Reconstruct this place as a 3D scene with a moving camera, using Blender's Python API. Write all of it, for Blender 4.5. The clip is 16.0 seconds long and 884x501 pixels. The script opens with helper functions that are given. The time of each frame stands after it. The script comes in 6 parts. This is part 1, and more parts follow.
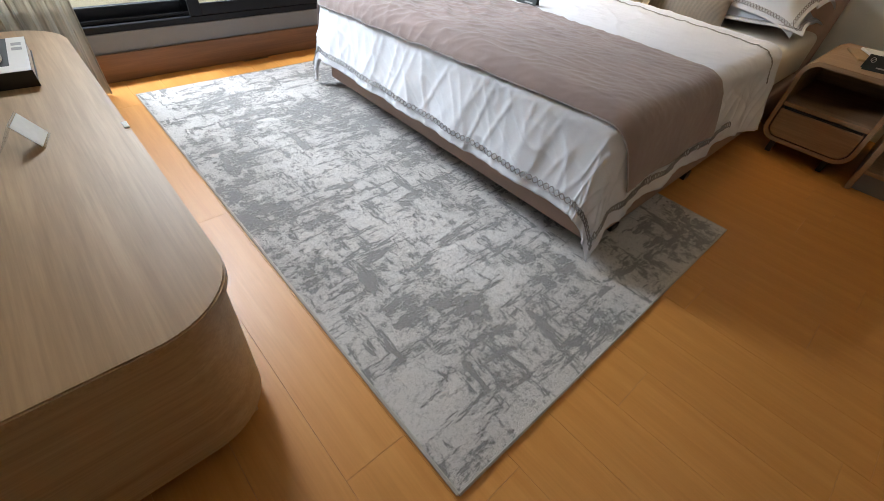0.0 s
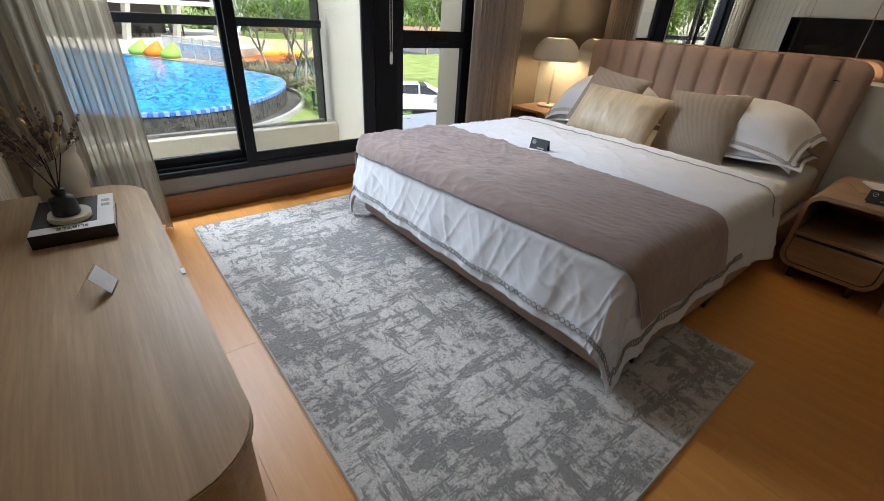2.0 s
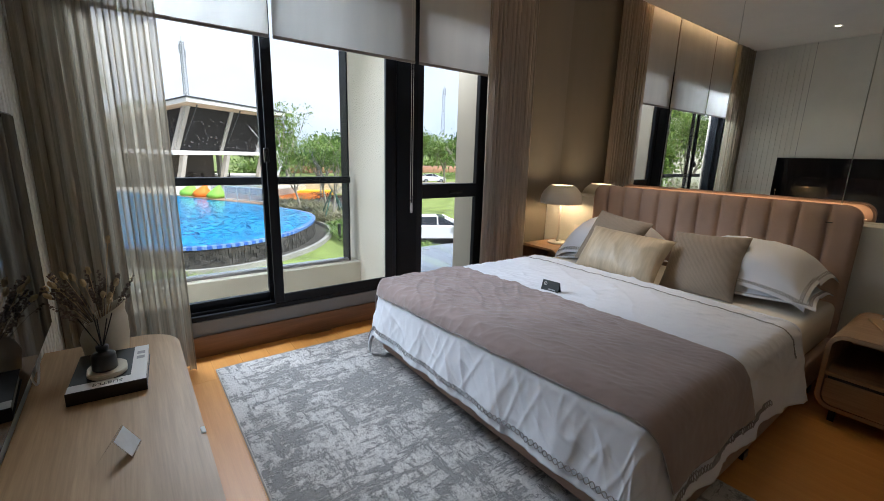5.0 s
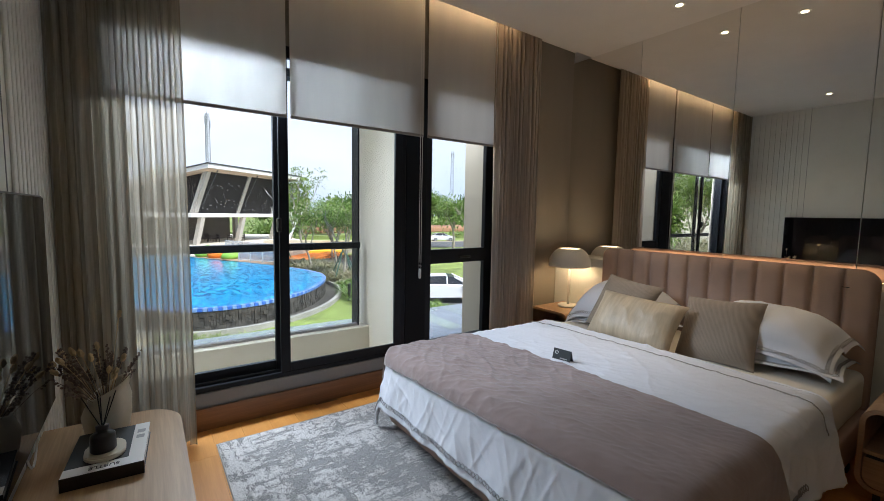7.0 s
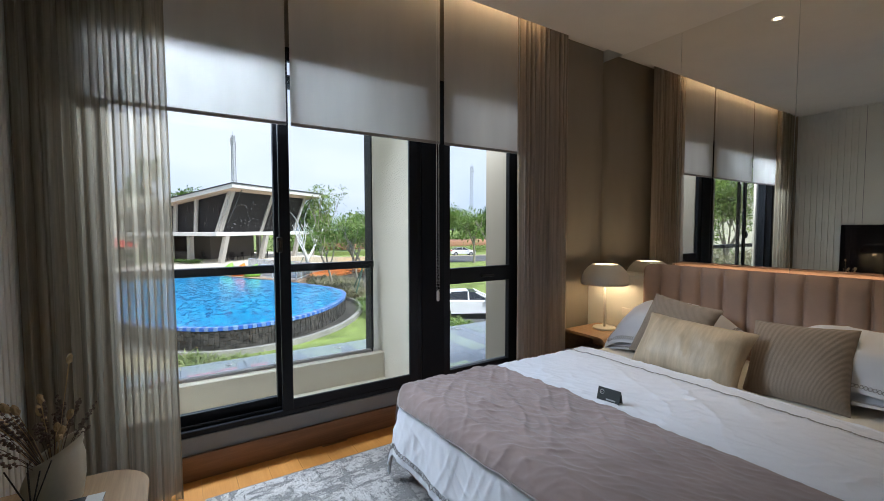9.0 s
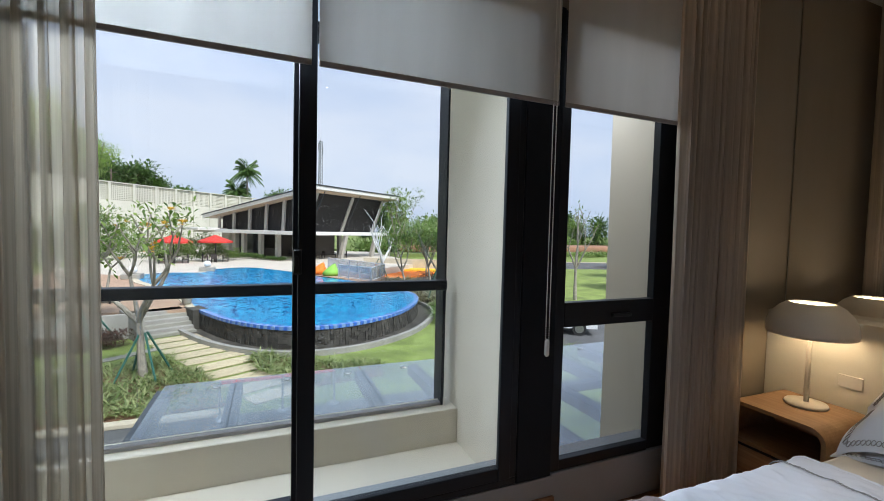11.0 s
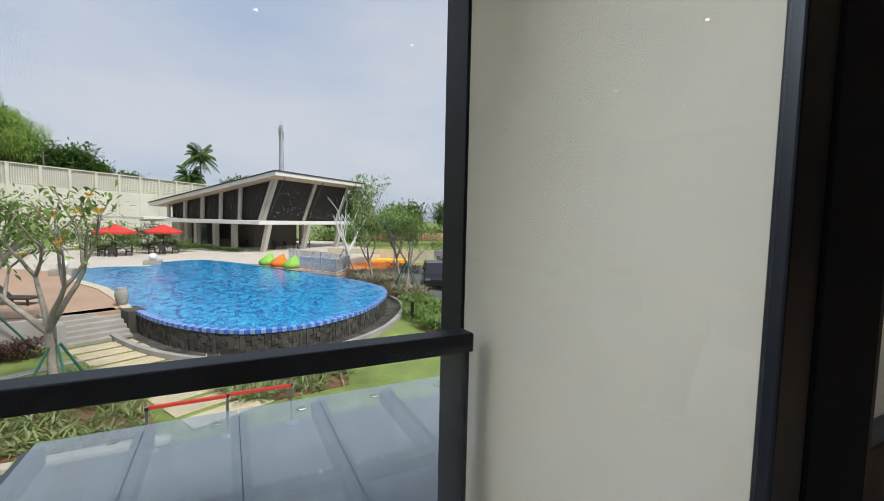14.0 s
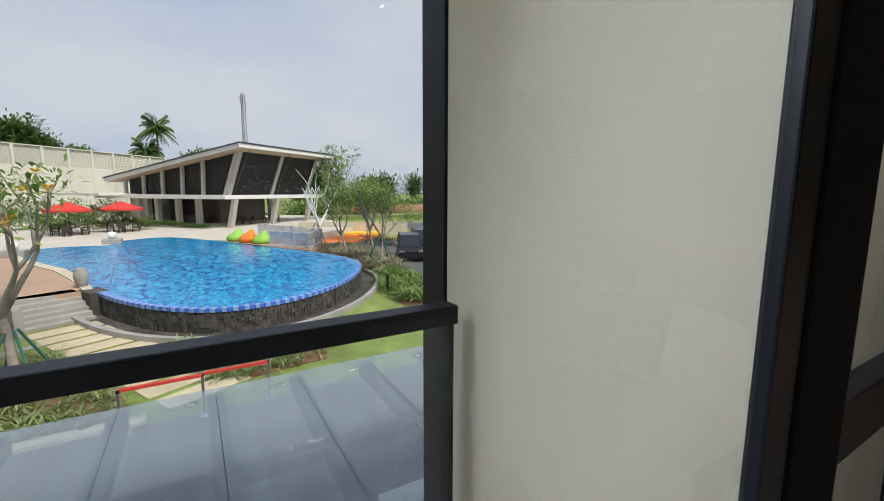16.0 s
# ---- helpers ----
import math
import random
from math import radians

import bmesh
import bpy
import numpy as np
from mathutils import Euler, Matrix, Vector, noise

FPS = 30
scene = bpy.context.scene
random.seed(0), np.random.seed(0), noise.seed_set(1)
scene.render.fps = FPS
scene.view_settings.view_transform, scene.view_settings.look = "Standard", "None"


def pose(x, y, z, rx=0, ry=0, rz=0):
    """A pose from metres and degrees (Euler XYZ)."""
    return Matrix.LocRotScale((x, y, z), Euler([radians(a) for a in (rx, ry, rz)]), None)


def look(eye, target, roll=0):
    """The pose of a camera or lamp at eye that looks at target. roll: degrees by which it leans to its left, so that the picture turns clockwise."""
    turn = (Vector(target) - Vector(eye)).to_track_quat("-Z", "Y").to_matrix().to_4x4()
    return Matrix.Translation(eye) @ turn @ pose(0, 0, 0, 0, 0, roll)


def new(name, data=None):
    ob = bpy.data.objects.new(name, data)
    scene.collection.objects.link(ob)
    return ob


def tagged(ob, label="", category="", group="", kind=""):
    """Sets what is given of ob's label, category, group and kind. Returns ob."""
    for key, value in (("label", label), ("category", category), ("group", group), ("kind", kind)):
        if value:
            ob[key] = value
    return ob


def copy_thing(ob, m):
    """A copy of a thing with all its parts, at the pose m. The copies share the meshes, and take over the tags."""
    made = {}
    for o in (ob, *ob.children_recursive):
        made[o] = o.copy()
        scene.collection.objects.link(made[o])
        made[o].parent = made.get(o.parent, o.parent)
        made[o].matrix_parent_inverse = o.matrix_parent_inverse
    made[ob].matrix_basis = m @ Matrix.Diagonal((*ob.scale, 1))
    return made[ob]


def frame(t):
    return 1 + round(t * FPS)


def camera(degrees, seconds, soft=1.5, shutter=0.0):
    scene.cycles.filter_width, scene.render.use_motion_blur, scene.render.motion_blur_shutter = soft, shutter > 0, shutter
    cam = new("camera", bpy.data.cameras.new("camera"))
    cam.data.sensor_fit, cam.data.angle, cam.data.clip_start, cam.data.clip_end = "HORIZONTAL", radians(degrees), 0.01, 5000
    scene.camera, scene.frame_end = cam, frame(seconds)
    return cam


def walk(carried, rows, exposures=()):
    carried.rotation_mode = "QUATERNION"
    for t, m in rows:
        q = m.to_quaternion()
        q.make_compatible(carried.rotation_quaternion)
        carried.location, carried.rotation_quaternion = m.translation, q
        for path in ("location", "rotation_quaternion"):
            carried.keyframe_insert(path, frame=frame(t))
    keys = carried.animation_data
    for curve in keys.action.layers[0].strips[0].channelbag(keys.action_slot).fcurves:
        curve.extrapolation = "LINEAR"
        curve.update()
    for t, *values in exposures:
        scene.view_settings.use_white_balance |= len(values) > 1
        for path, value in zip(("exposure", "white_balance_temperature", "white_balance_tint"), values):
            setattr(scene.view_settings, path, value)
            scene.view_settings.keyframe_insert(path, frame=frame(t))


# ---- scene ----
cam = camera(92.8, 16.0, soft=0.85)
PATH = [
    (0, (0.133, 0.102, 1.176), (1.187, 1.112, -0.192), 6.7),
    (0.5, (0.16, 0.105, 1.198), (1.201, 1.213, -0.101), 6.1),
    (1, (0.156, 0.105, 1.242), (1.216, 1.29, 0.028), 5.0),
    (1.5, (0.152, 0.095, 1.29), (1.251, 1.367, 0.206), 3.9),
    (2, (0.144, 0.088, 1.316), (1.272, 1.42, 0.341), 3.5),
    (2.5, (0.142, 0.08, 1.345), (1.284, 1.467, 0.467), 2.9),
    (3, (0.139, 0.071, 1.377), (1.292, 1.512, 0.607), 2.3),
    (3.5, (0.138, 0.066, 1.398), (1.299, 1.546, 0.72), 1.9),
    (4, (0.13, 0.059, 1.413), (1.296, 1.569, 0.811), 1.8),
    (4.2, (0.129, 0.053, 1.421), (1.296, 1.576, 0.856), 1.7),
    (6.3, (0.122, 0.047, 1.509), (1.28, 1.656, 1.245), 1.4),
    (6.5, (0.132, 0.048, 1.511), (1.286, 1.665, 1.28), 1.2),
    (7, (0.136, 0.046, 1.526), (1.287, 1.673, 1.354), 1.0),
    (7.5, (0.159, 0.047, 1.525), (1.303, 1.684, 1.419), 0.8),
    (8, (0.188, 0.065, 1.516), (1.318, 1.713, 1.42), 0.3),
    (8.5, (0.253, 0.167, 1.509), (1.349, 1.836, 1.405), -0.0),
    (9, (0.365, 0.365, 1.531), (1.437, 2.051, 1.426), -0.1),
    (9.5, (0.503, 0.574, 1.513), (1.466, 2.324, 1.405), -0.2),
    (9.7, (0.578, 0.678, 1.519), (1.475, 2.463, 1.413), -0.2),
    (11.8, (0.978, 1.964, 1.572), (1.709, 3.823, 1.474), 1.1),
    (12, (1.028, 2.078, 1.563), (1.744, 3.943, 1.46), 0.9),
    (12.5, (1.094, 2.412, 1.593), (1.789, 4.284, 1.485), 0.8),
    (13, (1.185, 2.674, 1.585), (1.875, 4.547, 1.46), 0.7),
    (13.5, (1.216, 2.871, 1.606), (1.955, 4.725, 1.479), 1.3),
    (14, (1.261, 2.996, 1.604), (2.167, 4.774, 1.461), 1.2),
    (14.5, (1.28, 3.021, 1.606), (2.325, 4.716, 1.425), 1.2),
    (15, (1.272, 3.029, 1.605), (2.331, 4.712, 1.39), 0.5),
    (15.5, (1.26, 3.043, 1.602), (2.302, 4.732, 1.36), 0.3),
    (16, (1.251, 3.042, 1.603), (2.261, 4.746, 1.326), 0.2),
]
walk(cam, [(t, look(e, g, r)) for t, e, g, r in PATH],
     exposures=((0, 1.74, 6400, 10), (0.8, 1.54, 6350, 10), (3.5, 0.96, 6050, 10), (7.0, 0.78, 5950, 9.5), (9.7, 0.54, 5850, 9), (12.0, 0.15, 6050, 9), (14.5, 0.0, 6350, 10), (16.0, 0.0, 6400, 10)))

# ---- world, sun and exposure ----
world = bpy.data.worlds.new("sky")
scene.world = world
world.use_nodes = True
wt = world.node_tree
wt.nodes.clear()
w_out = wt.nodes.new("ShaderNodeOutputWorld")
w_bg = wt.nodes.new("ShaderNodeBackground")
w_sky = wt.nodes.new("ShaderNodeTexSky")
w_sky.sky_type = "NISHITA"
w_sky.sun_disc = False
w_sky.sun_elevation = radians(52)
w_sky.sun_rotation = radians(159)
w_sky.dust_density = 3.0
w_sky.air_density = 1.2
w_co = wt.nodes.new("ShaderNodeTexCoord")
w_map = wt.nodes.new("ShaderNodeMapping")
w_map.inputs["Scale"].default_value = (1.0, 1.0, 2.6)
w_noise = wt.nodes.new("ShaderNodeTexNoise")
w_noise.inputs["Scale"].default_value = 1.4
w_noise.inputs["Detail"].default_value = 7.0
w_noise.inputs["Roughness"].default_value = 0.5
w_ramp = wt.nodes.new("ShaderNodeValToRGB")
w_ramp.color_ramp.elements[0].position = 0.36
w_ramp.color_ramp.elements[0].color = (4.7, 5.75, 7.7, 1)
w_ramp.color_ramp.elements[1].position = 0.66
w_ramp.color_ramp.elements[1].color = (7.5, 7.7, 8.3, 1)
w_mix = wt.nodes.new("ShaderNodeMix")
w_mix.data_type = "RGBA"
w_mix.inputs["Factor"].default_value = 0.86
wt.links.new(w_co.outputs["Generated"], w_map.inputs["Vector"])
wt.links.new(w_map.outputs["Vector"], w_noise.inputs["Vector"])
wt.links.new(w_noise.outputs["Fac"], w_ramp.inputs["Fac"])
wt.links.new(w_sky.outputs["Color"], w_mix.inputs["A"])
wt.links.new(w_ramp.outputs["Color"], w_mix.inputs["B"])
wt.links.new(w_mix.outputs["Result"], w_bg.inputs["Color"])
w_bg.inputs["Strength"].default_value = 0.1
wt.links.new(w_bg.outputs["Background"], w_out.inputs["Surface"])

sun = new("sun", bpy.data.lights.new("sun", "SUN"))
sun.data.energy = 4.2
sun.data.angle = radians(12)
sun.data.color = (1.0, 0.96, 0.9)
sun.matrix_world = look((10, -26, 38), (0, 0, 0))


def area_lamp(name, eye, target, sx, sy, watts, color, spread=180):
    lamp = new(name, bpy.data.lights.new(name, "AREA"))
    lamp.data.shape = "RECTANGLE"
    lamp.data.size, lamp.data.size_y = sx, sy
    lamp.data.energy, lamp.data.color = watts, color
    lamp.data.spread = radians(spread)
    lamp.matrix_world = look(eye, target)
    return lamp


# lamps added above the view stand in for sky daylight entering over the railing
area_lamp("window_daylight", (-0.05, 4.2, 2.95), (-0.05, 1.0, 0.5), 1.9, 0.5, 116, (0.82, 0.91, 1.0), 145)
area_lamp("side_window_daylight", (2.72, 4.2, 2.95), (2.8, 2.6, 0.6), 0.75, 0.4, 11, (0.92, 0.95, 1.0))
# warm strip in the curtain pocket
area_lamp("pocket_strip", (1.6, 3.1, 3.42), (1.6, 3.16, 2.4), 3.2, 0.02, 5, (1.0, 0.62, 0.3))
# warm strip on the ledge behind the headboard
area_lamp("headboard_strip", (4.2, 1.6, 1.09), (4.17, 1.6, 2.0), 1.9, 0.03, 1.8, (1.0, 0.6, 0.3))


# ---- mesh helpers ----
PLACE = {}


def thing(name, loc, label, category, group="", kind=""):
    ob = new(name)
    ob.location = loc
    ob.empty_display_size = 0.1
    PLACE[ob] = Vector(loc)
    return tagged(ob, label, category, group, kind)


def part(name, bm, material, parent=None, label="", smooth=False):
    """Links a bmesh, written in world places, as one mesh object under a thing or a part."""
    base = PLACE[parent] if parent else Vector((0, 0, 0))
    if base.length > 0:
        bmesh.ops.translate(bm, verts=bm.verts, vec=-base)
    me = bpy.data.meshes.new(name)
    bm.normal_update()
    bm.to_mesh(me)
    bm.free()
    if smooth:
        me.shade_smooth()
    me.materials.append(material)
    ob = new(name, me)
    if parent:
        ob.parent = parent
    PLACE[ob] = base
    return tagged(ob, label)


def solid(name, bm, material, label, category, kind="", group="", smooth=False):
    return tagged(part(name, bm, material, None, "", smooth), label, category, group, kind)


def piece(name, me, parent, m):
    ob = new(name, me)
    ob.parent = parent
    ob.matrix_basis = Matrix.Translation(-PLACE.get(parent, Vector((0, 0, 0)))) @ m
    return ob


def add_box(bm, lo, hi, bevel=0.0, seg=1, turn=None):
    lo, hi = Vector(lo), Vector(hi)
    r = bmesh.ops.create_cube(bm, size=1.0)
    vs = r["verts"]
    for v in vs:
        v.co = Vector([(lo[i] + hi[i]) / 2 + v.co[i] * (hi[i] - lo[i]) for i in range(3)])
    if turn is not None:
        for v in vs:
            v.co = turn @ v.co
    if bevel > 0:
        es = {e for v in vs for e in v.link_edges}
        bmesh.ops.bevel(bm, geom=list(es), offset=bevel, segments=seg, affect="EDGES", profile=0.5)
    return bm


def box(lo, hi, bevel=0.0, seg=1, turn=None):
    return add_box(bmesh.new(), lo, hi, bevel, seg, turn)


def add_tube(bm, pts, r0, r1=None, n=8, cap=True):
    r1 = r0 if r1 is None else r1
    pts = [Vector(p) for p in pts]
    rings = []
    side = None
    for i, p in enumerate(pts):
        d = (pts[min(i + 1, len(pts) - 1)] - pts[max(i - 1, 0)]).normalized()
        if side is None:
            side = d.orthogonal().normalized()
        side = (side - d * side.dot(d))
        side = side.normalized() if side.length > 1e-6 else d.orthogonal().normalized()
        up = d.cross(side)
        r = r0 + (r1 - r0) * i / max(1, len(pts) - 1)
        rings.append([bm.verts.new(p + (side * math.cos(k * 2 * math.pi / n) + up * math.sin(k * 2 * math.pi / n)) * r) for k in range(n)])
    for a, b in zip(rings, rings[1:]):
        for k in range(n):
            bm.faces.new((a[k], a[(k + 1) % n], b[(k + 1) % n], b[k]))
    if cap:
        bm.faces.new(rings[0][::-1])
        bm.faces.new(rings[-1])
    return bm


def tube(pts, r0, r1=None, n=8):
    return add_tube(bmesh.new(), pts, r0, r1, n)


def add_lathe(bm, profile, center, n=32):
    c = Vector(center)
    rings = []
    for r, z in profile:
        rings.append([bm.verts.new(c + Vector((r * math.cos(k * 2 * math.pi / n), r * math.sin(k * 2 * math.pi / n), z))) for k in range(n)])
    for a, b in zip(rings, rings[1:]):
        for k in range(n):
            bm.faces.new((a[k], a[(k + 1) % n], b[(k + 1) % n], b[k]))
    return bm, rings


def lathe(profile, center, n=32, cap=True):
    bm, rings = add_lathe(bmesh.new(), profile, center, n)
    if cap:
        if profile[0][0] > 1e-4:
            bm.faces.new(rings[0][::-1])
        if profile[-1][0] > 1e-4:
            bm.faces.new(rings[-1])
    bmesh.ops.remove_doubles(bm, verts=bm.verts, dist=1e-5)
    return bm


def add_grid(bm, fn, nu, nv, closed_u=False):
    vs = [[bm.verts.new(fn(i / nu, j / nv)) for j in range(nv + 1)] for i in range(nu + (0 if closed_u else 1))]
    m = len(vs)
    for i in range(nu):
        for j in range(nv):
            bm.faces.new((vs[i][j], vs[(i + 1) % m][j], vs[(i + 1) % m][j + 1], vs[i][j + 1]))
    return bm


def grid(fn, nu, nv):
    return add_grid(bmesh.new(), fn, nu, nv)


def round_rect(x0, y0, x1, y1, r, n=8, corners=(1, 1, 1, 1)):
    """Outline, anticlockwise from the corner (x0, y0)."""
    out = []
    for (cx, cy, sx, sy, a0), on in zip(((x0, y0, 1, 1, 180), (x1, y0, -1, 1, 270), (x1, y1, -1, -1, 0), (x0, y1, 1, -1, 90)), corners):
        if not on:
            out.append((cx, cy))
            continue
        for k in range(n + 1):
            a = radians(a0 + 90 * k / n)
            out.append((cx + sx * r + r * math.cos(a), cy + sy * r + r * math.sin(a)))
    return out


def add_prism(bm, outline, z0, z1, to=lambda a, b, c: Vector((a, b, c))):
    lo = [bm.verts.new(to(x, y, z0)) for x, y in outline]
    hi = [bm.verts.new(to(x, y, z1)) for x, y in outline]
    n = len(outline)
    for k in range(n):
        bm.faces.new((lo[k], lo[(k + 1) % n], hi[(k + 1) % n], hi[k]))
    bm.faces.new(lo[::-1])
    bm.faces.new(hi)
    return bm


def prism(outline, z0, z1, to=lambda a, b, c: Vector((a, b, c)), bevel=0.0):
    bm = add_prism(bmesh.new(), outline, z0, z1, to)
    bmesh.ops.recalc_face_normals(bm, faces=bm.faces)
    if bevel > 0:
        sharp = [e for e in bm.edges if len(e.link_faces) == 2 and e.calc_face_angle() > 0.9]
        bmesh.ops.bevel(bm, geom=sharp, offset=bevel, segments=2, affect="EDGES")
    return bm


def text_mesh(body, size, m, depth=0.0006):
    cu = bpy.data.curves.new("letters", "FONT")
    cu.body, cu.size, cu.extrude = body, size, depth
    cu.align_x = "CENTER"
    ob = bpy.data.objects.new("letters", cu)
    scene.collection.objects.link(ob)
    bpy.context.view_layer.update()
    me = bpy.data.meshes.new_from_object(ob.evaluated_get(bpy.context.evaluated_depsgraph_get()))
    bpy.data.objects.remove(ob)
    bm = bmesh.new()
    bm.from_mesh(me)
    bpy.data.meshes.remove(me)
    bmesh.ops.transform(bm, matrix=m, verts=bm.verts)
    return bm


# ---- materials ----
def blank(name):
    m = bpy.data.materials.new(name)
    m.use_nodes = True
    nt = m.node_tree
    return m, nt, nt.nodes["Principled BSDF"]


def noise_node(nt, scale, detail=4.0, stretch=(1, 1, 1), rough=0.55, space="Object"):
    co = nt.nodes.new("ShaderNodeTexCoord")
    mp = nt.nodes.new("ShaderNodeMapping")
    mp.inputs["Scale"].default_value = stretch
    no = nt.nodes.new("ShaderNodeTexNoise")
    no.inputs["Scale"].default_value = scale
    no.inputs["Detail"].default_value = detail
    no.inputs["Roughness"].default_value = rough
    nt.links.new(co.outputs[space], mp.inputs["Vector"])
    nt.links.new(mp.outputs["Vector"], no.inputs["Vector"])
    return no


def ramp(nt, src, stops):
    r = nt.nodes.new("ShaderNodeValToRGB")
    els = r.color_ramp.elements
    while len(els) < len(stops):
        els.new(0.5)
    for e, (p, c) in zip(els, stops):
        e.position, e.color = p, (*c, 1)
    nt.links.new(src, r.inputs["Fac"])
    return r.outputs["Color"]


def mixc(nt, a, b, fac, mode="MIX"):
    n = nt.nodes.new("ShaderNodeMix")
    n.data_type, n.blend_type = "RGBA", mode
    for key, val in (("A", a), ("B", b), ("Factor", fac)):
        if isinstance(val, (int, float)):
            n.inputs[key].default_value = val
        elif isinstance(val, tuple):
            n.inputs[key].default_value = (*val, 1)
        else:
            nt.links.new(val, n.inputs[key])
    return n.outputs["Result"]


def bump(nt, bsdf, height, strength, dist=0.01):
    b = nt.nodes.new("ShaderNodeBump")
    b.inputs["Strength"].default_value = strength
    b.inputs["Distance"].default_value = dist
    nt.links.new(height, b.inputs["Height"])
    nt.links.new(b.outputs["Normal"], bsdf.inputs["Normal"])


def plain(name, col, rough=0.6, metal=0.0, var=0.1, coarse=3.0, fine=60.0, relief=0.15, dist=0.002, stretch=(1, 1, 1), per=0.0, island=False):
    """Paint, stone, metal, cloth: one colour with grain at two scales; per: variation from piece to piece."""
    m, nt, b = blank(name)
    a = noise_node(nt, coarse, 3, stretch)
    f = noise_node(nt, fine, 3, stretch)
    lo = tuple(max(0, c * (1 - var)) for c in col)
    hi = tuple(min(1, c * (1 + var)) for c in col)
    c1 = ramp(nt, a.outputs["Fac"], ((0.3, lo), (0.7, hi)))
    c2 = ramp(nt, f.outputs["Fac"], ((0.3, (1 - var * 0.7,) * 3), (0.7, (1, 1, 1))))
    c = mixc(nt, c1, c2, 1.0, "MULTIPLY")
    if per > 0:
        if island:
            g = nt.nodes.new("ShaderNodeNewGeometry")
            src = g.outputs["Random Per Island"]
        else:
            o = nt.nodes.new("ShaderNodeObjectInfo")
            src = o.outputs["Random"]
        c3 = ramp(nt, src, ((0.0, (1 - per,) * 3), (1.0, (1, 1, 1))))
        c = mixc(nt, c, c3, 1.0, "MULTIPLY")
    nt.links.new(c, b.inputs["Base Color"])
    b.inputs["Roughness"].default_value = rough
    b.inputs["Metallic"].default_value = metal
    if relief > 0:
        bump(nt, b, f.outputs["Fac"], relief, dist)
    return m


def wood(name, dark, light, along="Y", rough=0.45, scale=1.0, per=0.0, grain=0.82):
    m, nt, b = blank(name)
    st = {"X": (0.6, 9, 9), "Y": (9, 0.6, 9), "Z": (9, 9, 0.6)}[along]
    st2 = {"X": (2, 60, 60), "Y": (60, 2, 60), "Z": (60, 60, 2)}[along]
    a = noise_node(nt, 1.6 * scale, 5, st, 0.6)
    a.inputs["Distortion"].default_value = 0.6
    f = noise_node(nt, 2.2 * scale, 3, st2, 0.6)
    c1 = ramp(nt, a.outputs["Fac"], ((0.28, dark), (0.72, light)))
    c2 = ramp(nt, f.outputs["Fac"], ((0.3, (grain, grain * 0.98, grain * 0.95)), (0.65, (1, 1, 1))))
    c = mixc(nt, c1, c2, 1.0, "MULTIPLY")
    if per > 0:
        o = nt.nodes.new("ShaderNodeObjectInfo")
        c3 = ramp(nt, o.outputs["Random"], ((0.0, (1 - per, 1 - per, 1 - per)), (1.0, (1, 1, 1))))
        c = mixc(nt, c, c3, 1.0, "MULTIPLY")
    nt.links.new(c, b.inputs["Base Color"])
    b.inputs["Roughness"].default_value = rough
    bump(nt, b, f.outputs["Fac"], 0.12, 0.001)
    return m


def glow(name, col, strength):
    m, nt, b = blank(name)
    b.inputs["Base Color"].default_value = (*col, 1)
    b.inputs["Emission Color"].default_value = (*col, 1)
    b.inputs["Emission Strength"].default_value = strength
    return m


def pane_glass(name, tint, gloss=1.0, body=None, cover=0.0, rough=0.0):
    """A clear pane: light passes straight on, and gloss grows towards grazing angles; cover: share of a matt body."""
    m, nt, b = blank(name)
    out = nt.nodes["Material Output"]
    tr = nt.nodes.new("ShaderNodeBsdfTransparent")
    tr.inputs["Color"].default_value = (*tint, 1)
    gl = nt.nodes.new("ShaderNodeBsdfGlossy")
    gl.inputs["Roughness"].default_value = rough
    lw = nt.nodes.new("ShaderNodeLayerWeight")
    lw.inputs["Blend"].default_value = 0.5
    pw = nt.nodes.new("ShaderNodeMath")
    pw.operation = "POWER"
    pw.inputs[1].default_value = 4.0
    nt.links.new(lw.outputs["Facing"], pw.inputs[0])
    ma = nt.nodes.new("ShaderNodeMath")
    ma.operation = "MULTIPLY_ADD"
    ma.inputs[1].default_value, ma.inputs[2].default_value = 0.55 * gloss, 0.022 * gloss
    nt.links.new(pw.outputs["Value"], ma.inputs[0])
    mx = nt.nodes.new("ShaderNodeMixShader")
    nt.links.new(ma.outputs["Value"], mx.inputs["Fac"])
    if body:
        n = noise_node(nt, 1.2, 4)
        nt.links.new(ramp(nt, n.outputs["Fac"], ((0.3, tuple(c * 0.85 for c in body)), (0.7, body))), b.inputs["Base Color"])
        b.inputs["Roughness"].default_value = 0.5
        m0 = nt.nodes.new("ShaderNodeMixShader")
        m0.inputs["Fac"].default_value = cover
        nt.links.new(tr.outputs["BSDF"], m0.inputs[1])
        nt.links.new(b.outputs["BSDF"], m0.inputs[2])
        nt.links.new(m0.outputs["Shader"], mx.inputs[1])
    else:
        nt.nodes.remove(b)
        nt.links.new(tr.outputs["BSDF"], mx.inputs[1])
    nt.links.new(gl.outputs["BSDF"], mx.inputs[2])
    nt.links.new(mx.outputs["Shader"], out.inputs["Surface"])
    return m


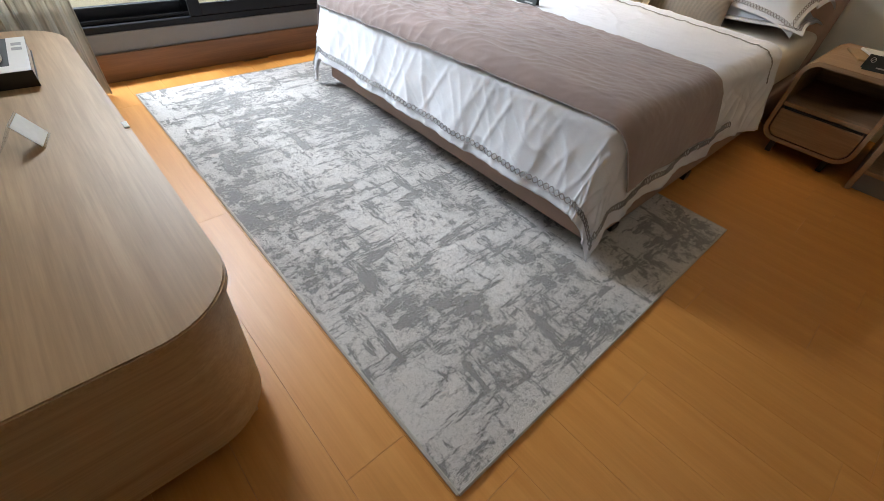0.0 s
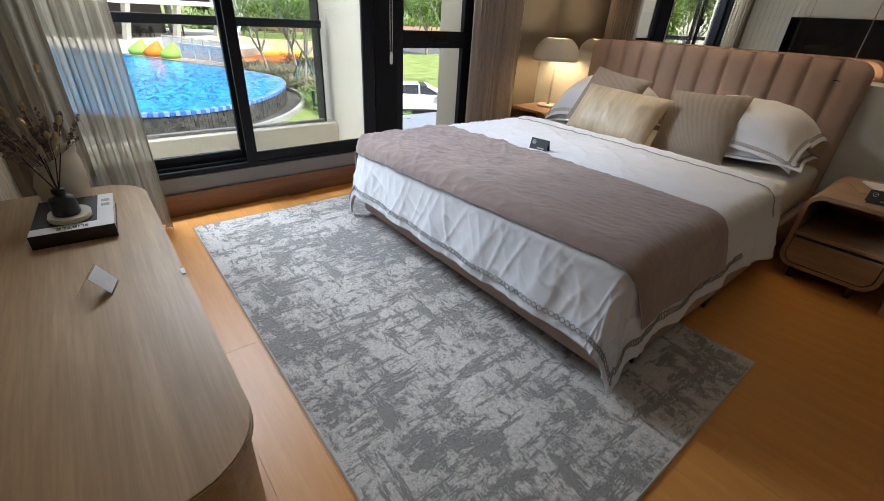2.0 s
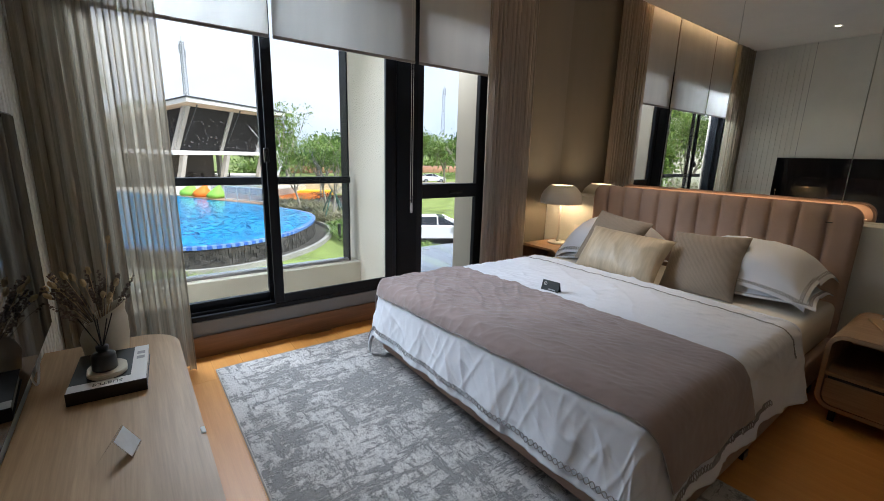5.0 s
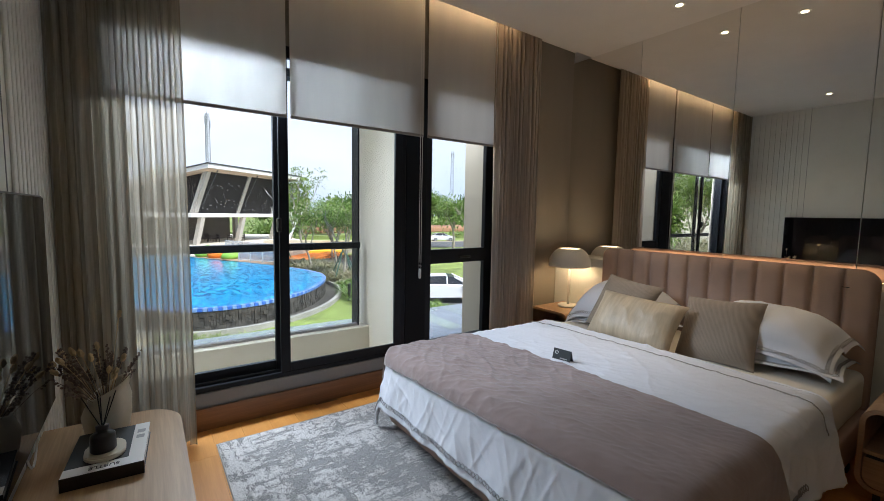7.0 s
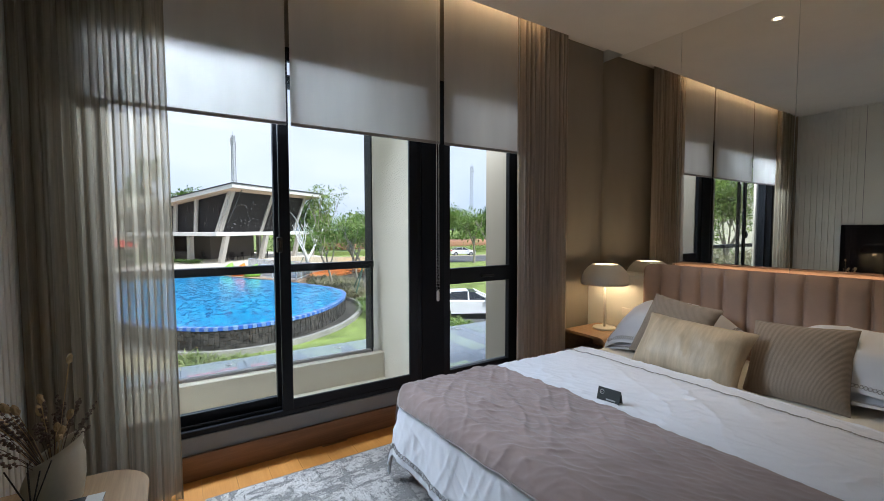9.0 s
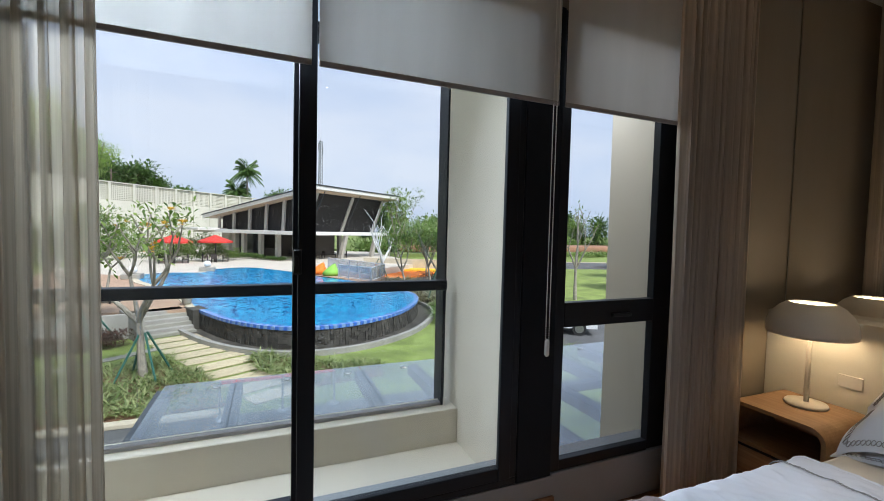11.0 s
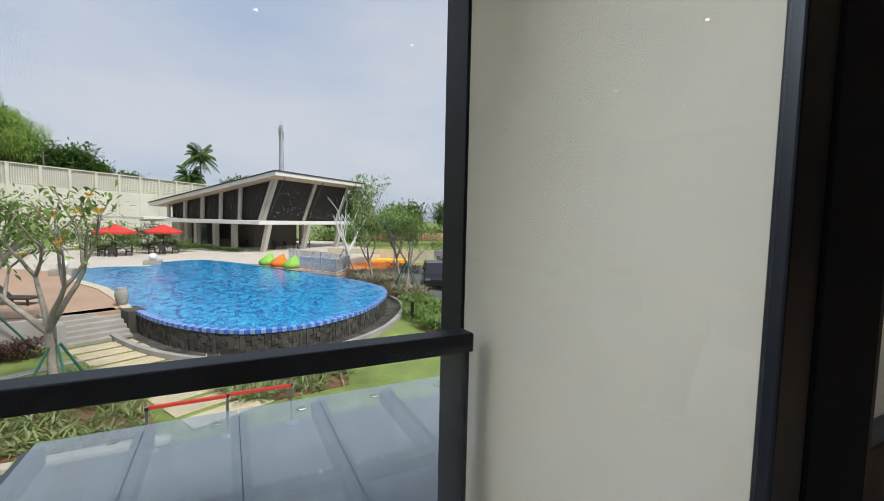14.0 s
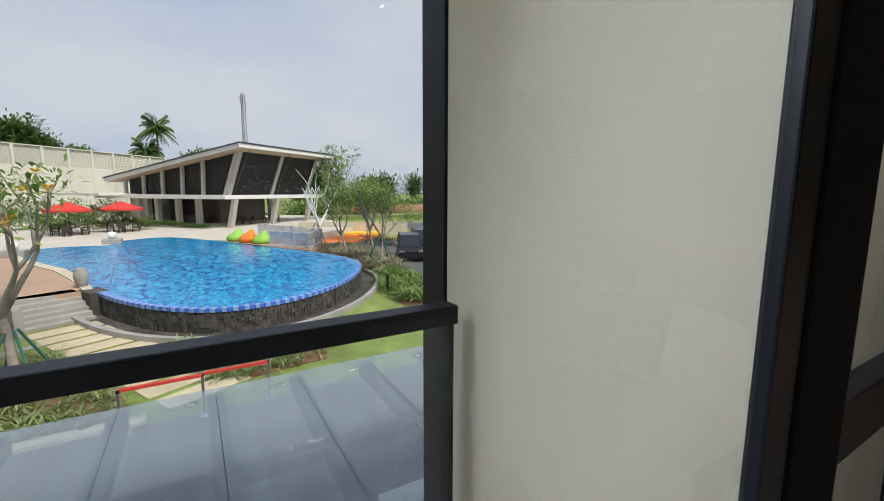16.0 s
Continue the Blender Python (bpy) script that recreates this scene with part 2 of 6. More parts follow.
def cloth_through(name, col, clear, trans, weave=400.0, stripe=2.0, low=0.9):
    """Curtain or blind cloth: part clear, part letting light through, part matt."""
    m, nt, b = blank(name)
    out = nt.nodes["Material Output"]
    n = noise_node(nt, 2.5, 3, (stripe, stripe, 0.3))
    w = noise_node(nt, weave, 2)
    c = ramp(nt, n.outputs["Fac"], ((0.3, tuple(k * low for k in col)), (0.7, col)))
    b.inputs["Roughness"].default_value = 0.9
    nt.links.new(c, b.inputs["Base Color"])
    bump(nt, b, w.outputs["Fac"], 0.1, 0.001)
    tl = nt.nodes.new("ShaderNodeBsdfTranslucent")
    nt.links.new(c, tl.inputs["Color"])
    tp = nt.nodes.new("ShaderNodeBsdfTransparent")
    m1 = nt.nodes.new("ShaderNodeMixShader")
    m1.inputs["Fac"].default_value = trans
    nt.links.new(b.outputs["BSDF"], m1.inputs[1])
    nt.links.new(tl.outputs["BSDF"], m1.inputs[2])
    m2 = nt.nodes.new("ShaderNodeMixShader")
    m2.inputs["Fac"].default_value = clear
    nt.links.new(m1.outputs["Shader"], m2.inputs[1])
    nt.links.new(tp.outputs["BSDF"], m2.inputs[2])
    nt.links.new(m2.outputs["Shader"], out.inputs["Surface"])
    return m


def rug_material():
    """Cream pile with broken grey bands across and along, worn grey fields and small flecks."""
    m, nt, b = blank("distressed rug pile")

    def mask(scale, stretch, lo, hi, detail=6, rough=0.65, warp=0.0):
        n = noise_node(nt, scale, detail, stretch, rough)
        n.inputs["Distortion"].default_value = warp
        return ramp(nt, n.outputs["Fac"], ((lo, (0, 0, 0)), (hi, (1, 1, 1))))
    bands_x = mask(1.0, (3.0, 13, 1), 0.545, 0.56, 10, 0.78)
    bands_y = mask(1.0, (12, 3.2, 1), 0.558, 0.573, 10, 0.78)
    fields = mask(2.0, (1.3, 1, 1), 0.515, 0.545, 10, 0.78)
    ripple = mask(15.0, (1.0, 2.2, 1), 0.42, 0.47, 6, 0.74)
    flecks = mask(26, (1, 1.6, 1), 0.57, 0.59, 6, 0.74)
    sparse = mask(1.3, (1, 1, 1), 0.42, 0.6, 4, 0.6)
    fine = mask(120, (1, 1, 1), 0.56, 0.6, 3, 0.7)
    pile = noise_node(nt, 420, 2)
    d = mixc(nt, bands_x, bands_y, 1.0, "LIGHTEN")
    d = mixc(nt, d, mixc(nt, fields, ripple, 1.0, "MULTIPLY"), 1.0, "LIGHTEN")
    d = mixc(nt, d, mixc(nt, flecks, sparse, 1.0, "MULTIPLY"), 1.0, "LIGHTEN")
    d = mixc(nt, d, mixc(nt, fine, (0.35, 0.35, 0.35), 1.0, "MULTIPLY"), 1.0, "LIGHTEN")
    c = ramp(nt, d, ((0.0, (0.67, 0.64, 0.615)), (0.45, (0.49, 0.47, 0.45)), (1.0, (0.28, 0.27, 0.26))))
    p = ramp(nt, pile.outputs["Fac"], ((0.3, (0.8, 0.8, 0.8)), (0.7, (1, 1, 1))))
    nt.links.new(mixc(nt, c, p, 1.0, "MULTIPLY"), b.inputs["Base Color"])
    b.inputs["Roughness"].default_value = 0.95
    b.inputs["Sheen Weight"].default_value = 0.3
    up = ramp(nt, d, ((0.0, (1, 1, 1)), (1.0, (0, 0, 0))))
    bump(nt, b, mixc(nt, up, pile.outputs["Fac"], 0.3), 0.8, 0.008)
    return m


def rib_cloth(name, col, freq, axis, depth=0.5):
    m, nt, b = blank(name)
    co = nt.nodes.new("ShaderNodeTexCoord")
    wv = nt.nodes.new("ShaderNodeTexWave")
    wv.bands_direction = axis
    wv.inputs["Scale"].default_value = freq
    wv.inputs["Distortion"].default_value = 0.8
    wv.inputs["Detail Scale"].default_value = 3
    nt.links.new(co.outputs["Object"], wv.inputs["Vector"])
    c = ramp(nt, wv.outputs["Fac"], ((0.0, tuple(k * 0.72 for k in col)), (1.0, col)))
    n = noise_node(nt, 5, 3)
    c2 = ramp(nt, n.outputs["Fac"], ((0.3, (0.85, 0.85, 0.85)), (0.7, (1, 1, 1))))
    nt.links.new(mixc(nt, c, c2, 1.0, "MULTIPLY"), b.inputs["Base Color"])
    b.inputs["Roughness"].default_value = 0.85
    b.inputs["Sheen Weight"].default_value = 0.2
    bump(nt, b, wv.outputs["Fac"], depth, 0.003)
    return m


WHITE_PAINT = plain("white wall paint", (0.72, 0.735, 0.69), 0.7, var=0.03, fine=120, relief=0.05)
CEIL_PAINT = plain("ceiling paint", (0.79, 0.785, 0.74), 0.8, var=0.02, fine=120, relief=0.04)
BROWN_WALL = plain("taupe wall covering", (0.275, 0.245, 0.2), 0.75, var=0.06, fine=200, relief=0.2, stretch=(1, 1, 0.2))
GREY_PAINT = plain("grey painted upstand", (0.25, 0.26, 0.27), 0.55, var=0.05, relief=0.05)
PIER = plain("dark grey pier paint", (0.022, 0.024, 0.028), 0.9, var=0.06, relief=0.05)
PIER.node_tree.nodes["Principled BSDF"].inputs["Specular IOR Level"].default_value = 0.08
DARK_METAL = plain("dark powder coated aluminium", (0.013, 0.015, 0.02), 0.45, var=0.15, fine=300, relief=0.05)
DARK_METAL.node_tree.nodes["Principled BSDF"].inputs["Specular IOR Level"].default_value = 0.22
CREAM_WALL = plain("cream facade render", (0.66, 0.6, 0.49), 0.85, var=0.05, coarse=1.2, fine=160, relief=0.2)
OAK = wood("light oak veneer", (0.39, 0.245, 0.115), (0.52, 0.35, 0.185), "Y", 0.5)
OAK_X = wood("oak veneer front", (0.42, 0.265, 0.125), (0.55, 0.375, 0.205), "X", 0.45)
NS_OAK = wood("nightstand oak", (0.33, 0.2, 0.11), (0.47, 0.31, 0.18), "Y", 0.45)
FLOOR_WOOD = wood("warm timber floor", (0.53, 0.225, 0.045), (0.62, 0.29, 0.07), "Y", 0.42, 1.3, per=0.03, grain=0.92)
BASE_WOOD = wood("brown timber skirting", (0.16, 0.075, 0.035), (0.28, 0.14, 0.065), "X", 0.4)
# vertical streaks in both curtain colours stand for shade between finer folds
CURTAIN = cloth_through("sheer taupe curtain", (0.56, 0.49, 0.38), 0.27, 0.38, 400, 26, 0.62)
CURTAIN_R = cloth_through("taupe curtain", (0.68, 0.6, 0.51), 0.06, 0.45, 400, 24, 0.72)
BLIND = cloth_through("roller blind fabric", (0.74, 0.73, 0.71), 0.0, 0.46, 900)
BLIND_BAR = plain("blind bottom bar", (0.35, 0.33, 0.32), 0.5, relief=0.03)
GLASS = pane_glass("window glass", (0.96, 0.965, 0.965))
RAIL_GLASS = pane_glass("railing glass", (0.95, 0.97, 0.965))
MIRROR, _nt, _b = blank("mirror")
_b.inputs["Base Color"].default_value = (0.88, 0.87, 0.84, 1)
_b.inputs["Metallic"].default_value = 1.0
_b.inputs["Roughness"].default_value = 0.0
RUG = rug_material()
LINEN = plain("white cotton bedding", (0.755, 0.77, 0.82), 0.85, var=0.03, fine=500, relief=0.12, dist=0.001)
SHEET = plain("cream fitted sheet", (0.74, 0.7, 0.62), 0.85, var=0.03, fine=500, relief=0.12, dist=0.001)
THROW = plain("mauve velvet throw", (0.3, 0.225, 0.21), 0.9, var=0.12, coarse=5, fine=400, relief=0.3)
THROW.node_tree.nodes["Principled BSDF"].inputs["Sheen Weight"].default_value = 0.35
UPHOLSTERY = plain("dusty pink upholstery", (0.47, 0.34, 0.275), 0.9, var=0.07, coarse=4, fine=600, relief=0.3)
THREAD = plain("grey embroidery thread", (0.3, 0.29, 0.29), 0.8, relief=0.1)
CUSHION = rib_cloth("ribbed taupe cushion cloth", (0.38, 0.31, 0.245), 55, "Z")
SILK = plain("champagne silk cushion", (0.52, 0.42, 0.29), 0.42, var=0.16, coarse=9, fine=24, relief=0.7, dist=0.006, stretch=(0.5, 2.2, 0.35))
BLACK = plain("black lacquer", (0.012, 0.012, 0.014), 0.3, relief=0.02)
SCREEN = plain("black screen", (0.006, 0.006, 0.008), 0.02, var=0.02, relief=0.0)
CARD_BLACK = plain("black card", (0.03, 0.035, 0.035), 0.5, relief=0.03)
PAPER = plain("white paper", (0.78, 0.77, 0.74), 0.7, var=0.03, relief=0.05)
INK = plain("dark ink", (0.05, 0.05, 0.05), 0.6, relief=0)
GREY_INK = plain("grey ink", (0.4, 0.4, 0.4), 0.6, relief=0)
LAMP_SHADE = plain("white enamel lamp", (0.74, 0.72, 0.67), 0.4, var=0.03, relief=0.03)
BULB = glow("warm bulb", (1.0, 0.72, 0.4), 14)
DOWNLIGHT = glow("downlight lens", (1.0, 0.82, 0.55), 14)
LED = glow("warm led strip", (1.0, 0.62, 0.3), 1.5)
VASE = plain("cream ceramic", (0.66, 0.6, 0.48), 0.45, var=0.06, fine=90, relief=0.15)
DRIED = plain("dried flower heads", (0.6, 0.44, 0.24), 0.9, var=0.22, fine=90, relief=0.3)
DRIED_DARK = plain("dried lavender", (0.2, 0.15, 0.12), 0.9, var=0.3, fine=90, relief=0.3)
ACRYLIC = pane_glass("clear acrylic", (0.93, 0.95, 0.96), 1.2)


# ---- the room: floor, walls, ceiling ----
X0, X1, Y0, Y1, ZC = -0.28, 4.316, -2.2, 3.34, 3.31
floor = solid("floor", box((X0 - 0.2, Y0 - 0.2, -0.2), (X1 + 0.2, Y1 + 0.12, -0.012)), BASE_WOOD, "warm brown timber plank floor", "floor", "structure")
wall_tv = solid("wall_west", box((X0 - 0.2, Y0 - 0.2, 0), (X0, Y1 + 0.2, ZC + 0.3)), WHITE_PAINT, "white panelled wall with fine vertical grooves", "wall", "structure")
wall_back = solid("wall_south", box((X0, Y0 - 0.2, 0), (X1 + 0.2, Y0, ZC + 0.3)), WHITE_PAINT, "plain white wall", "wall", "structure")
wall_head = solid("wall_east", box((X1 + 0.006, Y0, 0), (X1 + 0.2, Y1 + 0.3, ZC + 0.3)), WHITE_PAINT, "white wall behind the mirror panels", "wall", "structure")
bm = bmesh.new()
add_box(bm, (X0, Y1, 0), (-0.02, Y1 + 0.2, ZC + 0.3))
add_box(bm, (-0.02, Y1, 2.72), (3.168, Y1 + 0.2, ZC + 0.3))
add_box(bm, (3.168, Y1, 0), (X1 + 0.006, Y1 + 0.2, ZC + 0.3))
wall_window = solid("wall_north", bm, BROWN_WALL, "taupe wall around the tall windows", "wall", "structure")
bm = bmesh.new()
add_box(bm, (X0, 3.282, 0.0), (2.26, Y1 + 0.2, 0.262), 0.004)
add_box(bm, (2.26, 3.3, 0.0), (3.164, Y1 + 0.2, 0.261), 0.004)
solid("window_pier", box((2.03, 3.285, 0.2625), (2.246, 3.342, 2.72), 0.004), PIER, "dark grey pier between the windows", "wall", "structure")
upstand = solid("window_upstand", bm, GREY_PAINT, "grey painted sill upstand under the windows", "sill", "structure")
solid("baseboard", box((X0, 3.262, 0), (2.26, 3.282, 0.158), 0.003), BASE_WOOD, "brown timber skirting under the window", "baseboard", "structure")
bm = bmesh.new()
add_box(bm, (X0, Y0, ZC), (X1 + 0.2, 3.1, ZC + 0.12))
add_box(bm, (X0, 3.06, ZC + 0.12), (X1 + 0.2, Y1 + 0.2, ZC + 0.3))
solid("ceiling", bm, CEIL_PAINT, "white ceiling with a recessed curtain pocket", "ceiling", "structure")

# vertical ribs and joints of the television wall
for k in range(11):
    y = 2.36 + 0.075 * k
    part("rib", box((X0, y, 0.02), (X0 + 0.012, y + 0.045, ZC - 0.004), 0.003), WHITE_PAINT, wall_tv)
for y in (2.28, 1.05, -0.2):
    part("joint", box((X0, y, 0.02), (X0 + 0.003, y + 0.005, ZC - 0.004)), GREY_PAINT, wall_tv)

# low panel with a ledge, and the mirror panels above it
low = solid("headboard_wall_panel", box((4.13, Y0, 0.0), (X1 + 0.004, Y1, 1.068), 0.004), WHITE_PAINT, "off-white low wall panel with a ledge below the mirror", "wall panel", "structure")
seams = [3.334, 2.502, 1.642, 0.782, -0.078, -0.938, -1.798, Y0]
for a, b in zip(seams, seams[1:]):
    solid("wall_mirror", box((X1 - 0.006, b + 0.0015, 1.07), (X1 + 0.004, a - 0.0015, ZC - 0.003), 0.0012), MIRROR,
          "tall frameless mirror panel above the headboard ledge", "mirror", group="mirror panels of the headboard wall")
part("outlet", box((4.122, 0.10, 0.62), (4.131, 0.22, 0.70), 0.003), PAPER, low)
part("outlet", box((4.122, 2.80, 0.66), (4.131, 2.92, 0.74), 0.003), PAPER, low)
solid("led_strip", box((4.17, 0.75, 1.069), (4.19, 2.45, 1.075)), LED, "warm glowing strip on the ledge behind the headboard", "light strip")


# ---- windows ----
def sash(name, x0, x1, y0, y1, z0, z1, st, bot, top, label):
    t = thing(name, ((x0 + x1) / 2, (y0 + y1) / 2, z0), label, "window", kind="structure")
    for nm, lo, hi in (("stile", (x0, y0, z0), (x0 + st, y1, z1)), ("stile", (x1 - st, y0, z0), (x1, y1, z1)),
                       ("bottom_rail", (x0 + st, y0 + 0.002, z0), (x1 - st, y1 - 0.002, z0 + bot)), ("top_rail", (x0 + st, y0 + 0.002, z1 - top), (x1 - st, y1 - 0.002, z1))):
        part(nm, box(lo, hi, 0.004, 2), DARK_METAL, t)
    ym = (y0 + y1) / 2
    g = part("pane", box((x0 + st - 0.006, ym - 0.003, z0 + bot - 0.006), (x1 - st + 0.006, ym + 0.003, z1 - top + 0.006)), GLASS, t, "clear glass")
    g.visible_shadow = False
    return t


door_frame = thing("window_1", (1.0, 3.36, 0.262), "dark aluminium sliding door frame with two tracks", "window", kind="structure")
for nm, lo, hi in (("track", (-0.02, 3.29, 0.262), (2.03, 3.43, 0.3)), ("track_rib", (0.04, 3.318, 0.3), (1.99, 3.324, 0.325)),
                   ("jamb", (1.99, 3.29, 0.3), (2.03, 3.326, 2.72)), ("jamb", (-0.02, 3.29, 0.3), (0.03, 3.5, 2.72)), ("head", (0.03, 3.29, 2.67), (1.99, 3.43, 2.72))):
    part(nm, box(lo, hi, 0.004), DARK_METAL, door_frame)
inner = sash("sliding_sash", 0.95, 1.989, 3.281, 3.307, 0.302, 2.69, 0.07, 0.066, 0.06, "inner sliding glass sash in a dark frame")
outer = sash("sliding_sash", 0.03, 0.97, 3.366, 3.408, 0.302, 2.69, 0.036, 0.075, 0.06, "outer sliding glass sash in a dark frame")
latch = part("latch", box((0.932, 3.262, 1.375), (0.964, 3.296, 1.475), 0.006, 2), BLACK, inner, "black latch")
part("latch_lever", box((0.936, 3.252, 1.405), (0.95, 3.264, 1.45), 0.004, 2), BLACK, latch)
part("handle", box((0.33, 3.276, 0.283), (0.345, 3.289, 0.291), 0.001), PAPER, door_frame, "small white drain cap")
w2 = thing("window_2", (2.66, 3.35, 0.27), "dark framed side window with a transom and opening upper light", "window", kind="structure")
for nm, lo, hi in (("frame", (2.246, 3.3, 0.27), (2.312, 3.36, 2.72)), ("frame", (2.972, 3.31, 0.27), (3.164, 3.36, 2.72)), ("frame", (2.318, 3.312, 0.262), (2.972, 3.358, 0.322)),
                   ("frame", (2.318, 3.312, 2.65), (2.972, 3.358, 2.72)), ("transom", (2.318, 3.306, 1.058), (2.972, 3.362, 1.192))):
    part(nm, box(lo, hi, 0.004, 2), DARK_METAL, w2)
part("handle", box((2.64, 3.285, 1.1), (2.78, 3.308, 1.12), 0.006, 2), BLACK, w2, "black casement handle")
for z0, z1 in ((0.322, 1.058), (1.192, 2.65)):
    g = part("pane", box((2.314, 3.337, z0 - 0.004), (2.976, 3.343, z1 + 0.004)), GLASS, w2, "clear glass")
    g.visible_shadow = False

# ---- blinds and curtains ----
for x0, x1 in ((-0.22, 0.99), (1.017, 2.15), (2.19, 3.12)):
    bl = thing("roller_blind", ((x0 + x1) / 2, 3.2, 3.45), "half lowered pale grey translucent roller blind", "blind", "roller blinds at the window")
    part("roller", tube([(x0, 3.2, 3.48), (x1, 3.2, 3.48)], 0.03, n=16), BLIND_BAR, bl, smooth=True)
    part("fabric", box((x0, 3.199, 2.205), (x1, 3.2005, 3.455)), BLIND, bl)
    part("bottom_bar", box((x0, 3.193, 2.19), (x1, 3.207, 2.212), 0.004, 2), BLIND_BAR, bl)
    part("bracket", box((x1 - 0.012, 3.17, 3.44), (x1 + 0.004, 3.24, 3.52)), BLIND_BAR, bl)
    if x0 > 0.5:
        for dx in (-0.074, -0.054):
            if x0 < 2:
                continue
            part("chain", tube([(x0 + dx, 3.195, 3.44), (x0 + dx, 3.195, 1.1)], 0.0022, n=6), PAPER, bl, "white ball chain")
        if x0 > 2:
            bmc = bmesh.new()
            for k in range(110):
                for dx in (-0.074, -0.054):
                    bmesh.ops.create_icosphere(bmc, subdivisions=1, radius=0.0036, matrix=Matrix.Translation((x0 + dx, 3.195, 1.02 + 0.012 * k)))
            part("bead_chain", bmc, PAPER, bl)
            part("weight", lathe([(0.004, 0.0), (0.012, 0.008), (0.012, 0.075), (0.006, 0.088)], (x0 - 0.064, 3.195, 0.95), 12), PAPER, bl, "pale plastic chain weight", True)


def curtain(name, x0, x1, yc, amp, waves, mat_c, label, seed, z1=3.44, lean=0.0):
    t = thing(name, ((x0 + x1) / 2, yc, 0.01), label, "curtain")
    rng = random.Random(seed)
    ph = [rng.uniform(0, 6.28) for _ in range(6)]

    def fn(u, v):
        z = 0.012 + (z1 - 0.012) * v
        k = u * waves * 2 * math.pi
        sway = 0.25 * math.sin(k * 0.5 + ph[0]) + 0.18 * math.sin(k * 0.31 + ph[1] + v * 0.8)
        y = yc + amp * (math.sin(k + sway * 1.6 + 0.35 * math.sin(3 * v + ph[2])) + 0.35 * math.sin(2.3 * k + ph[3]) + sway)
        x = x0 + (x1 - x0) * u + 0.012 * math.sin(2 * k + ph[4]) + lean * (1 - v) * (u - 0.3)
        return Vector((x, y, z))
    part("cloth", grid(fn, int(waves * 16), 14), mat_c, t, smooth=True)
    part("header_tape", box((x0, yc - 0.012, z1 - 0.06), (x1, yc + 0.012, z1 + 0.01)), mat_c, t)
    part("curtain_rail", box((x0 - 0.02, yc - 0.012, z1 + 0.012), (x1 + 0.02, yc + 0.012, z1 + 0.04)), BLIND_BAR, t)
    return t


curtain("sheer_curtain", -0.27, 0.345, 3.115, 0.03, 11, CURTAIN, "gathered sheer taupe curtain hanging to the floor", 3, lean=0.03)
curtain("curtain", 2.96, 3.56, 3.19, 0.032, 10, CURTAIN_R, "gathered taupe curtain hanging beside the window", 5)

# ---- ceiling lights ----
for x, y in ((3.87, 1.935), (3.8, 1.35), (0.54, 1.9), (2.9, -0.35), (1.5, -0.35)):
    d = thing("downlight", (x, y, ZC), "small round recessed ceiling downlight, lit", "downlight", "ceiling downlights")
    part("trim_ring", lathe([(0.025, -0.002), (0.042, -0.008), (0.045, -0.001), (0.042, 0.0)], (x, y, ZC), 24, False), LAMP_SHADE, d, smooth=True)
    part("lens", lathe([(0.0, -0.003), (0.025, -0.003)], (x, y, ZC), 24, False), DOWNLIGHT, d)
    sp = new("downlight_beam", bpy.data.lights.new("downlight_beam", "SPOT"))
    over_bed = x > 3.5
    sp.data.energy, sp.data.color, sp.data.spot_size, sp.data.spot_blend, sp.data.shadow_soft_size = (22 if over_bed else 9 if y > 0 else 4.5), ((1.0, 0.72, 0.42) if over_bed else (1.0, 0.82, 0.6)), radians(72 if over_bed else 95), 0.9, 0.03
    sp.matrix_world = look((x, y, ZC - 0.02), (x, y, 0))

# ---- rug ----
bm = box((0.47, 0.268, 0.001), (2.205, 3.01, 0.013), 0.004, 2)
rug = solid("rug", bm, RUG, "grey and cream distressed abstract pile rug under the bed foot", "rug")
part("binding", add_tube(bmesh.new(), [(0.472, 0.27, 0.007), (2.203, 0.27, 0.007), (2.203, 3.008, 0.007), (0.472, 3.008, 0.007), (0.472, 0.27, 0.007)], 0.0075, n=6), plain("rug binding", (0.5, 0.47, 0.42), 0.9, relief=0.3), rug, "pale bound edge")

# ---- bed ----
BX, BY0, BY1 = 1.52, 0.6, 2.62
BC = (BY0 + BY1) / 2
bed = thing("bed", (2.8, BC, 0.0), "wide upholstered bed in dusty pink fabric with a channelled headboard", "bed")
part("base", box((BX, BY0, 0.045), (4.03, BY1, 0.27), 0.018, 3), UPHOLSTERY, bed, smooth=False)
for x in (1.75, 2.5, 3.6):
    for y in (BY0 + 0.03, BY1 - 0.03):
        part("leg", box((x - 0.03, y - 0.03, 0.0), (x + 0.03, y + 0.03, 0.04)), BLACK, bed)
HB0, HB1, HBT, HBX = 0.615, 2.665, 1.205, 4.03
part("headboard_back", prism(round_rect(HB0, 0.1, HB1, HBT - 0.004, 0.1, 8, (0, 0, 1, 1)), HBX + 0.03, HBX + 0.098, lambda a, b, c: Vector((c, a, b)), 0.012), UPHOLSTERY, bed, "upholstered headboard back")
NCH = 12
cw = (HB1 - HB0) / NCH
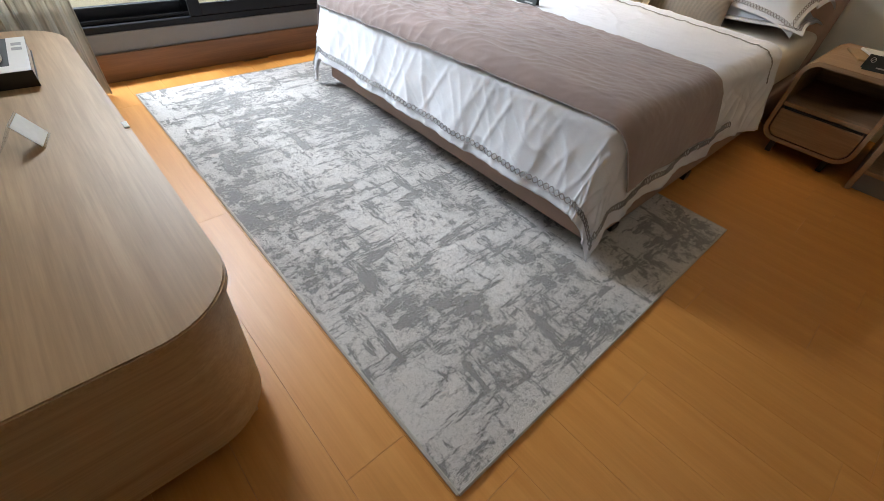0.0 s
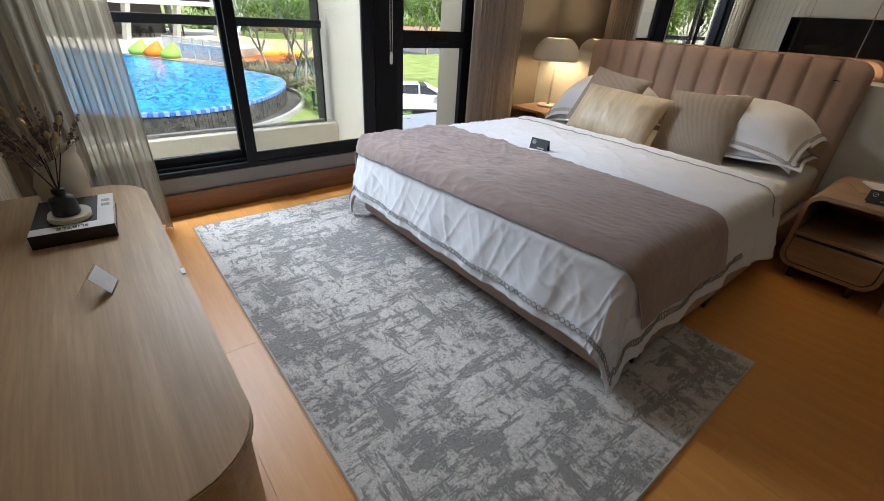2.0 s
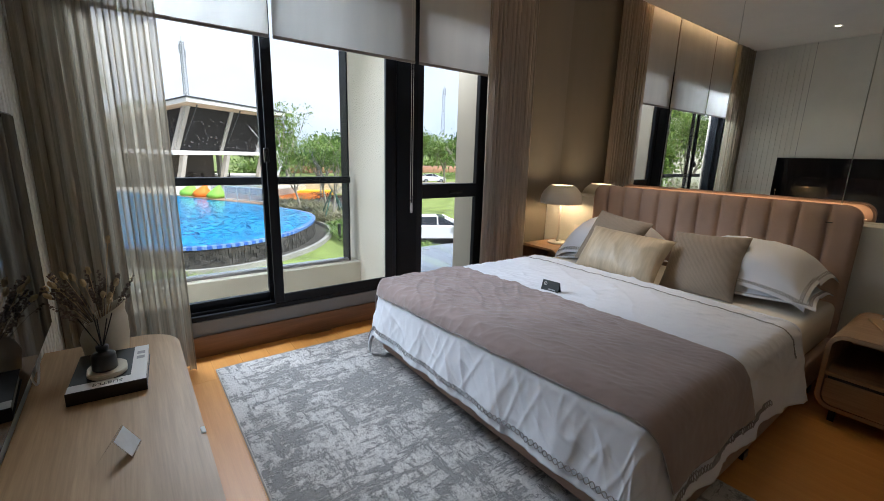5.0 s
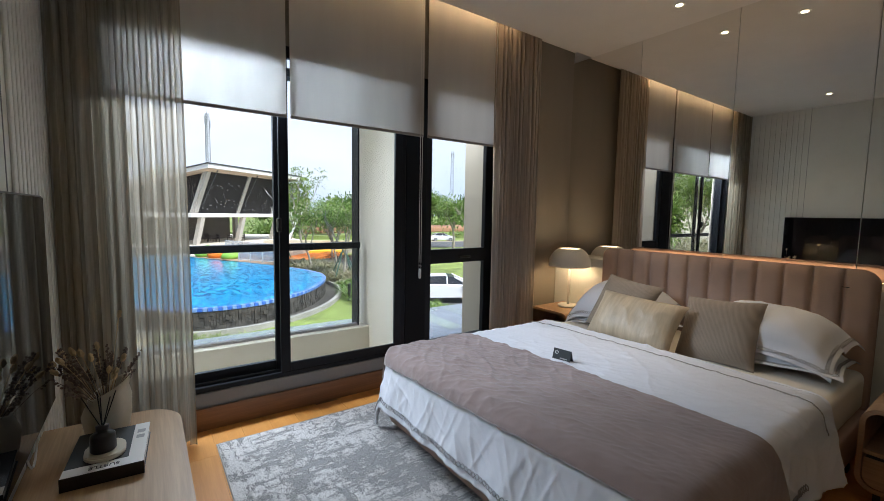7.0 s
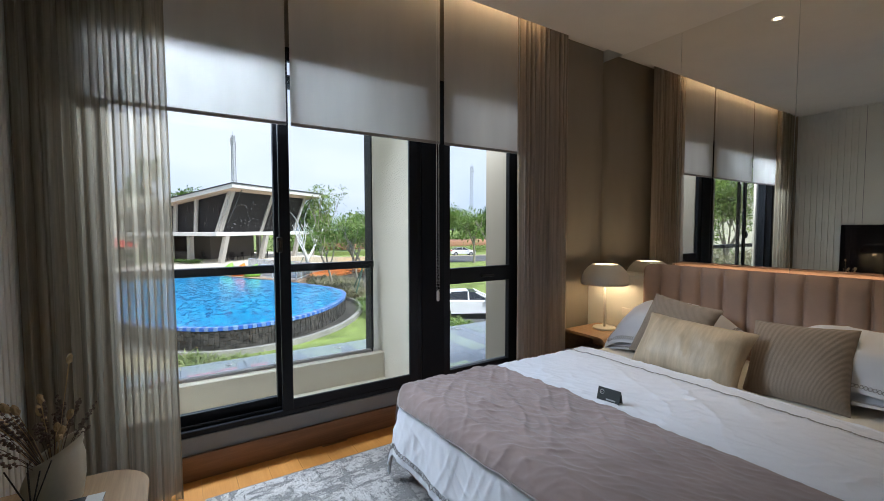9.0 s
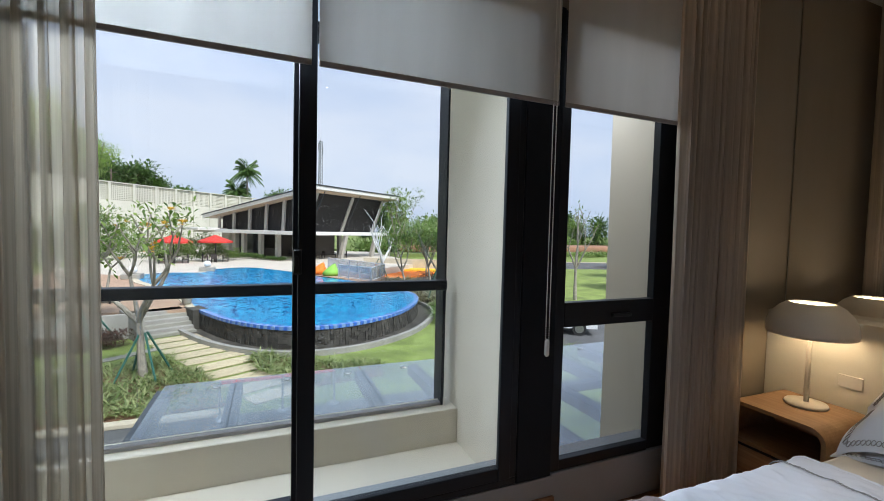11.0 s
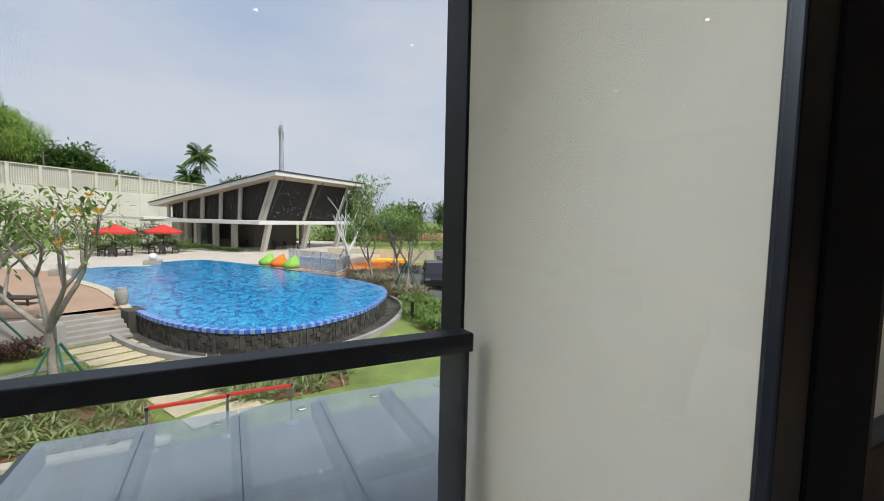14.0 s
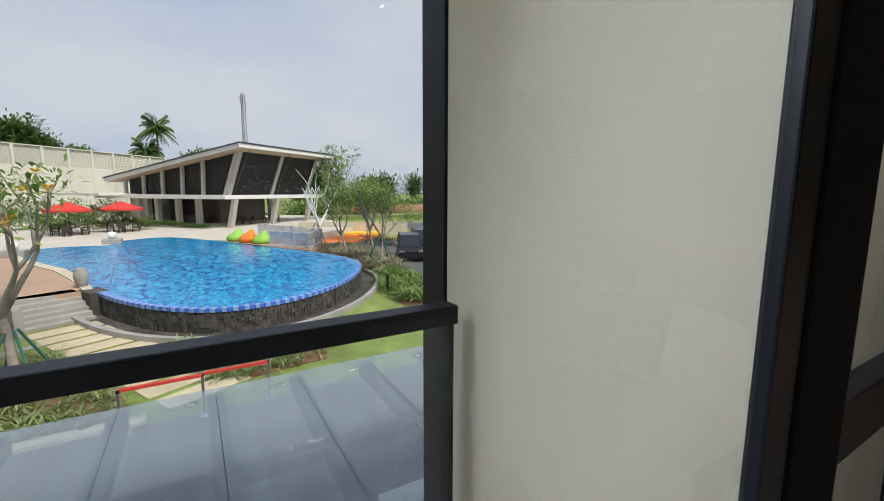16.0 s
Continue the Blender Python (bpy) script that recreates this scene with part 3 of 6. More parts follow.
for k in range(NCH):
    ya, yb = HB0 + k * cw, HB0 + (k + 1) * cw

    def chan(u, v, ya=ya, yb=yb):
        y = ya + 0.003 + (yb - ya - 0.006) * u
        top = HBT
        for edge in (HB0, HB1):
            d = abs(y - edge)
            if d < 0.1:
                top = HBT - 0.1 + math.sqrt(max(0, 0.01 - (0.1 - d) ** 2))
        z = 0.27 + (top - 0.27) * v
        bulge = 0.038 * (1 - abs(2 * u - 1) ** 5) * min(1, (1 - v) * 12 + 0.25)
        return Vector((HBX + 0.034 - bulge, y, z))
    part("channel", grid(chan, 18, 24), UPHOLSTERY, bed, smooth=True)
part("tag", box((HBX - 0.002, 0.755, 1.075), (HBX + 0.004, 0.795, 1.08)), BLACK, bed, "tiny dark brand tag")

mattress = solid("mattress", box((1.6, BY0 + 0.03, 0.27), (4.02, BY1 - 0.03, 0.535), 0.05, 4), SHEET, "mattress in a cream fitted sheet on the bed base", "mattress", smooth=True)

# duvet: a cloth laid over the mattress, hanging at foot and sides
DT, DR, DXH = 0.595, 0.085, 3.07
DA = DXH - (1.455 + DR)
DB = 1.01 - DR
DHA, DHB, DHN = 0.44, 0.43, 0.415


def hang(o):
    q = DR * math.pi / 2
    if o < q:
        return DR * math.sin(o / DR), DR * (1 - math.cos(o / DR))
    return DR + 0.16 * (o - q), DR + 0.985 * (o - q)


def duvet_at(a, b, lift=0.0, seed=0.0):
    oa = max(0.0, a - DA)
    ob_ = max(0.0, abs(b) - DB)
    o = math.hypot(oa, ob_)
    sb = 1 if b >= 0 else -1
    x, y = DXH - min(a, DA), BC + sb * min(abs(b), DB)
    out, drop = hang(o)
    if o > 0:
        x -= out * oa / o
        y += sb * (out + (0.08 * max(0.0, o - 0.13) if sb < 0 else 0.0)) * ob_ / o
    z = DT - drop
    # puffy quilting and sharp creases
    def ridge(u, v, k, q=5):
        return (1 - abs(noise.noise(Vector((u, v, k + seed)))) * 1.6) ** q if abs(noise.noise(Vector((u, v, k + seed)))) < 0.62 else 0.0
    w = 0.007 * noise.noise(Vector((a * 2.2, b * 2.2, seed))) + 0.003 * noise.noise(Vector((a * 6, b * 6, 3 + seed)))
    hangs = min(1.0, o / 0.2)
    cr = (1 - hangs) * (0.005 * ridge(a * 3.4 + b * 2.6, b * 1.3 - a * 1.2, 9) + 0.005 * ridge(a * 7 - b * 3, b * 3.5 + a, 4) + 0.005 * ridge(a * 15 - b * 9, b * 6 + a * 4, 31)) \
        + hangs * (0.007 * ridge(b * 6.5 + a * 2.0, a * 1.5 + b, 12) + 0.006 * ridge(b * 12 - a * 4, a * 2.6, 17) + 0.006 * ridge(a * 9 + b * 8, b * 5, 21))
    hgt = w + cr - 0.006 + 0.012 * math.cos(min(1.0, abs(b) / DB) * 1.57)
    if o > DR:
        s = b if oa >= ob_ else a
        fold = (0.006 if b > 0 or oa > ob_ else 0.011) * math.sin(s * 17 + 2.2 * noise.noise(Vector((s * 3, 1, 5)))) * min(1, (o - DR) / 0.3)
        hgt = hgt * 0.85 + fold
    nx, ny, nz = 0.0, 0.0, 1.0
    if o > 0:
        k = min(1.0, o / (DR * 1.57))
        nx, ny, nz = -oa / o * math.sin(k * 1.57), sb * ob_ / o * math.sin(k * 1.57), math.cos(k * 1.57)
    h = hgt + lift
    return Vector((x + nx * h, y + ny * h, max(0.028 + lift, z + nz * h)))


def hem(u):
    return 1 - 0.03 * (1 - u) + 0.075 * max(0.0, 1 - 4 * u)


def duvet_fn(u, v):
    hb = DHN if v < 0.5 else DHB
    b = (v * 2 - 1) * (DB + hb)
    a = u * (DA + DHA)
    # the side hem rises towards the head, where the opening flap hangs lower
    return duvet_at(a, b * hem(u))


duvet = thing("duvet", (2.3, BC, 0.5), "rumpled white cotton duvet with grey chain embroidery, hanging over the bed", "duvet")
cover = part("cover", grid(duvet_fn, 240, 320), LINEN, duvet, smooth=True)
sol = cover.modifiers.new("thickness", "SOLIDIFY")
sol.thickness, sol.offset = 0.012, 1
roll = part("turned_edge", grid(lambda u, v: duvet_at(0.0, (v * 2 - 1) * (DB + 0.26)) + Vector((0.014 * math.sin(u * 6.28) + 0.0, 0, 0.016 * math.cos(u * 6.28) - 0.012)), 10, 90), LINEN, duvet, "thick rolled head end", True)


def chain(bm, path, n, amp, r=0.0023, lift=0.007, waves=None):
    for ph in (0, math.pi):
        pts = []
        for i in range(n + 1):
            s = i / n
            pts.append(path(s, amp * math.sin(s * waves * 2 * math.pi + ph), lift))
        add_tube(bm, pts, r, n=4, cap=False)


bm = bmesh.new()
chain(bm, lambda s, d, l: duvet_at(DA + DHA - 0.055 + d, (s * 2 - 1) * (DB + DHB - 0.05), l), 420, 0.013, waves=48)
part("embroidery", bm, THREAD, duvet, "grey chain stitched hem")
for sgn in (-1, 1):
    bm = bmesh.new()
    chain(bm, lambda s, d, l: duvet_at(0.54 + s * (DA + DHA - 0.6), sgn * (DB + (DHB if sgn > 0 else DHN) - 0.075 + d) * hem((0.54 + s * (DA + DHA - 0.6)) / (DA + DHA)), l), 330, 0.013, waves=38)
    part("embroidery", bm, THREAD, duvet, "grey chain stitched hem")
bm = bmesh.new()
chain(bm, lambda s, d, l: duvet_at(0.15 + d, (s * 2 - 1) * (DB + 0.2), l), 420, 0.005, 0.002, 0.007, waves=70)
part("embroidery", bm, THREAD, duvet, "fine grey stitched line")
part("care_label", box((2.66, 0.73, 0.585), (2.69, 0.765, 0.589), turn=None), PAPER, duvet, "small white label")


def throw_fn(u, v):
    a = 0.86 + 0.1 * (v - 0.5) + u * (DA + 0.11 - 0.86)
    b = (v * 2 - 1) * (DB + (0.29 if v < 0.5 else 0.36))
    k = min(1.0, max(0.0, (v - 0.2) / 0.35))
    p = duvet_at(a, b, 0.013)
    flat = sum((duvet_at(a + da, b + db, 0.02) for da, db in ((0.05, 0), (-0.05, 0), (0, 0.05), (0, -0.05))), Vector()) / 4
    p = flat.lerp(p, 0.25 + 0.75 * k)
    c1 = abs(noise.noise(Vector((a * 9 + b * 6, b * 2.4 - a * 2, 41))))
    c2 = abs(noise.noise(Vector((a * 17 - b * 7, b * 5 + a * 3, 47))))
    return p + Vector((0, 0, (0.2 + 0.8 * k) * (0.007 * max(0, 1 - c1 * 4) + 0.005 * max(0, 1 - c2 * 4))))


throw = thing("throw", (1.8, BC, 0.6), "mauve brown velvet throw laid across the bed foot", "throw")
cl = part("cloth", grid(throw_fn, 130, 330), THROW, throw, smooth=True)
sol = cl.modifiers.new("thickness", "SOLIDIFY")
sol.thickness, sol.offset = 0.008, 1
bm = bmesh.new()
add_tube(bm, [throw_fn(1.0, k / 120) + Vector((-0.001, 0, 0)) for k in range(121)], 0.0022, n=5)
part("piping", bm, plain("throw piping", (0.42, 0.38, 0.38), 0.8), throw, "narrow stitched edge")


def pillow(name, w, d, t, flange, m, material, label, category, group, embroider=False, seed=0, crease=0.006, droop=0.008):
    """w across, d deep, t thick, lying flat round the origin, then set by the pose m."""
    th = thing(name, m.translation, label, category, group)
    rot = m

    def fn(sign):
        def f(u, v):
            x, y = (u * 2 - 1), (v * 2 - 1)
            fx, fy = flange / (w / 2), flange / (d / 2)
            ex, ey = min(1, abs(x) / (1 - fx)), min(1, abs(y) / (1 - fy))
            k = max(0.0, (1 - ex ** 3) * (1 - ey ** 2.4)) ** 0.55
            px = x * w / 2 * (1 - 0.06 * (1 - y * y))
            py = y * d / 2 * (1 - 0.07 * (1 - x * x))
            n = noise.noise(Vector((px * 5 + seed, py * 5, 1))) * crease * 0.6 + max(0.0, 1 - 5 * abs(noise.noise(Vector((px * 7 + py * 4 + seed, py * 5 - px * 2, 2))))) * crease * 0.6 * k
            z = sign * (t / 2 * k * (1.0 if sign > 0 or flange == 0 else 0.55) + 0.002) + n
            sag = -droop * (abs(x) ** 5 + abs(y) ** 5) * (1.25 if x * y > 0 else 0.85)
            return rot @ Vector((px, py, z + sag))
        return f
    bm = bmesh.new()
    add_grid(bm, fn(1), 36, 28)
    add_grid(bm, lambda u, v: fn(-1)(1 - u, v), 36, 28)
    part("cover", bm, material, th, smooth=True)
    if embroider:
        bm2 = bmesh.new()
        for s0 in (0.035, 0.965):
            chain(bm2, lambda s, dd, l: fn(1)(0.04 + 0.92 * s, s0 + dd / d) + (rot.to_3x3() @ Vector((0, 0, l))), 200, 0.009, 0.0016, 0.004, 22)
        for s0 in (0.03, 0.97):
            chain(bm2, lambda s, dd, l: fn(1)(s0 + dd / w, 0.04 + 0.92 * s) + (rot.to_3x3() @ Vector((0, 0, l))), 130, 0.009, 0.0016, 0.004, 14)
        part("embroidery", bm2, THREAD, th, "grey leaf chain border")
    return th


PW = "white embroidered bed pillow with a flat border, stacked at the headboard"
for yc, sd in ((1.09, 1), (2.19, 7)):
    pillow("bed_pillow", 0.86, 0.6, 0.21, 0.05, pose(3.66, yc - 0.02, 0.615, 0, -5, -90 + (3 if sd == 1 else -4)), LINEN, PW, "pillow", "white bed pillows", True, sd, crease=0.012, droop=0.03)
    pillow("bed_pillow", 0.86, 0.62, 0.25, 0.055, pose(3.68, yc, 0.79, 0, 0, 0) @ pose(0, 0, 0, 0, -15, 0) @ pose(0, 0, 0, 0, 0, -90 + (-3 if sd == 1 else 4)), LINEN, PW, "pillow", "white bed pillows", True, sd + 3, crease=0.014, droop=0.08)
pillow("cushion", 0.5, 0.5, 0.15, 0.0, pose(3.43, 1.3, 0.74) @ pose(0, 0, 0, 0, -58, 0) @ pose(0, 0, 0, 0, 0, -90 + 4), CUSHION, "square ribbed taupe cushion leaning on the pillows", "cushion", "ribbed cushions", seed=20)
pillow("cushion", 0.5, 0.5, 0.15, 0.0, pose(3.42, 2.03, 0.785) @ pose(0, 0, 0, 0, -58, 0) @ pose(0, 0, 0, 0, 0, -90 - 7), CUSHION, "square ribbed taupe cushion leaning on the pillows", "cushion", "ribbed cushions", seed=24)
pillow("lumbar_cushion", 0.7, 0.43, 0.19, 0.0, pose(3.23, 1.82, 0.725) @ pose(0, 0, 0, 0, -54, 0) @ pose(0, 0, 0, 0, 0, -90 - 2), SILK, "shiny champagne silk lumbar cushion in front of the others", "cushion", "", seed=30, crease=0.012)


def folded_card(name, loc, yaw, w, h, material, label, logo=None, spread=0.045):
    t = thing(name, loc, label, "card")
    turn = Matrix.Translation(loc) @ pose(0, 0, 0, 0, 0, yaw)
    for s, nm in ((1, "front"), (-1, "back")):
        bm = bmesh.new()
        add_box(bm, (-w / 2, -0.0006, 0), (w / 2, 0.0006, h))
        mm = turn @ Matrix.Translation((0, -s * spread / 2, 0)) @ pose(0, 0, 0, -s * math.degrees(math.asin(spread / 2 / h)), 0, 0)
        bmesh.ops.transform(bm, matrix=mm, verts=bm.verts)
        part(nm, bm, material, t)
        if s == 1 and logo:
            bm = bmesh.new()
            for k in range(20):
                a0 = k / 20 * 6.283
                add_tube(bm, [Vector((-w * 0.3 + 0.011 * math.cos(a0 + q), -0.0012, h * 0.68 + 0.011 * math.sin(a0 + q))) for q in (0, 0.33)], 0.0014, n=4)
            add_tube(bm, [Vector((-w * 0.3 - 0.006, -0.0012, h * 0.68 - 0.005)), Vector((-w * 0.3 + 0.006, -0.0012, h * 0.68 + 0.005))], 0.0012, n=4)
            bmesh.ops.transform(bm, matrix=mm, verts=bm.verts)
            part("emblem", bm, logo, t, "pale ring emblem")
            bm = bmesh.new()
            add_box(bm, (-0.01, -0.0016, h * 0.2), (w * 0.32, -0.0007, h * 0.29))
            bmesh.ops.transform(bm, matrix=mm, verts=bm.verts)
            part("text_bar", bm, GREY_INK, t)
    return t


folded_card("tent_card", (2.315, 1.755, 0.597), -81, 0.125, 0.075, CARD_BLACK, "small black folded card standing on the duvet", PAPER)


# ---- nightstands and lamp ----
def nightstand(name, x0, x1, y0, y1, label):
    t = thing(name, ((x0 + x1) / 2, (y0 + y1) / 2, 0), label, "nightstand", "bedside nightstands")
    zb, zt, r = 0.075, 0.535, 0.085
    out = round_rect(y0, zb, y1, zt, r, 8)
    inn = round_rect(y0 + 0.024, zb + 0.024, y1 - 0.024, zt - 0.024, r - 0.024, 8)
    bm = bmesh.new()
    ring = []
    for x in (x0, x1):
        ring.append(([bm.verts.new((x, a, b)) for a, b in out], [bm.verts.new((x, a, b)) for a, b in inn]))
    n = len(out)
    for k in range(n):
        j = (k + 1) % n
        bm.faces.new((ring[0][0][k], ring[0][0][j], ring[1][0][j], ring[1][0][k]))
        bm.faces.new((ring[0][1][k], ring[1][1][k], ring[1][1][j], ring[0][1][j]))
        bm.faces.new((ring[0][0][k], ring[0][1][k], ring[0][1][j], ring[0][0][j]))
        bm.faces.new((ring[1][0][k], ring[1][0][j], ring[1][1][j], ring[1][1][k]))
    part("case", bm, NS_OAK, t)
    part("back_panel", box((x1 - 0.02, y0 + 0.022, zb + 0.022), (x1 - 0.006, y1 - 0.022, zt - 0.022)), NS_OAK, t)
    part("shelf", box((x0 + 0.01, y0 + 0.024, 0.275), (x1 - 0.02, y1 - 0.024, 0.3), 0.003), NS_OAK, t)
    d = part("drawer_front", prism(round_rect(y0 + 0.03, zb + 0.03, y1 - 0.03, 0.262, 0.06, 8, (1, 1, 0, 0)), x0 - 0.004, x0 + 0.02, lambda a, b, c: Vector((c, a, b)), 0.003), NS_OAK, t)
    part("finger_groove", box((x0 + 0.004, y0 + 0.04, 0.262), (x0 + 0.02, y1 - 0.04, 0.275)), BLACK, d)
    for x in (x0 + 0.035, x1 - 0.06):
        for y in (y0 + 0.1, y1 - 0.09):
            part("foot", box((x - 0.015, y - 0.015, 0), (x + 0.015, y + 0.015, zb + 0.004), 0.003), BLACK, t)
    return t


nightstand("nightstand", 3.27, 3.95, 0.05, 0.525, "oak nightstand with rounded corners, an open shelf and one drawer")
nightstand("nightstand", 3.6, 4.12, 2.72, 3.27, "oak nightstand with rounded corners holding a table lamp")
oc = thing("open_cabinet", (3.68, -0.45, 0), "low pale oak open cabinet standing beside the nightstand", "cabinet")
for y in (-0.9, -0.028):
    part("side_panel", box((3.22, y, 0), (4.12, y + 0.028, 0.572), 0.003), NS_OAK, oc)
part("top", box((3.22, -0.9, 0.574), (4.12, 0.0, 0.6), 0.003), NS_OAK, oc)
part("bottom_shelf", box((3.24, -0.871, 0.1), (4.1, -0.029, 0.122), 0.002), NS_OAK, oc)
part("plinth", box((3.26, -0.871, 0.0), (3.28, -0.029, 0.099), 0.002), GREY_PAINT, oc)
part("back_panel", box((4.1, -0.871, 0.0), (4.118, -0.029, 0.572)), BLACK, oc, "dark back panel")
folded_card("tent_card", (3.4, 0.235, 0.536), -75, 0.13, 0.075, CARD_BLACK, "black folded card standing on the nightstand", PAPER)
nb = thing("notebook", (3.68, 0.28, 0.536), "pale open notebook with a leather cover on the nightstand", "notebook")
bm = box((3.56, 0.17, 0.536), (3.8, 0.4, 0.548), 0.003, turn=Matrix.Translation((3.68, 0.28, 0)) @ pose(0, 0, 0, 0, 0, 24) @ Matrix.Translation((-3.68, -0.28, 0)))
part("cover", bm, plain("tan leather", (0.4, 0.27, 0.14), 0.6), nb)
part("pages", box((3.6, 0.2, 0.549), (3.79, 0.36, 0.562), 0.002, turn=Matrix.Translation((3.68, 0.28, 0)) @ pose(0, 0, 0, 3, 0, 30) @ Matrix.Translation((-3.68, -0.28, 0))), PAPER, nb)

LX, LY = 3.94, 2.99
lamp = thing("table_lamp", (LX, LY, 0.536), "white domed mushroom table lamp, lit, on the nightstand", "table lamp")
part("base", lathe([(0.0, 0.0), (0.105, 0.0), (0.11, 0.008), (0.105, 0.02), (0.0, 0.022)], (LX, LY, 0.536), 40), LAMP_SHADE, lamp, smooth=True)
part("stem", lathe([(0.014, 0.02), (0.013, 0.4), (0.0, 0.41)], (LX, LY, 0.536), 16), LAMP_SHADE, lamp, smooth=True)
prof = [(r_ * 1.13, h_ * 0.93) for r_, h_ in ((0.195, 0.0), (0.198, 0.03), (0.192, 0.085), (0.172, 0.14), (0.14, 0.185), (0.108, 0.21), (0.1, 0.212), (0.104, 0.203), (0.135, 0.178), (0.166, 0.134), (0.186, 0.083), (0.191, 0.03), (0.19, 0.0), (0.195, 0.0))]
part("shade", lathe(prof, (LX, LY, 0.98), 44, False), LAMP_SHADE, lamp, "enamel dome shade open at the top", True)
part("bulb", lathe([(0.0, -0.02), (0.03, 0.0), (0.036, 0.04), (0.02, 0.075), (0.0, 0.08)], (LX, LY, 1.0), 20), BULB, lamp, "glowing bulb", True)
part("top_diffuser", lathe([(0.0, 0.0), (0.11, 0.0)], (LX, LY, 1.168), 30, False), glow("lamp diffuser", (1.0, 0.74, 0.44), 6.0), lamp, "glowing opal disc")
lp = new("table_lamp_light", bpy.data.lights.new("table_lamp_light", "POINT"))
lp.data.energy, lp.data.color, lp.data.shadow_soft_size = 0.95, (1.0, 0.6, 0.28), 0.04
lp.location = (LX, LY, 0.99)

# ---- television and console ----
tv = thing("television", (-0.22, 1.66, 1.1), "large black flat television mounted on the wall", "television")
part("body", box((-0.262, 0.86, 0.665), (-0.218, 2.5, 1.575), 0.006, 2), BLACK, tv)
part("screen", box((-0.217, 0.868, 0.685), (-0.212, 2.492, 1.567), 0.002), SCREEN, tv)
part("mount", box((-0.279, 1.4, 0.9), (-0.262, 1.95, 1.3)), BLACK, tv)
part("cable", tube([(-0.24, 2.05 + 0.03 * k, 0.665 - 0.12 * math.sin(k / 8 * math.pi)) for k in range(9)], 0.004, n=6), PAPER, tv, "white cable loop")

CZ = 0.52
con = thing("console", (0.0, 1.63, 0), "long oak television console with rounded ends", "console")
outl = round_rect(-0.272, 0.712, 0.236, 2.546, 0.166, 14, (0, 1, 1, 0))
part("body", prism(outl, 0.07, CZ - 0.03, bevel=0.004), OAK_X, con, "oak veneer sides")
part("top", prism(round_rect(-0.272, 0.696, 0.25, 2.56, 0.172, 14, (0, 1, 1, 0)), CZ - 0.027, CZ, bevel=0.004), OAK, con, "oak veneer top")
part("plinth", prism(round_rect(-0.272, 0.78, 0.16, 2.48, 0.1, 8, (0, 1, 1, 0)), 0.0, 0.07), BLACK, con)
for y in (0.82, 2.44):
    part("foot", box((0.06, y - 0.03, 0), (0.19, y + 0.03, 0.07), 0.004), OAK_X, con)
part("edge_tag", box((0.236, 1.52, CZ + 0.0005), (0.25, 1.56, CZ + 0.004), 0.001), PAPER, con, "small white sensor tag")

bk = thing("book", (-0.008, 2.12, CZ), "thick black and white coffee table book", "book")
TB = Matrix.Translation((-0.008, 2.125, CZ)) @ pose(0, 0, 0, 0, 0, -4)
for nm, lo, hi, mt in (("pages", (-0.115, -0.165, 0.004), (0.118, 0.165, 0.046), PAPER), ("back_cover", (-0.122, -0.17, 0.0005), (0.122, 0.17, 0.0045), BLACK), ("front_cover", (-0.122, -0.17, 0.046), (0.122, 0.17, 0.0505), CARD_BLACK), ("spine", (-0.124, -0.174, 0.0005), (0.124, -0.169, 0.0505), BLACK)):
    part(nm, box(lo, hi, 0.0008, turn=TB), mt, bk)
part("cover_band", box((-0.122, -0.172, 0.0508), (0.122, -0.115, 0.0515), turn=TB), PAPER, bk)
part("cover_band", box((0.07, -0.1145, 0.0508), (0.1222, 0.17, 0.0515), turn=TB), PAPER, bk)
part("title", text_mesh("SUBTLE", 0.028, TB @ Matrix.Translation((0.0, -0.136, 0.0518)) @ pose(0, 0, 0, 0, 0, 180)), INK, bk)
for k in range(2):
    part("caption_bar", box((0.082, 0.03 + 0.05 * k, 0.0517), (0.11, 0.06 + 0.05 * k, 0.052), turn=TB), GREY_INK, bk)
CT = CZ + 0.0525
tray = thing("tray", (-0.02, 2.075, CT), "small oval cream stone tray on the book", "tray")
part("dish", prism(round_rect(-0.085, 2.005, 0.045, 2.165, 0.06, 8), CT, CT + 0.018, bevel=0.004), VASE, tray)
dif = thing("reed_diffuser", (-0.025, 2.075, CT + 0.018), "black reed diffuser bottle with dark sticks", "diffuser")
part("bottle", lathe([(0.0, 0), (0.038, 0.0), (0.042, 0.006), (0.04, 0.06), (0.034, 0.068), (0.016, 0.072), (0.016, 0.08), (0.021, 0.081), (0.021, 0.098), (0.0, 0.1)], (-0.025, 2.075, CT + 0.018), 28), BLACK, dif, smooth=True)
for k, (dx, dy) in enumerate(((-0.06, 0.02), (0.03, -0.03), (0.045, 0.03), (-0.015, 0.05), (0.0, -0.02))):
    part("reed", tube([(-0.025, 2.075, CT + 0.1), (-0.025 + dx, 2.075 + dy, CT + 0.235)], 0.0021, n=5), BLACK, dif)

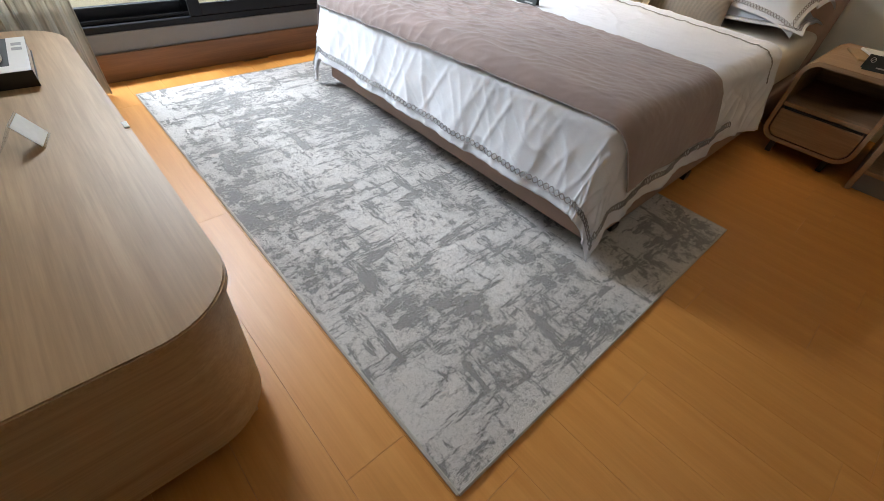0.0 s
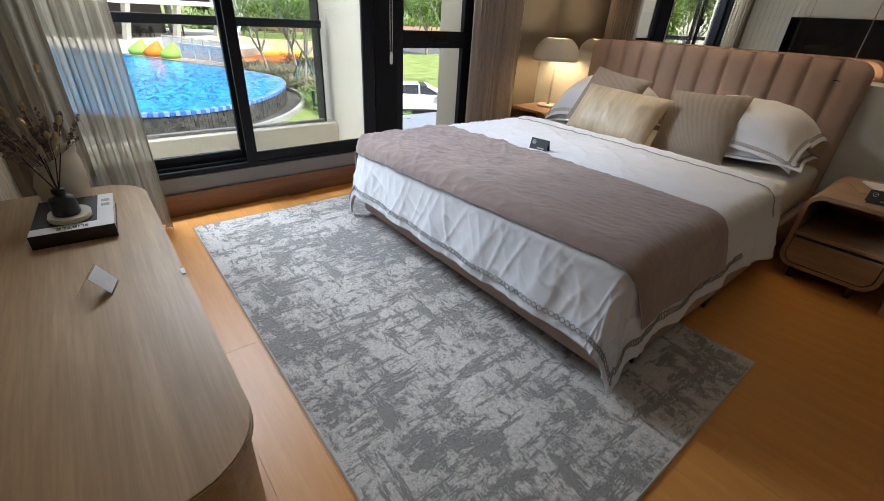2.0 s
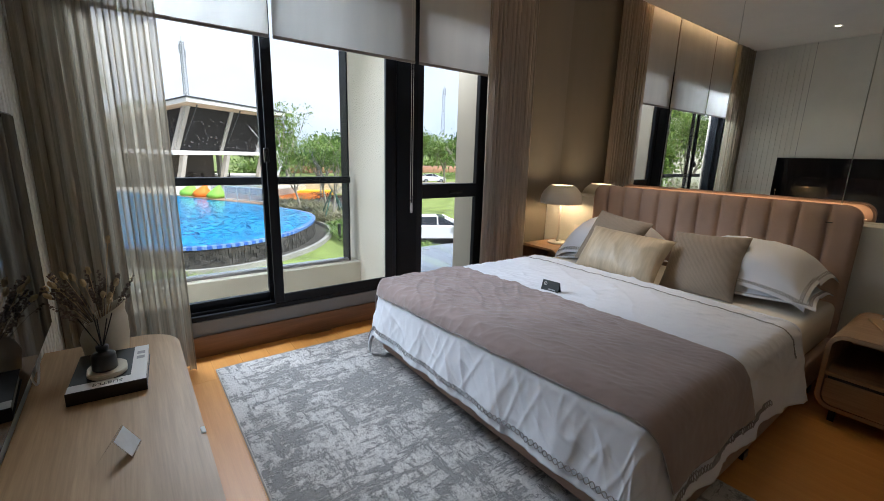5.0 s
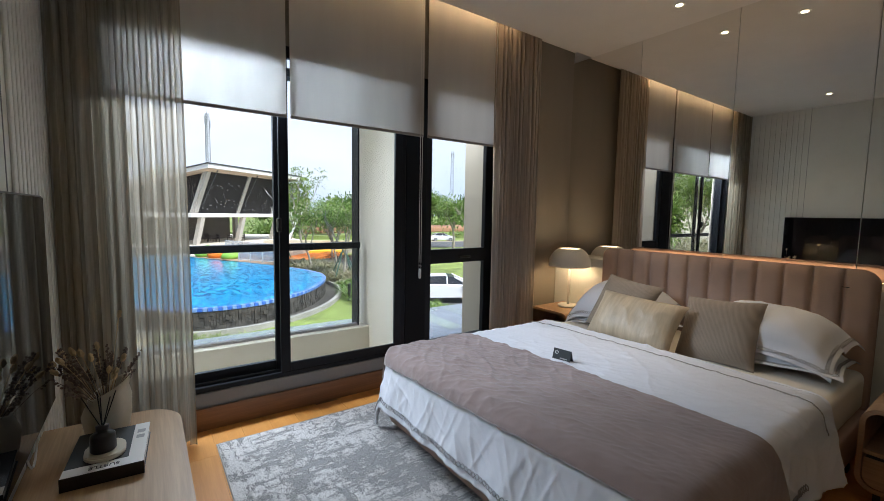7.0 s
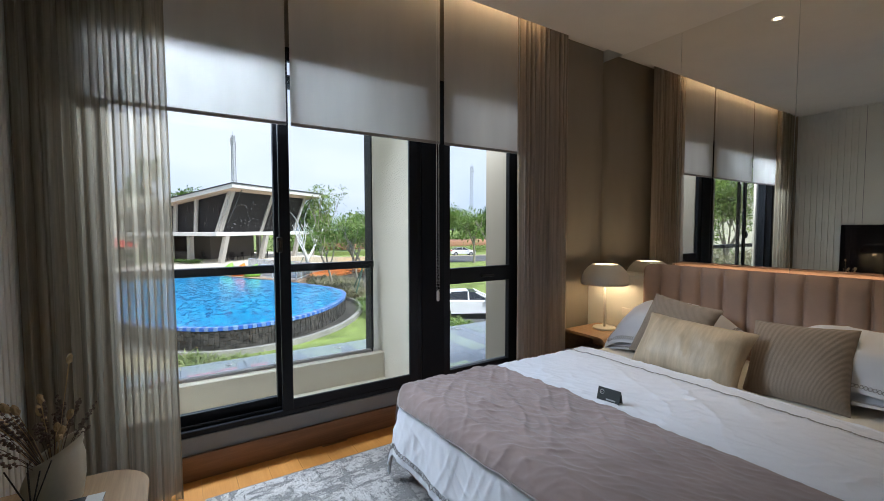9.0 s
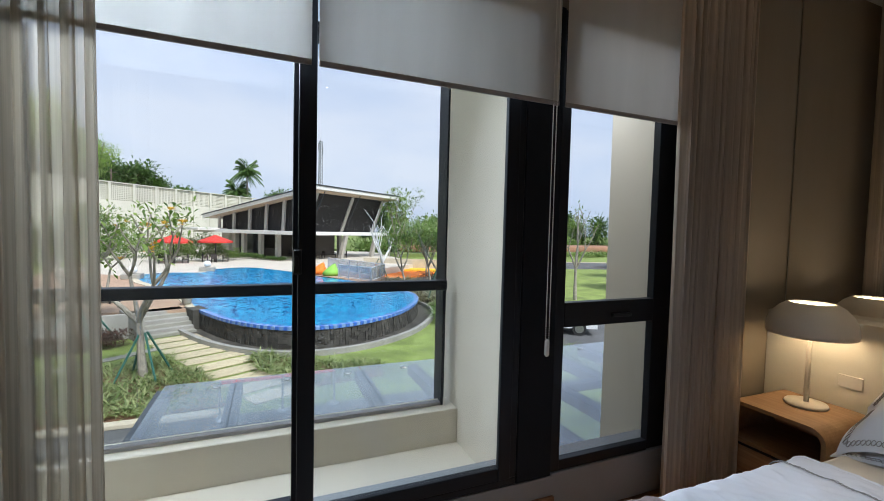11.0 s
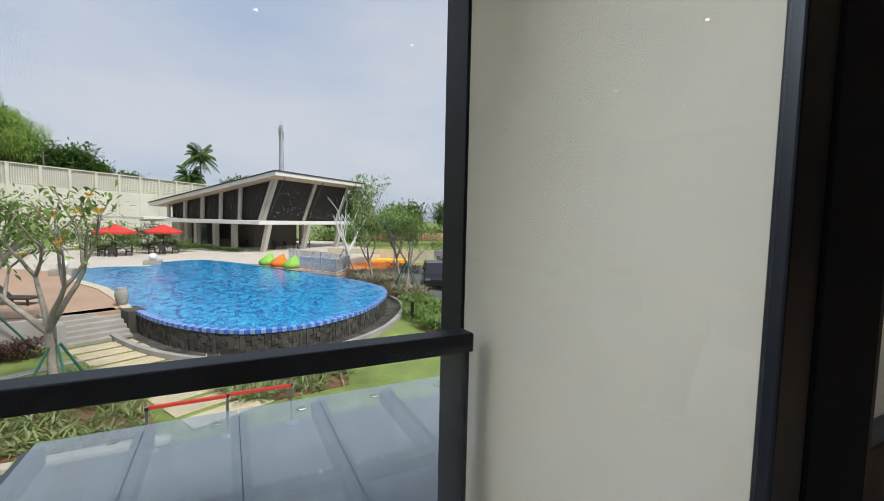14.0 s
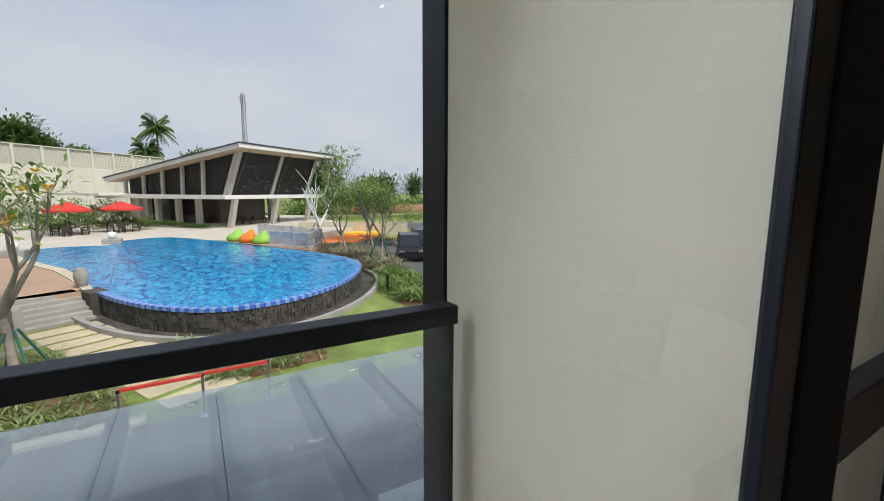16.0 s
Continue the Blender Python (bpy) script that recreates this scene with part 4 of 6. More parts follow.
VX, VY = -0.03, 2.38
vase = thing("vase", (VX, VY, CZ), "cream ceramic vase with a pinched lip holding dried stems", "vase")
vb = lathe([(r_ * 1.22, h_ * 1.08) for r_, h_ in ((0.0, 0.0), (0.055, 0.0), (0.066, 0.02), (0.074, 0.09), (0.07, 0.14), (0.06, 0.17), (0.066, 0.2), (0.06, 0.2), (0.054, 0.17), (0.064, 0.14), (0.067, 0.09), (0.0, 0.02))], (VX, VY, CZ), 36, False)
for v in vb.verts:
    d = v.co - Vector((VX, VY, CZ))
    k = max(0, d.z - 0.1) / 0.1
    v.co.z += 0.035 * k * d.x / 0.07
    v.co.x += 0.012 * k
part("body", vb, VASE, vase, smooth=True)
rng = random.Random(11)
dry = thing("dried_bouquet", (VX, VY, CZ + 0.17), "bunch of dried bunny tail grass and dark lavender in the vase", "dried flowers")
for k in range(46):
    a = rng.uniform(0, 6.28)
    l = rng.uniform(0.2, 0.36)
    sp_ = rng.uniform(0.15, 0.75)
    dx, dy = math.cos(a) * sp_ * 0.26 - 0.06, math.sin(a) * sp_ * 0.2 - 0.02
    if k == 0:
        dx, dy, l = 0.06, -0.01, 0.44
    tip = Vector((VX + dx, VY + dy, CZ + 0.1 + l * (1 - 0.35 * sp_ * (k > 0))))
    base_p = Vector((VX + dx * 0.1, VY + dy * 0.1, CZ + 0.12))
    mid = (base_p + tip) / 2 + Vector((0, 0, 0.02))
    dark = k % 3 != 0
    bm = tube([base_p, mid, tip], 0.0014, 0.001, 4)
    d = (tip - mid).normalized()
    if dark:
        for q in range(16):
            c = mid.lerp(tip, 0.2 + q * 0.055)
            o = Vector((rng.uniform(-1, 1), rng.uniform(-1, 1), rng.uniform(-1, 1))) * 0.006
            bmesh.ops.create_icosphere(bm, subdivisions=1, radius=rng.uniform(0.004, 0.0065), matrix=Matrix.Translation(c + o))
        part("stem", bm, DRIED_DARK, dry)
    else:
        hd = rng.uniform(0.7, 1.0)
        q = d.to_track_quat("Z", "Y").to_matrix().to_4x4()
        hm = Matrix.Translation(tip) @ q @ Matrix.Diagonal((0.011 * hd, 0.011 * hd, 0.024 * hd, 1))
        bmesh.ops.create_icosphere(bm, subdivisions=2, radius=1.0, matrix=hm)
        for v in bm.verts:
            if (v.co - tip).length < 0.035:
                v.co += Vector((rng.uniform(-1, 1), rng.uniform(-1, 1), rng.uniform(-1, 1))) * 0.0025
        part("stem", bm, DRIED, dry)
SGM = Matrix.Translation((0.015, 1.56, CZ)) @ pose(0, 0, 0, 0, 0, 74)
sg = folded_card("sign_holder", (0.015, 1.56, CZ), 74, 0.088, 0.085, ACRYLIC, "clear acrylic tent sign with a pale insert on the console", None, 0.094)
bm = bmesh.new()
add_box(bm, (-0.041, -0.0022, 0.007), (0.041, -0.001, 0.08))
bmesh.ops.transform(bm, matrix=SGM @ Matrix.Translation((0, -0.047, 0)) @ pose(0, 0, 0, -math.degrees(math.asin(0.047 / 0.085)), 0, 0), verts=bm.verts)
part("insert", bm, plain("pale glossy insert", (0.8, 0.84, 0.87), 0.18, relief=0.0), sg, "pale insert card")

# ---- balcony ----
fin = solid("facade_fin_1", box((2.1, Y1 + 0.004, -3.3), (2.32, 4.44, 3.3), 0.006), CREAM_WALL, "cream rendered facade fin beside the balcony", "facade", "structure")
solid("facade_fin_2", box((3.164, Y1 + 0.022, -3.3), (3.45, 3.9, 3.3), 0.006), CREAM_WALL, "cream rendered facade fin", "facade", "structure")
bm = bmesh.new()
add_box(bm, (-6, Y1 + 0.2, -0.3), (2.1, 4.17, 0.05))
add_box(bm, (-6, 4.17, -0.3), (2.1, 4.38, 0.3), 0.006)
solid("balcony_ledge", bm, CREAM_WALL, "cream rendered balcony ledge and low parapet", "balcony", "structure")
solid("balcony_soffit", box((-6, Y1 + 0.2, 3.05), (2.09, 4.36, 3.3)), CREAM_WALL, "cream soffit over the balcony", "soffit", "structure")
bm = bmesh.new()
add_box(bm, (-9, Y1 + 0.2, -3.3), (-0.47, Y1 + 0.4, 3.7))
add_box(bm, (3.45, Y1 + 0.2, -3.3), (12, Y1 + 0.4, 3.7))
add_box(bm, (-0.47, Y1 + 0.2, -3.3), (3.45, Y1 + 0.4, -0.31))
add_box(bm, (-0.47, Y1 + 0.2, 3.31), (3.45, Y1 + 0.4, 3.7))
solid("facade_wall", bm, CREAM_WALL, "cream rendered outer wall of the house", "facade", "structure")
rl = thing("balcony_railing", (0.2, 4.28, 0.3), "glass balcony railing with a dark metal top rail", "railing")
part("top_rail", box((-6, 4.235, 1.145), (2.026, 4.315, 1.212), 0.005, 2), DARK_METAL, rl)
part("bottom_channel", box((-6, 4.252, 0.3), (2.0, 4.302, 0.325), 0.003), BLIND_BAR, rl, "pale metal channel")
for x0, x1 in ((-5.9, -3.36), (-3.345, -1.6), (-1.585, 0.16), (0.175, 1.998)):
    g = part("pane", box((x0, 4.277, 0.33), (x1, 4.287, 1.152)), RAIL_GLASS, rl, "clear glass pane")
    g.visible_shadow = False
part("end_post", box((2.0, 4.25, 0.3), (2.018, 4.305, 1.146), 0.002), DARK_METAL, rl)
pf = thing("portal_frame", (2.2, 4.53, -3.3), "dark metal portal post and beam at the balcony edge", "metal frame")
part("post", box((2.09, 4.442, -3.3), (2.33, 4.62, 3.3), 0.004, 2), DARK_METAL, pf)
part("beam", box((-6, 4.45, 2.86), (2.09, 4.62, 2.94), 0.004, 2), DARK_METAL, pf)


# ---- the garden: materials ----
GZ, DZ, WZ = -3.3, -2.4, -2.37
GRASS = plain("lawn grass", (0.22, 0.28, 0.065), 0.95, var=0.34, coarse=0.9, fine=16, relief=0.8, dist=0.03)
FIELD = plain("rough field grass", (0.2, 0.25, 0.07), 0.95, var=0.35, coarse=0.12, fine=4, relief=0.6, dist=0.1)
SOIL = plain("bed soil", (0.2, 0.1, 0.055), 0.95, var=0.3, coarse=3, fine=30, relief=0.6, dist=0.02)
RED_SOIL = plain("red earth", (0.32, 0.17, 0.1), 0.95, var=0.25, coarse=0.3, fine=6, relief=0.4, dist=0.05)
ASPHALT = plain("asphalt", (0.1, 0.1, 0.1), 0.9, var=0.2, coarse=0.7, fine=60, relief=0.4, dist=0.006)
CONCRETE = plain("grey garden concrete", (0.34, 0.32, 0.29), 0.85, var=0.14, coarse=1.2, fine=40, relief=0.25)
KERB = plain("cream kerb", (0.55, 0.48, 0.36), 0.85, var=0.12, coarse=1.5, fine=40, relief=0.2)
PAVER = plain("cream stone paver", (0.6, 0.5, 0.33), 0.8, var=0.12, coarse=2.5, fine=60, relief=0.2, per=0.14)
GREY_PAVER = plain("grey stone paver", (0.36, 0.34, 0.29), 0.85, var=0.15, coarse=2.5, fine=60, relief=0.2, per=0.15)
DECK = plain("terracotta deck tile", (0.42, 0.28, 0.19), 0.8, var=0.12, coarse=0.6, fine=20, relief=0.2)
TERRACE = plain("pale terrace stone", (0.56, 0.51, 0.43), 0.8, var=0.1, coarse=0.5, fine=14, relief=0.15)
STONE = plain("dark stacked stone", (0.1, 0.09, 0.075), 0.8, var=0.35, coarse=2.0, fine=22, relief=0.5, dist=0.01, per=0.6, island=True)
BLUE_TILE = plain("blue mosaic tile", (0.06, 0.17, 0.6), 0.2, var=0.15, relief=0.05, per=0.1)
PALE_TILE = plain("pale blue mosaic tile", (0.25, 0.4, 0.72), 0.25, var=0.12, relief=0.05, per=0.2)
BARK = plain("pale bark", (0.36, 0.32, 0.26), 0.9, var=0.3, coarse=5, fine=40, relief=0.5, dist=0.01)
BROWN_BARK = plain("brown bark", (0.17, 0.13, 0.1), 0.9, var=0.3, coarse=5, fine=40, relief=0.5, dist=0.01)
WHITE_WALL = plain("white perimeter wall", (0.66, 0.63, 0.53), 0.85, var=0.1, coarse=0.3, fine=20, relief=0.15)
ROOF_WHITE = plain("white fascia", (0.72, 0.7, 0.66), 0.6, var=0.05, coarse=0.5, relief=0.05)
SOFFIT = plain("tan soffit board", (0.52, 0.4, 0.29), 0.7, var=0.06, coarse=0.5, relief=0.05)
ROOF_DARK = plain("dark roof sheet", (0.05, 0.052, 0.055), 0.6, relief=0.1)
COLUMN = plain("beige column paint", (0.46, 0.43, 0.38), 0.75, var=0.08, coarse=0.8, relief=0.1)
LOUVRE = plain("dark louvre panel", (0.022, 0.02, 0.02), 0.85, var=0.2, coarse=1.0, relief=0.1)
SLOT = plain("grey cutout", (0.15, 0.145, 0.14), 0.8, relief=0.05)
# brown kept dark, with the shade under the pavilion slab put into it
SHADE_WALL = plain("shaded brown wall", (0.15, 0.13, 0.11), 0.8, var=0.15, coarse=0.6, relief=0.1)
RED = plain("red fabric", (0.62, 0.045, 0.03), 0.8, var=0.12, coarse=2, relief=0.1)
GREEN_BAG = plain("lime bean bag cloth", (0.28, 0.55, 0.08), 0.75, var=0.1, coarse=2, relief=0.1)
ORANGE = plain("orange cloth", (0.85, 0.22, 0.02), 0.75, var=0.1, coarse=2, relief=0.1)
YELLOW = plain("yellow play surface", (0.85, 0.5, 0.03), 0.8, var=0.1, coarse=2, relief=0.1)
TEAL = plain("green play surface", (0.1, 0.3, 0.2), 0.8, var=0.1, coarse=2, relief=0.1)
STAKE = plain("green painted stake", (0.03, 0.12, 0.09), 0.6, relief=0.1)
STEEL = plain("stainless steel", (0.5, 0.5, 0.5), 0.3, 1.0, var=0.05, relief=0.02)
FENCE_METAL = plain("pale grey fence metal", (0.55, 0.58, 0.62), 0.5, var=0.06, relief=0.03)
FENCE_GLASS = pane_glass("hazy fence glass", (0.85, 0.88, 0.92), 1.0, (0.6, 0.65, 0.72), 0.3)
MAST_GREY = plain("galvanised mast steel", (0.3, 0.31, 0.33), 0.7, var=0.1, relief=0.02)
RATTAN = plain("dark rattan", (0.04, 0.032, 0.028), 0.8, var=0.2, fine=90, relief=0.4)
CAR_WHITE = plain("white car paint", (0.75, 0.75, 0.76), 0.22, var=0.02, relief=0.0)
CAR_BLACK = plain("black car paint", (0.015, 0.015, 0.02), 0.2, var=0.02, relief=0.0)
CAR_GLASS = plain("dark car glass", (0.02, 0.024, 0.03), 0.08, var=0.02, relief=0.0)
TYRE = plain("tyre rubber", (0.02, 0.02, 0.02), 0.85, relief=0.2)
TAIL = plain("red tail lamp", (0.5, 0.01, 0.01), 0.3, relief=0.0)
CANOPY = pane_glass("frosted canopy glass", (0.8, 0.84, 0.88), 0.9, (0.52, 0.57, 0.63), 0.26, 0.04)
CANOPY_STEEL = plain("canopy steel", (0.06, 0.07, 0.085), 0.5, relief=0.05)


def leaf_material(name, lo, hi):
    m, nt, b = blank(name)
    g = nt.nodes.new("ShaderNodeNewGeometry")
    n = noise_node(nt, 0.9, 3)
    c = ramp(nt, g.outputs["Random Per Island"], ((0.0, lo), (1.0, hi)))
    c2 = ramp(nt, n.outputs["Fac"], ((0.3, (0.6, 0.62, 0.6)), (0.7, (1, 1, 1))))
    col = mixc(nt, c, c2, 1.0, "MULTIPLY")
    nt.links.new(col, b.inputs["Base Color"])
    b.inputs["Roughness"].default_value = 0.55
    tl = nt.nodes.new("ShaderNodeBsdfTranslucent")
    nt.links.new(col, tl.inputs["Color"])
    mx = nt.nodes.new("ShaderNodeMixShader")
    mx.inputs["Fac"].default_value = 0.42
    nt.links.new(b.outputs["BSDF"], mx.inputs[1])
    nt.links.new(tl.outputs["BSDF"], mx.inputs[2])
    nt.links.new(mx.outputs["Shader"], nt.nodes["Material Output"].inputs["Surface"])
    return m


LEAF = leaf_material("frangipani leaves", (0.11, 0.21, 0.035), (0.34, 0.46, 0.1))
LEAF_DARK = leaf_material("dark tree leaves", (0.05, 0.11, 0.025), (0.17, 0.27, 0.06))
LEAF_LIGHT = leaf_material("light tree leaves", (0.11, 0.21, 0.04), (0.32, 0.43, 0.11))
LEAF_BAMBOO = leaf_material("bamboo leaves", (0.2, 0.36, 0.05), (0.46, 0.62, 0.13))
LEAF_WOOD = leaf_material("wood tree leaves", (0.055, 0.13, 0.03), (0.2, 0.32, 0.07))
LEAF_FLOWER = leaf_material("red flowers", (0.3, 0.03, 0.03), (0.6, 0.1, 0.08))
LEAF_STRAP = leaf_material("variegated strap leaves", (0.13, 0.2, 0.04), (0.5, 0.54, 0.24))
LEAF_REED = leaf_material("pale ornamental grass", (0.3, 0.3, 0.12), (0.62, 0.54, 0.42))
LEAF_RED = leaf_material("dark red hedge leaves", (0.07, 0.03, 0.025), (0.18, 0.09, 0.06))
LEAF_YELLOW = leaf_material("yellow blossom", (0.7, 0.35, 0.02), (0.85, 0.55, 0.05))


def water_material():
    m, nt, b = blank("pool water")
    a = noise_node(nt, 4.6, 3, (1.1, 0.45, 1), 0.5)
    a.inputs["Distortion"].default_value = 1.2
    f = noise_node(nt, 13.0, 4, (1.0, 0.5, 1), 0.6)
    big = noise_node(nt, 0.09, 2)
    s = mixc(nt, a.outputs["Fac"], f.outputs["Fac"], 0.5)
    # ripple glints and dark troughs are painted into the base colour
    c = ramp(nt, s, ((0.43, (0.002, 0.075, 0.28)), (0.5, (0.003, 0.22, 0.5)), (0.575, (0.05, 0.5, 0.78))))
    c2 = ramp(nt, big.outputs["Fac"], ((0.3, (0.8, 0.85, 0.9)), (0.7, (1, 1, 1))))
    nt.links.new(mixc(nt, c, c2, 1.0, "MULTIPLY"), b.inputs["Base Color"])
    b.inputs["Roughness"].default_value = 0.12
    b.inputs["Specular IOR Level"].default_value = 0.1
    bump(nt, b, s, 0.3, 0.05)
    return m


WATER = water_material()


# ---- ground, roads, kerbs ----
def poly(outline, z0, z1):
    return prism(outline, z0, z1)


solid("ground", box((-700, Y1 + 0.4, GZ - 0.4), (700, 900, GZ)), GRASS, "green lawn and fields running to the horizon", "ground", "structure")
bm = bmesh.new()
add_box(bm, (-60, Y1 + 0.4, GZ), (7.5, 13.35, GZ + 0.012))
solid("driveway", bm, ASPHALT, "dark asphalt driveway beside the house", "road", "structure")
bm = bmesh.new()
add_box(bm, (-60, 13.35, GZ), (0.1, 13.62, GZ + 0.12), 0.02)
solid("kerb", bm, KERB, "cream stone kerb between driveway and garden", "kerb", "structure")
RD = Matrix.Translation((36, 56, 0)) @ pose(0, 0, 0, 0, 0, -14)
solid("road", box((-26, -6, GZ), (90, 6, GZ + 0.015), turn=RD), ASPHALT, "grey asphalt road behind the pool garden", "road", "structure")
solid("road_kerb", box((-26, 6, GZ), (90, 6.3, GZ + 0.14), turn=RD), KERB, "pale road kerb", "kerb", "structure")
solid("car_park", box((12.4, 15, GZ), (19, 44, GZ + 0.012)), ASPHALT, "grey asphalt parking strip", "road", "structure")
solid("field", box((14, 74, GZ), (160, 220, GZ + 0.6)), FIELD, "rough green field beyond the road", "ground", "structure")
solid("earth_bank", box((24, 82, GZ), (150, 92, GZ + 2.0), 0.8, 3), RED_SOIL, "bare red earth bank in the field", "ground", "structure")


def in_poly(x, y, pts):
    inside = False
    for (xa, ya), (xb, yb) in zip(pts, pts[1:] + pts[:1]):
        if (ya > y) != (yb > y) and x < (xb - xa) * (y - ya) / (yb - ya) + xa:
            inside = not inside
    return inside


def leaves_mesh(items, material, name, parent=None):
    """items: place, direction, length, width, droop: each a small bent blade."""
    verts, faces = [], []
    for p, d, l, w, droop in items:
        d = d.normalized()
        s = d.cross(Vector((0, 0, 1)))
        s = s.normalized() if s.length > 1e-3 else Vector((1, 0, 0))
        k = len(verts)
        m = p + d * (l * 0.55)
        e = p + d * l - Vector((0, 0, droop * l))
        verts += [p, m - s * w, m + s * w, e]
        faces += [(k, k + 1, k + 2), (k + 1, k + 3, k + 2)]
    me = bpy.data.meshes.new(name)
    me.from_pydata(verts, [], faces)
    me.materials.append(material)
    ob = new(name, me)
    if parent:
        ob.parent = parent
        ob.location = -PLACE[parent]
    PLACE[ob] = PLACE[parent] if parent else Vector((0, 0, 0))
    return ob


def strap_bed(name, outline, n, material, size, label, seed, soil=True, category="plant bed", blades=13):
    rng = random.Random(seed)
    xs, ys = [p[0] for p in outline], [p[1] for p in outline]
    items = []
    c = 0
    while c < n:
        x, y = rng.uniform(min(xs), max(xs)), rng.uniform(min(ys), max(ys))
        if not in_poly(x, y, outline):
            continue
        c += 1
        for _ in range(blades):
            a, t = rng.uniform(0, 6.28), rng.uniform(0.35, 1.3)
            d = Vector((math.cos(a), math.sin(a), t))
            l = size * rng.uniform(0.7, 1.25)
            items.append((Vector((x + rng.uniform(-0.05, 0.05), y + rng.uniform(-0.05, 0.05), GZ + 0.03)), d, l, 0.045 * size * rng.uniform(0.7, 1.3), rng.uniform(0.1, 0.45)))
    ob = tagged(leaves_mesh(items, material, name), label, category, kind="stuff")
    if soil:
        solid("soil_bed", poly(outline, GZ, GZ + 0.03), SOIL, "dark red soil under the planting", "soil", "structure")
    return ob


BED1 = [(-9.5, 14.0), (-2.2, 13.85), (-0.2, 14.0), (-0.75, 16.1), (-2.6, 19.2), (-4.4, 18.4), (-6.4, 16.6), (-9.5, 15.4)]
strap_bed("strap_leaf_bed", BED1, 430, LEAF_STRAP, 0.5, "bed of variegated strap-leaved plants", 1)
BED2 = [(1.5, 14.6), (4.4, 15.0), (4.6, 16.0), (2.4, 17.0), (0.5, 18.4), (0.2, 17.6)]
strap_bed("strap_leaf_bed", BED2, 130, LEAF_STRAP, 0.55, "small bed of variegated strap-leaved plants", 2)
BED3 = [(8.9, 19.0), (11.5, 19.0), (12.2, 27), (10.6, 26.4), (9.4, 22.5)]
strap_bed("shrub_bed", BED3, 170, LEAF_LIGHT, 0.85, "light green shrub planting beside the lawn", 3)
BED4 = [(10.2, 26.8), (12.3, 27), (12.6, 37), (9.4, 37.5), (9.0, 34), (10.3, 30)]
strap_bed("ornamental_grass", BED4, 330, LEAF_REED, 1.35, "feathery pale ornamental grass by the pool", 4, blades=16)
BED5 = [(11.4, 12.5), (12.3, 12.5), (12.3, 19.5), (11.4, 19.5)]
strap_bed("strap_leaf_bed", BED5, 90, LEAF_LIGHT, 0.7, "green planting strip along the parking", 5)

# ---- stepping path ----
pm = bmesh.new()
add_box(pm, (-1.0, -0.36, 0), (1.0, 0.36, 0.045), 0.012)
slab_me = bpy.data.meshes.new("paver")
pm.to_mesh(slab_me)
pm.free()
slab_me.materials.append(PAVER)
path_thing = thing("stepping_path", (-0.8, 18.2, GZ), "path of wide cream stone slabs set in the lawn", "path", kind="structure")
for k in range(10):
    t = k / 9
    piece("paver", slab_me, path_thing, pose(1.25 + (-2.85 - 1.25) * t, 14.55 + (22.1 - 14.55) * t, GZ + 0.002, 0, 0, 27))
gm = bmesh.new()
add_box(gm, (-0.55, -0.2, 0), (0.55, 0.2, 0.04), 0.012)
g_me = bpy.data.meshes.new("paver")
gm.to_mesh(g_me)
gm.free()
g_me.materials.append(GREY_PAVER)
gp = thing("stepping_stones", (-6, 18.8, GZ), "grey stepping stones in the grass", "path", kind="structure")
for x, y, a in ((-6.3, 17.9, 8), (-6.6, 18.55, 8), (-6.9, 19.2, 8), (-7.2, 19.85, 8), (-7.5, 20.5, 8), (-5.2, 18.9, 35), (-4.3, 19.7, 35), (-3.5, 20.4, 35)):
    piece("paver", g_me, gp, pose(x, y, GZ + 0.002, 0, 0, a))


# ---- pool ----
def spline(pts, n):
    out = []
    m = len(pts)
    for i in range(m):
        p0, p1, p2, p3 = (Vector((*pts[(i + k - 1) % m], 0)) for k in range(4))
        for k in range(n):
            t = k / n
            out.append(0.5 * (2 * p1 + (p2 - p0) * t + (2 * p0 - 5 * p1 + 4 * p2 - p3) * t * t + (3 * p1 - p0 - 3 * p2 + p3) * t ** 3))
    return out


POOL = [(-2.35, 24.5), (-0.8, 21.4), (0.85, 19.55), (2.37, 18.9), (4.33, 19.25), (6.55, 20.85), (8.4, 23.5), (9.2, 26.0), (8.9, 28.5), (7.7, 31.7), (5.4, 36.4), (1.1, 43.9),
        (-1.4, 46.2), (-4.0, 44.2), (-4.3, 41.9), (-7.1, 42.0), (-8.5, 39.7), (-7.0, 35.5), (-4.4, 30.8), (-3.1, 27.3)]
ring = spline(POOL, 8)
pool = thing("pool", (2, 27, GZ), "large curved blue swimming pool with a raised stone-clad edge", "swimming pool", kind="structure")
part("basin", prism([(p.x, p.y) for p in ring], GZ, WZ - 0.03), CONCRETE, pool)
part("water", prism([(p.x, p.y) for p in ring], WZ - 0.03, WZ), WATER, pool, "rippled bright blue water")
bm = bmesh.new()
rng = random.Random(5)
arc = ring[:72]
for a, b in zip(arc, arc[1:]):
    d = b - a
    if d.length < 1e-4:
        continue
    n = max(1, round(d.length / 0.14))
    t = d.normalized()
    o = Vector((t.y, -t.x, 0))
    for k in range(n):
        p = a + d * (k / n)
        z = GZ + 0.02
        while z < WZ - 0.16:
            h = rng.uniform(0.13, 0.24)
            h = min(h, WZ - 0.15 - z)
            if h < 0.04:
                break
            w = d.length / n * 0.97
            dep = rng.uniform(0.015, 0.06)
            M = Matrix(((t.x, o.x, 0, p.x), (t.y, o.y, 0, p.y), (0, 0, 1, z), (0, 0, 0, 1)))
            add_box(bm, (0.004, -0.01, 0), (w, dep, h - 0.008), turn=M)
            z += h
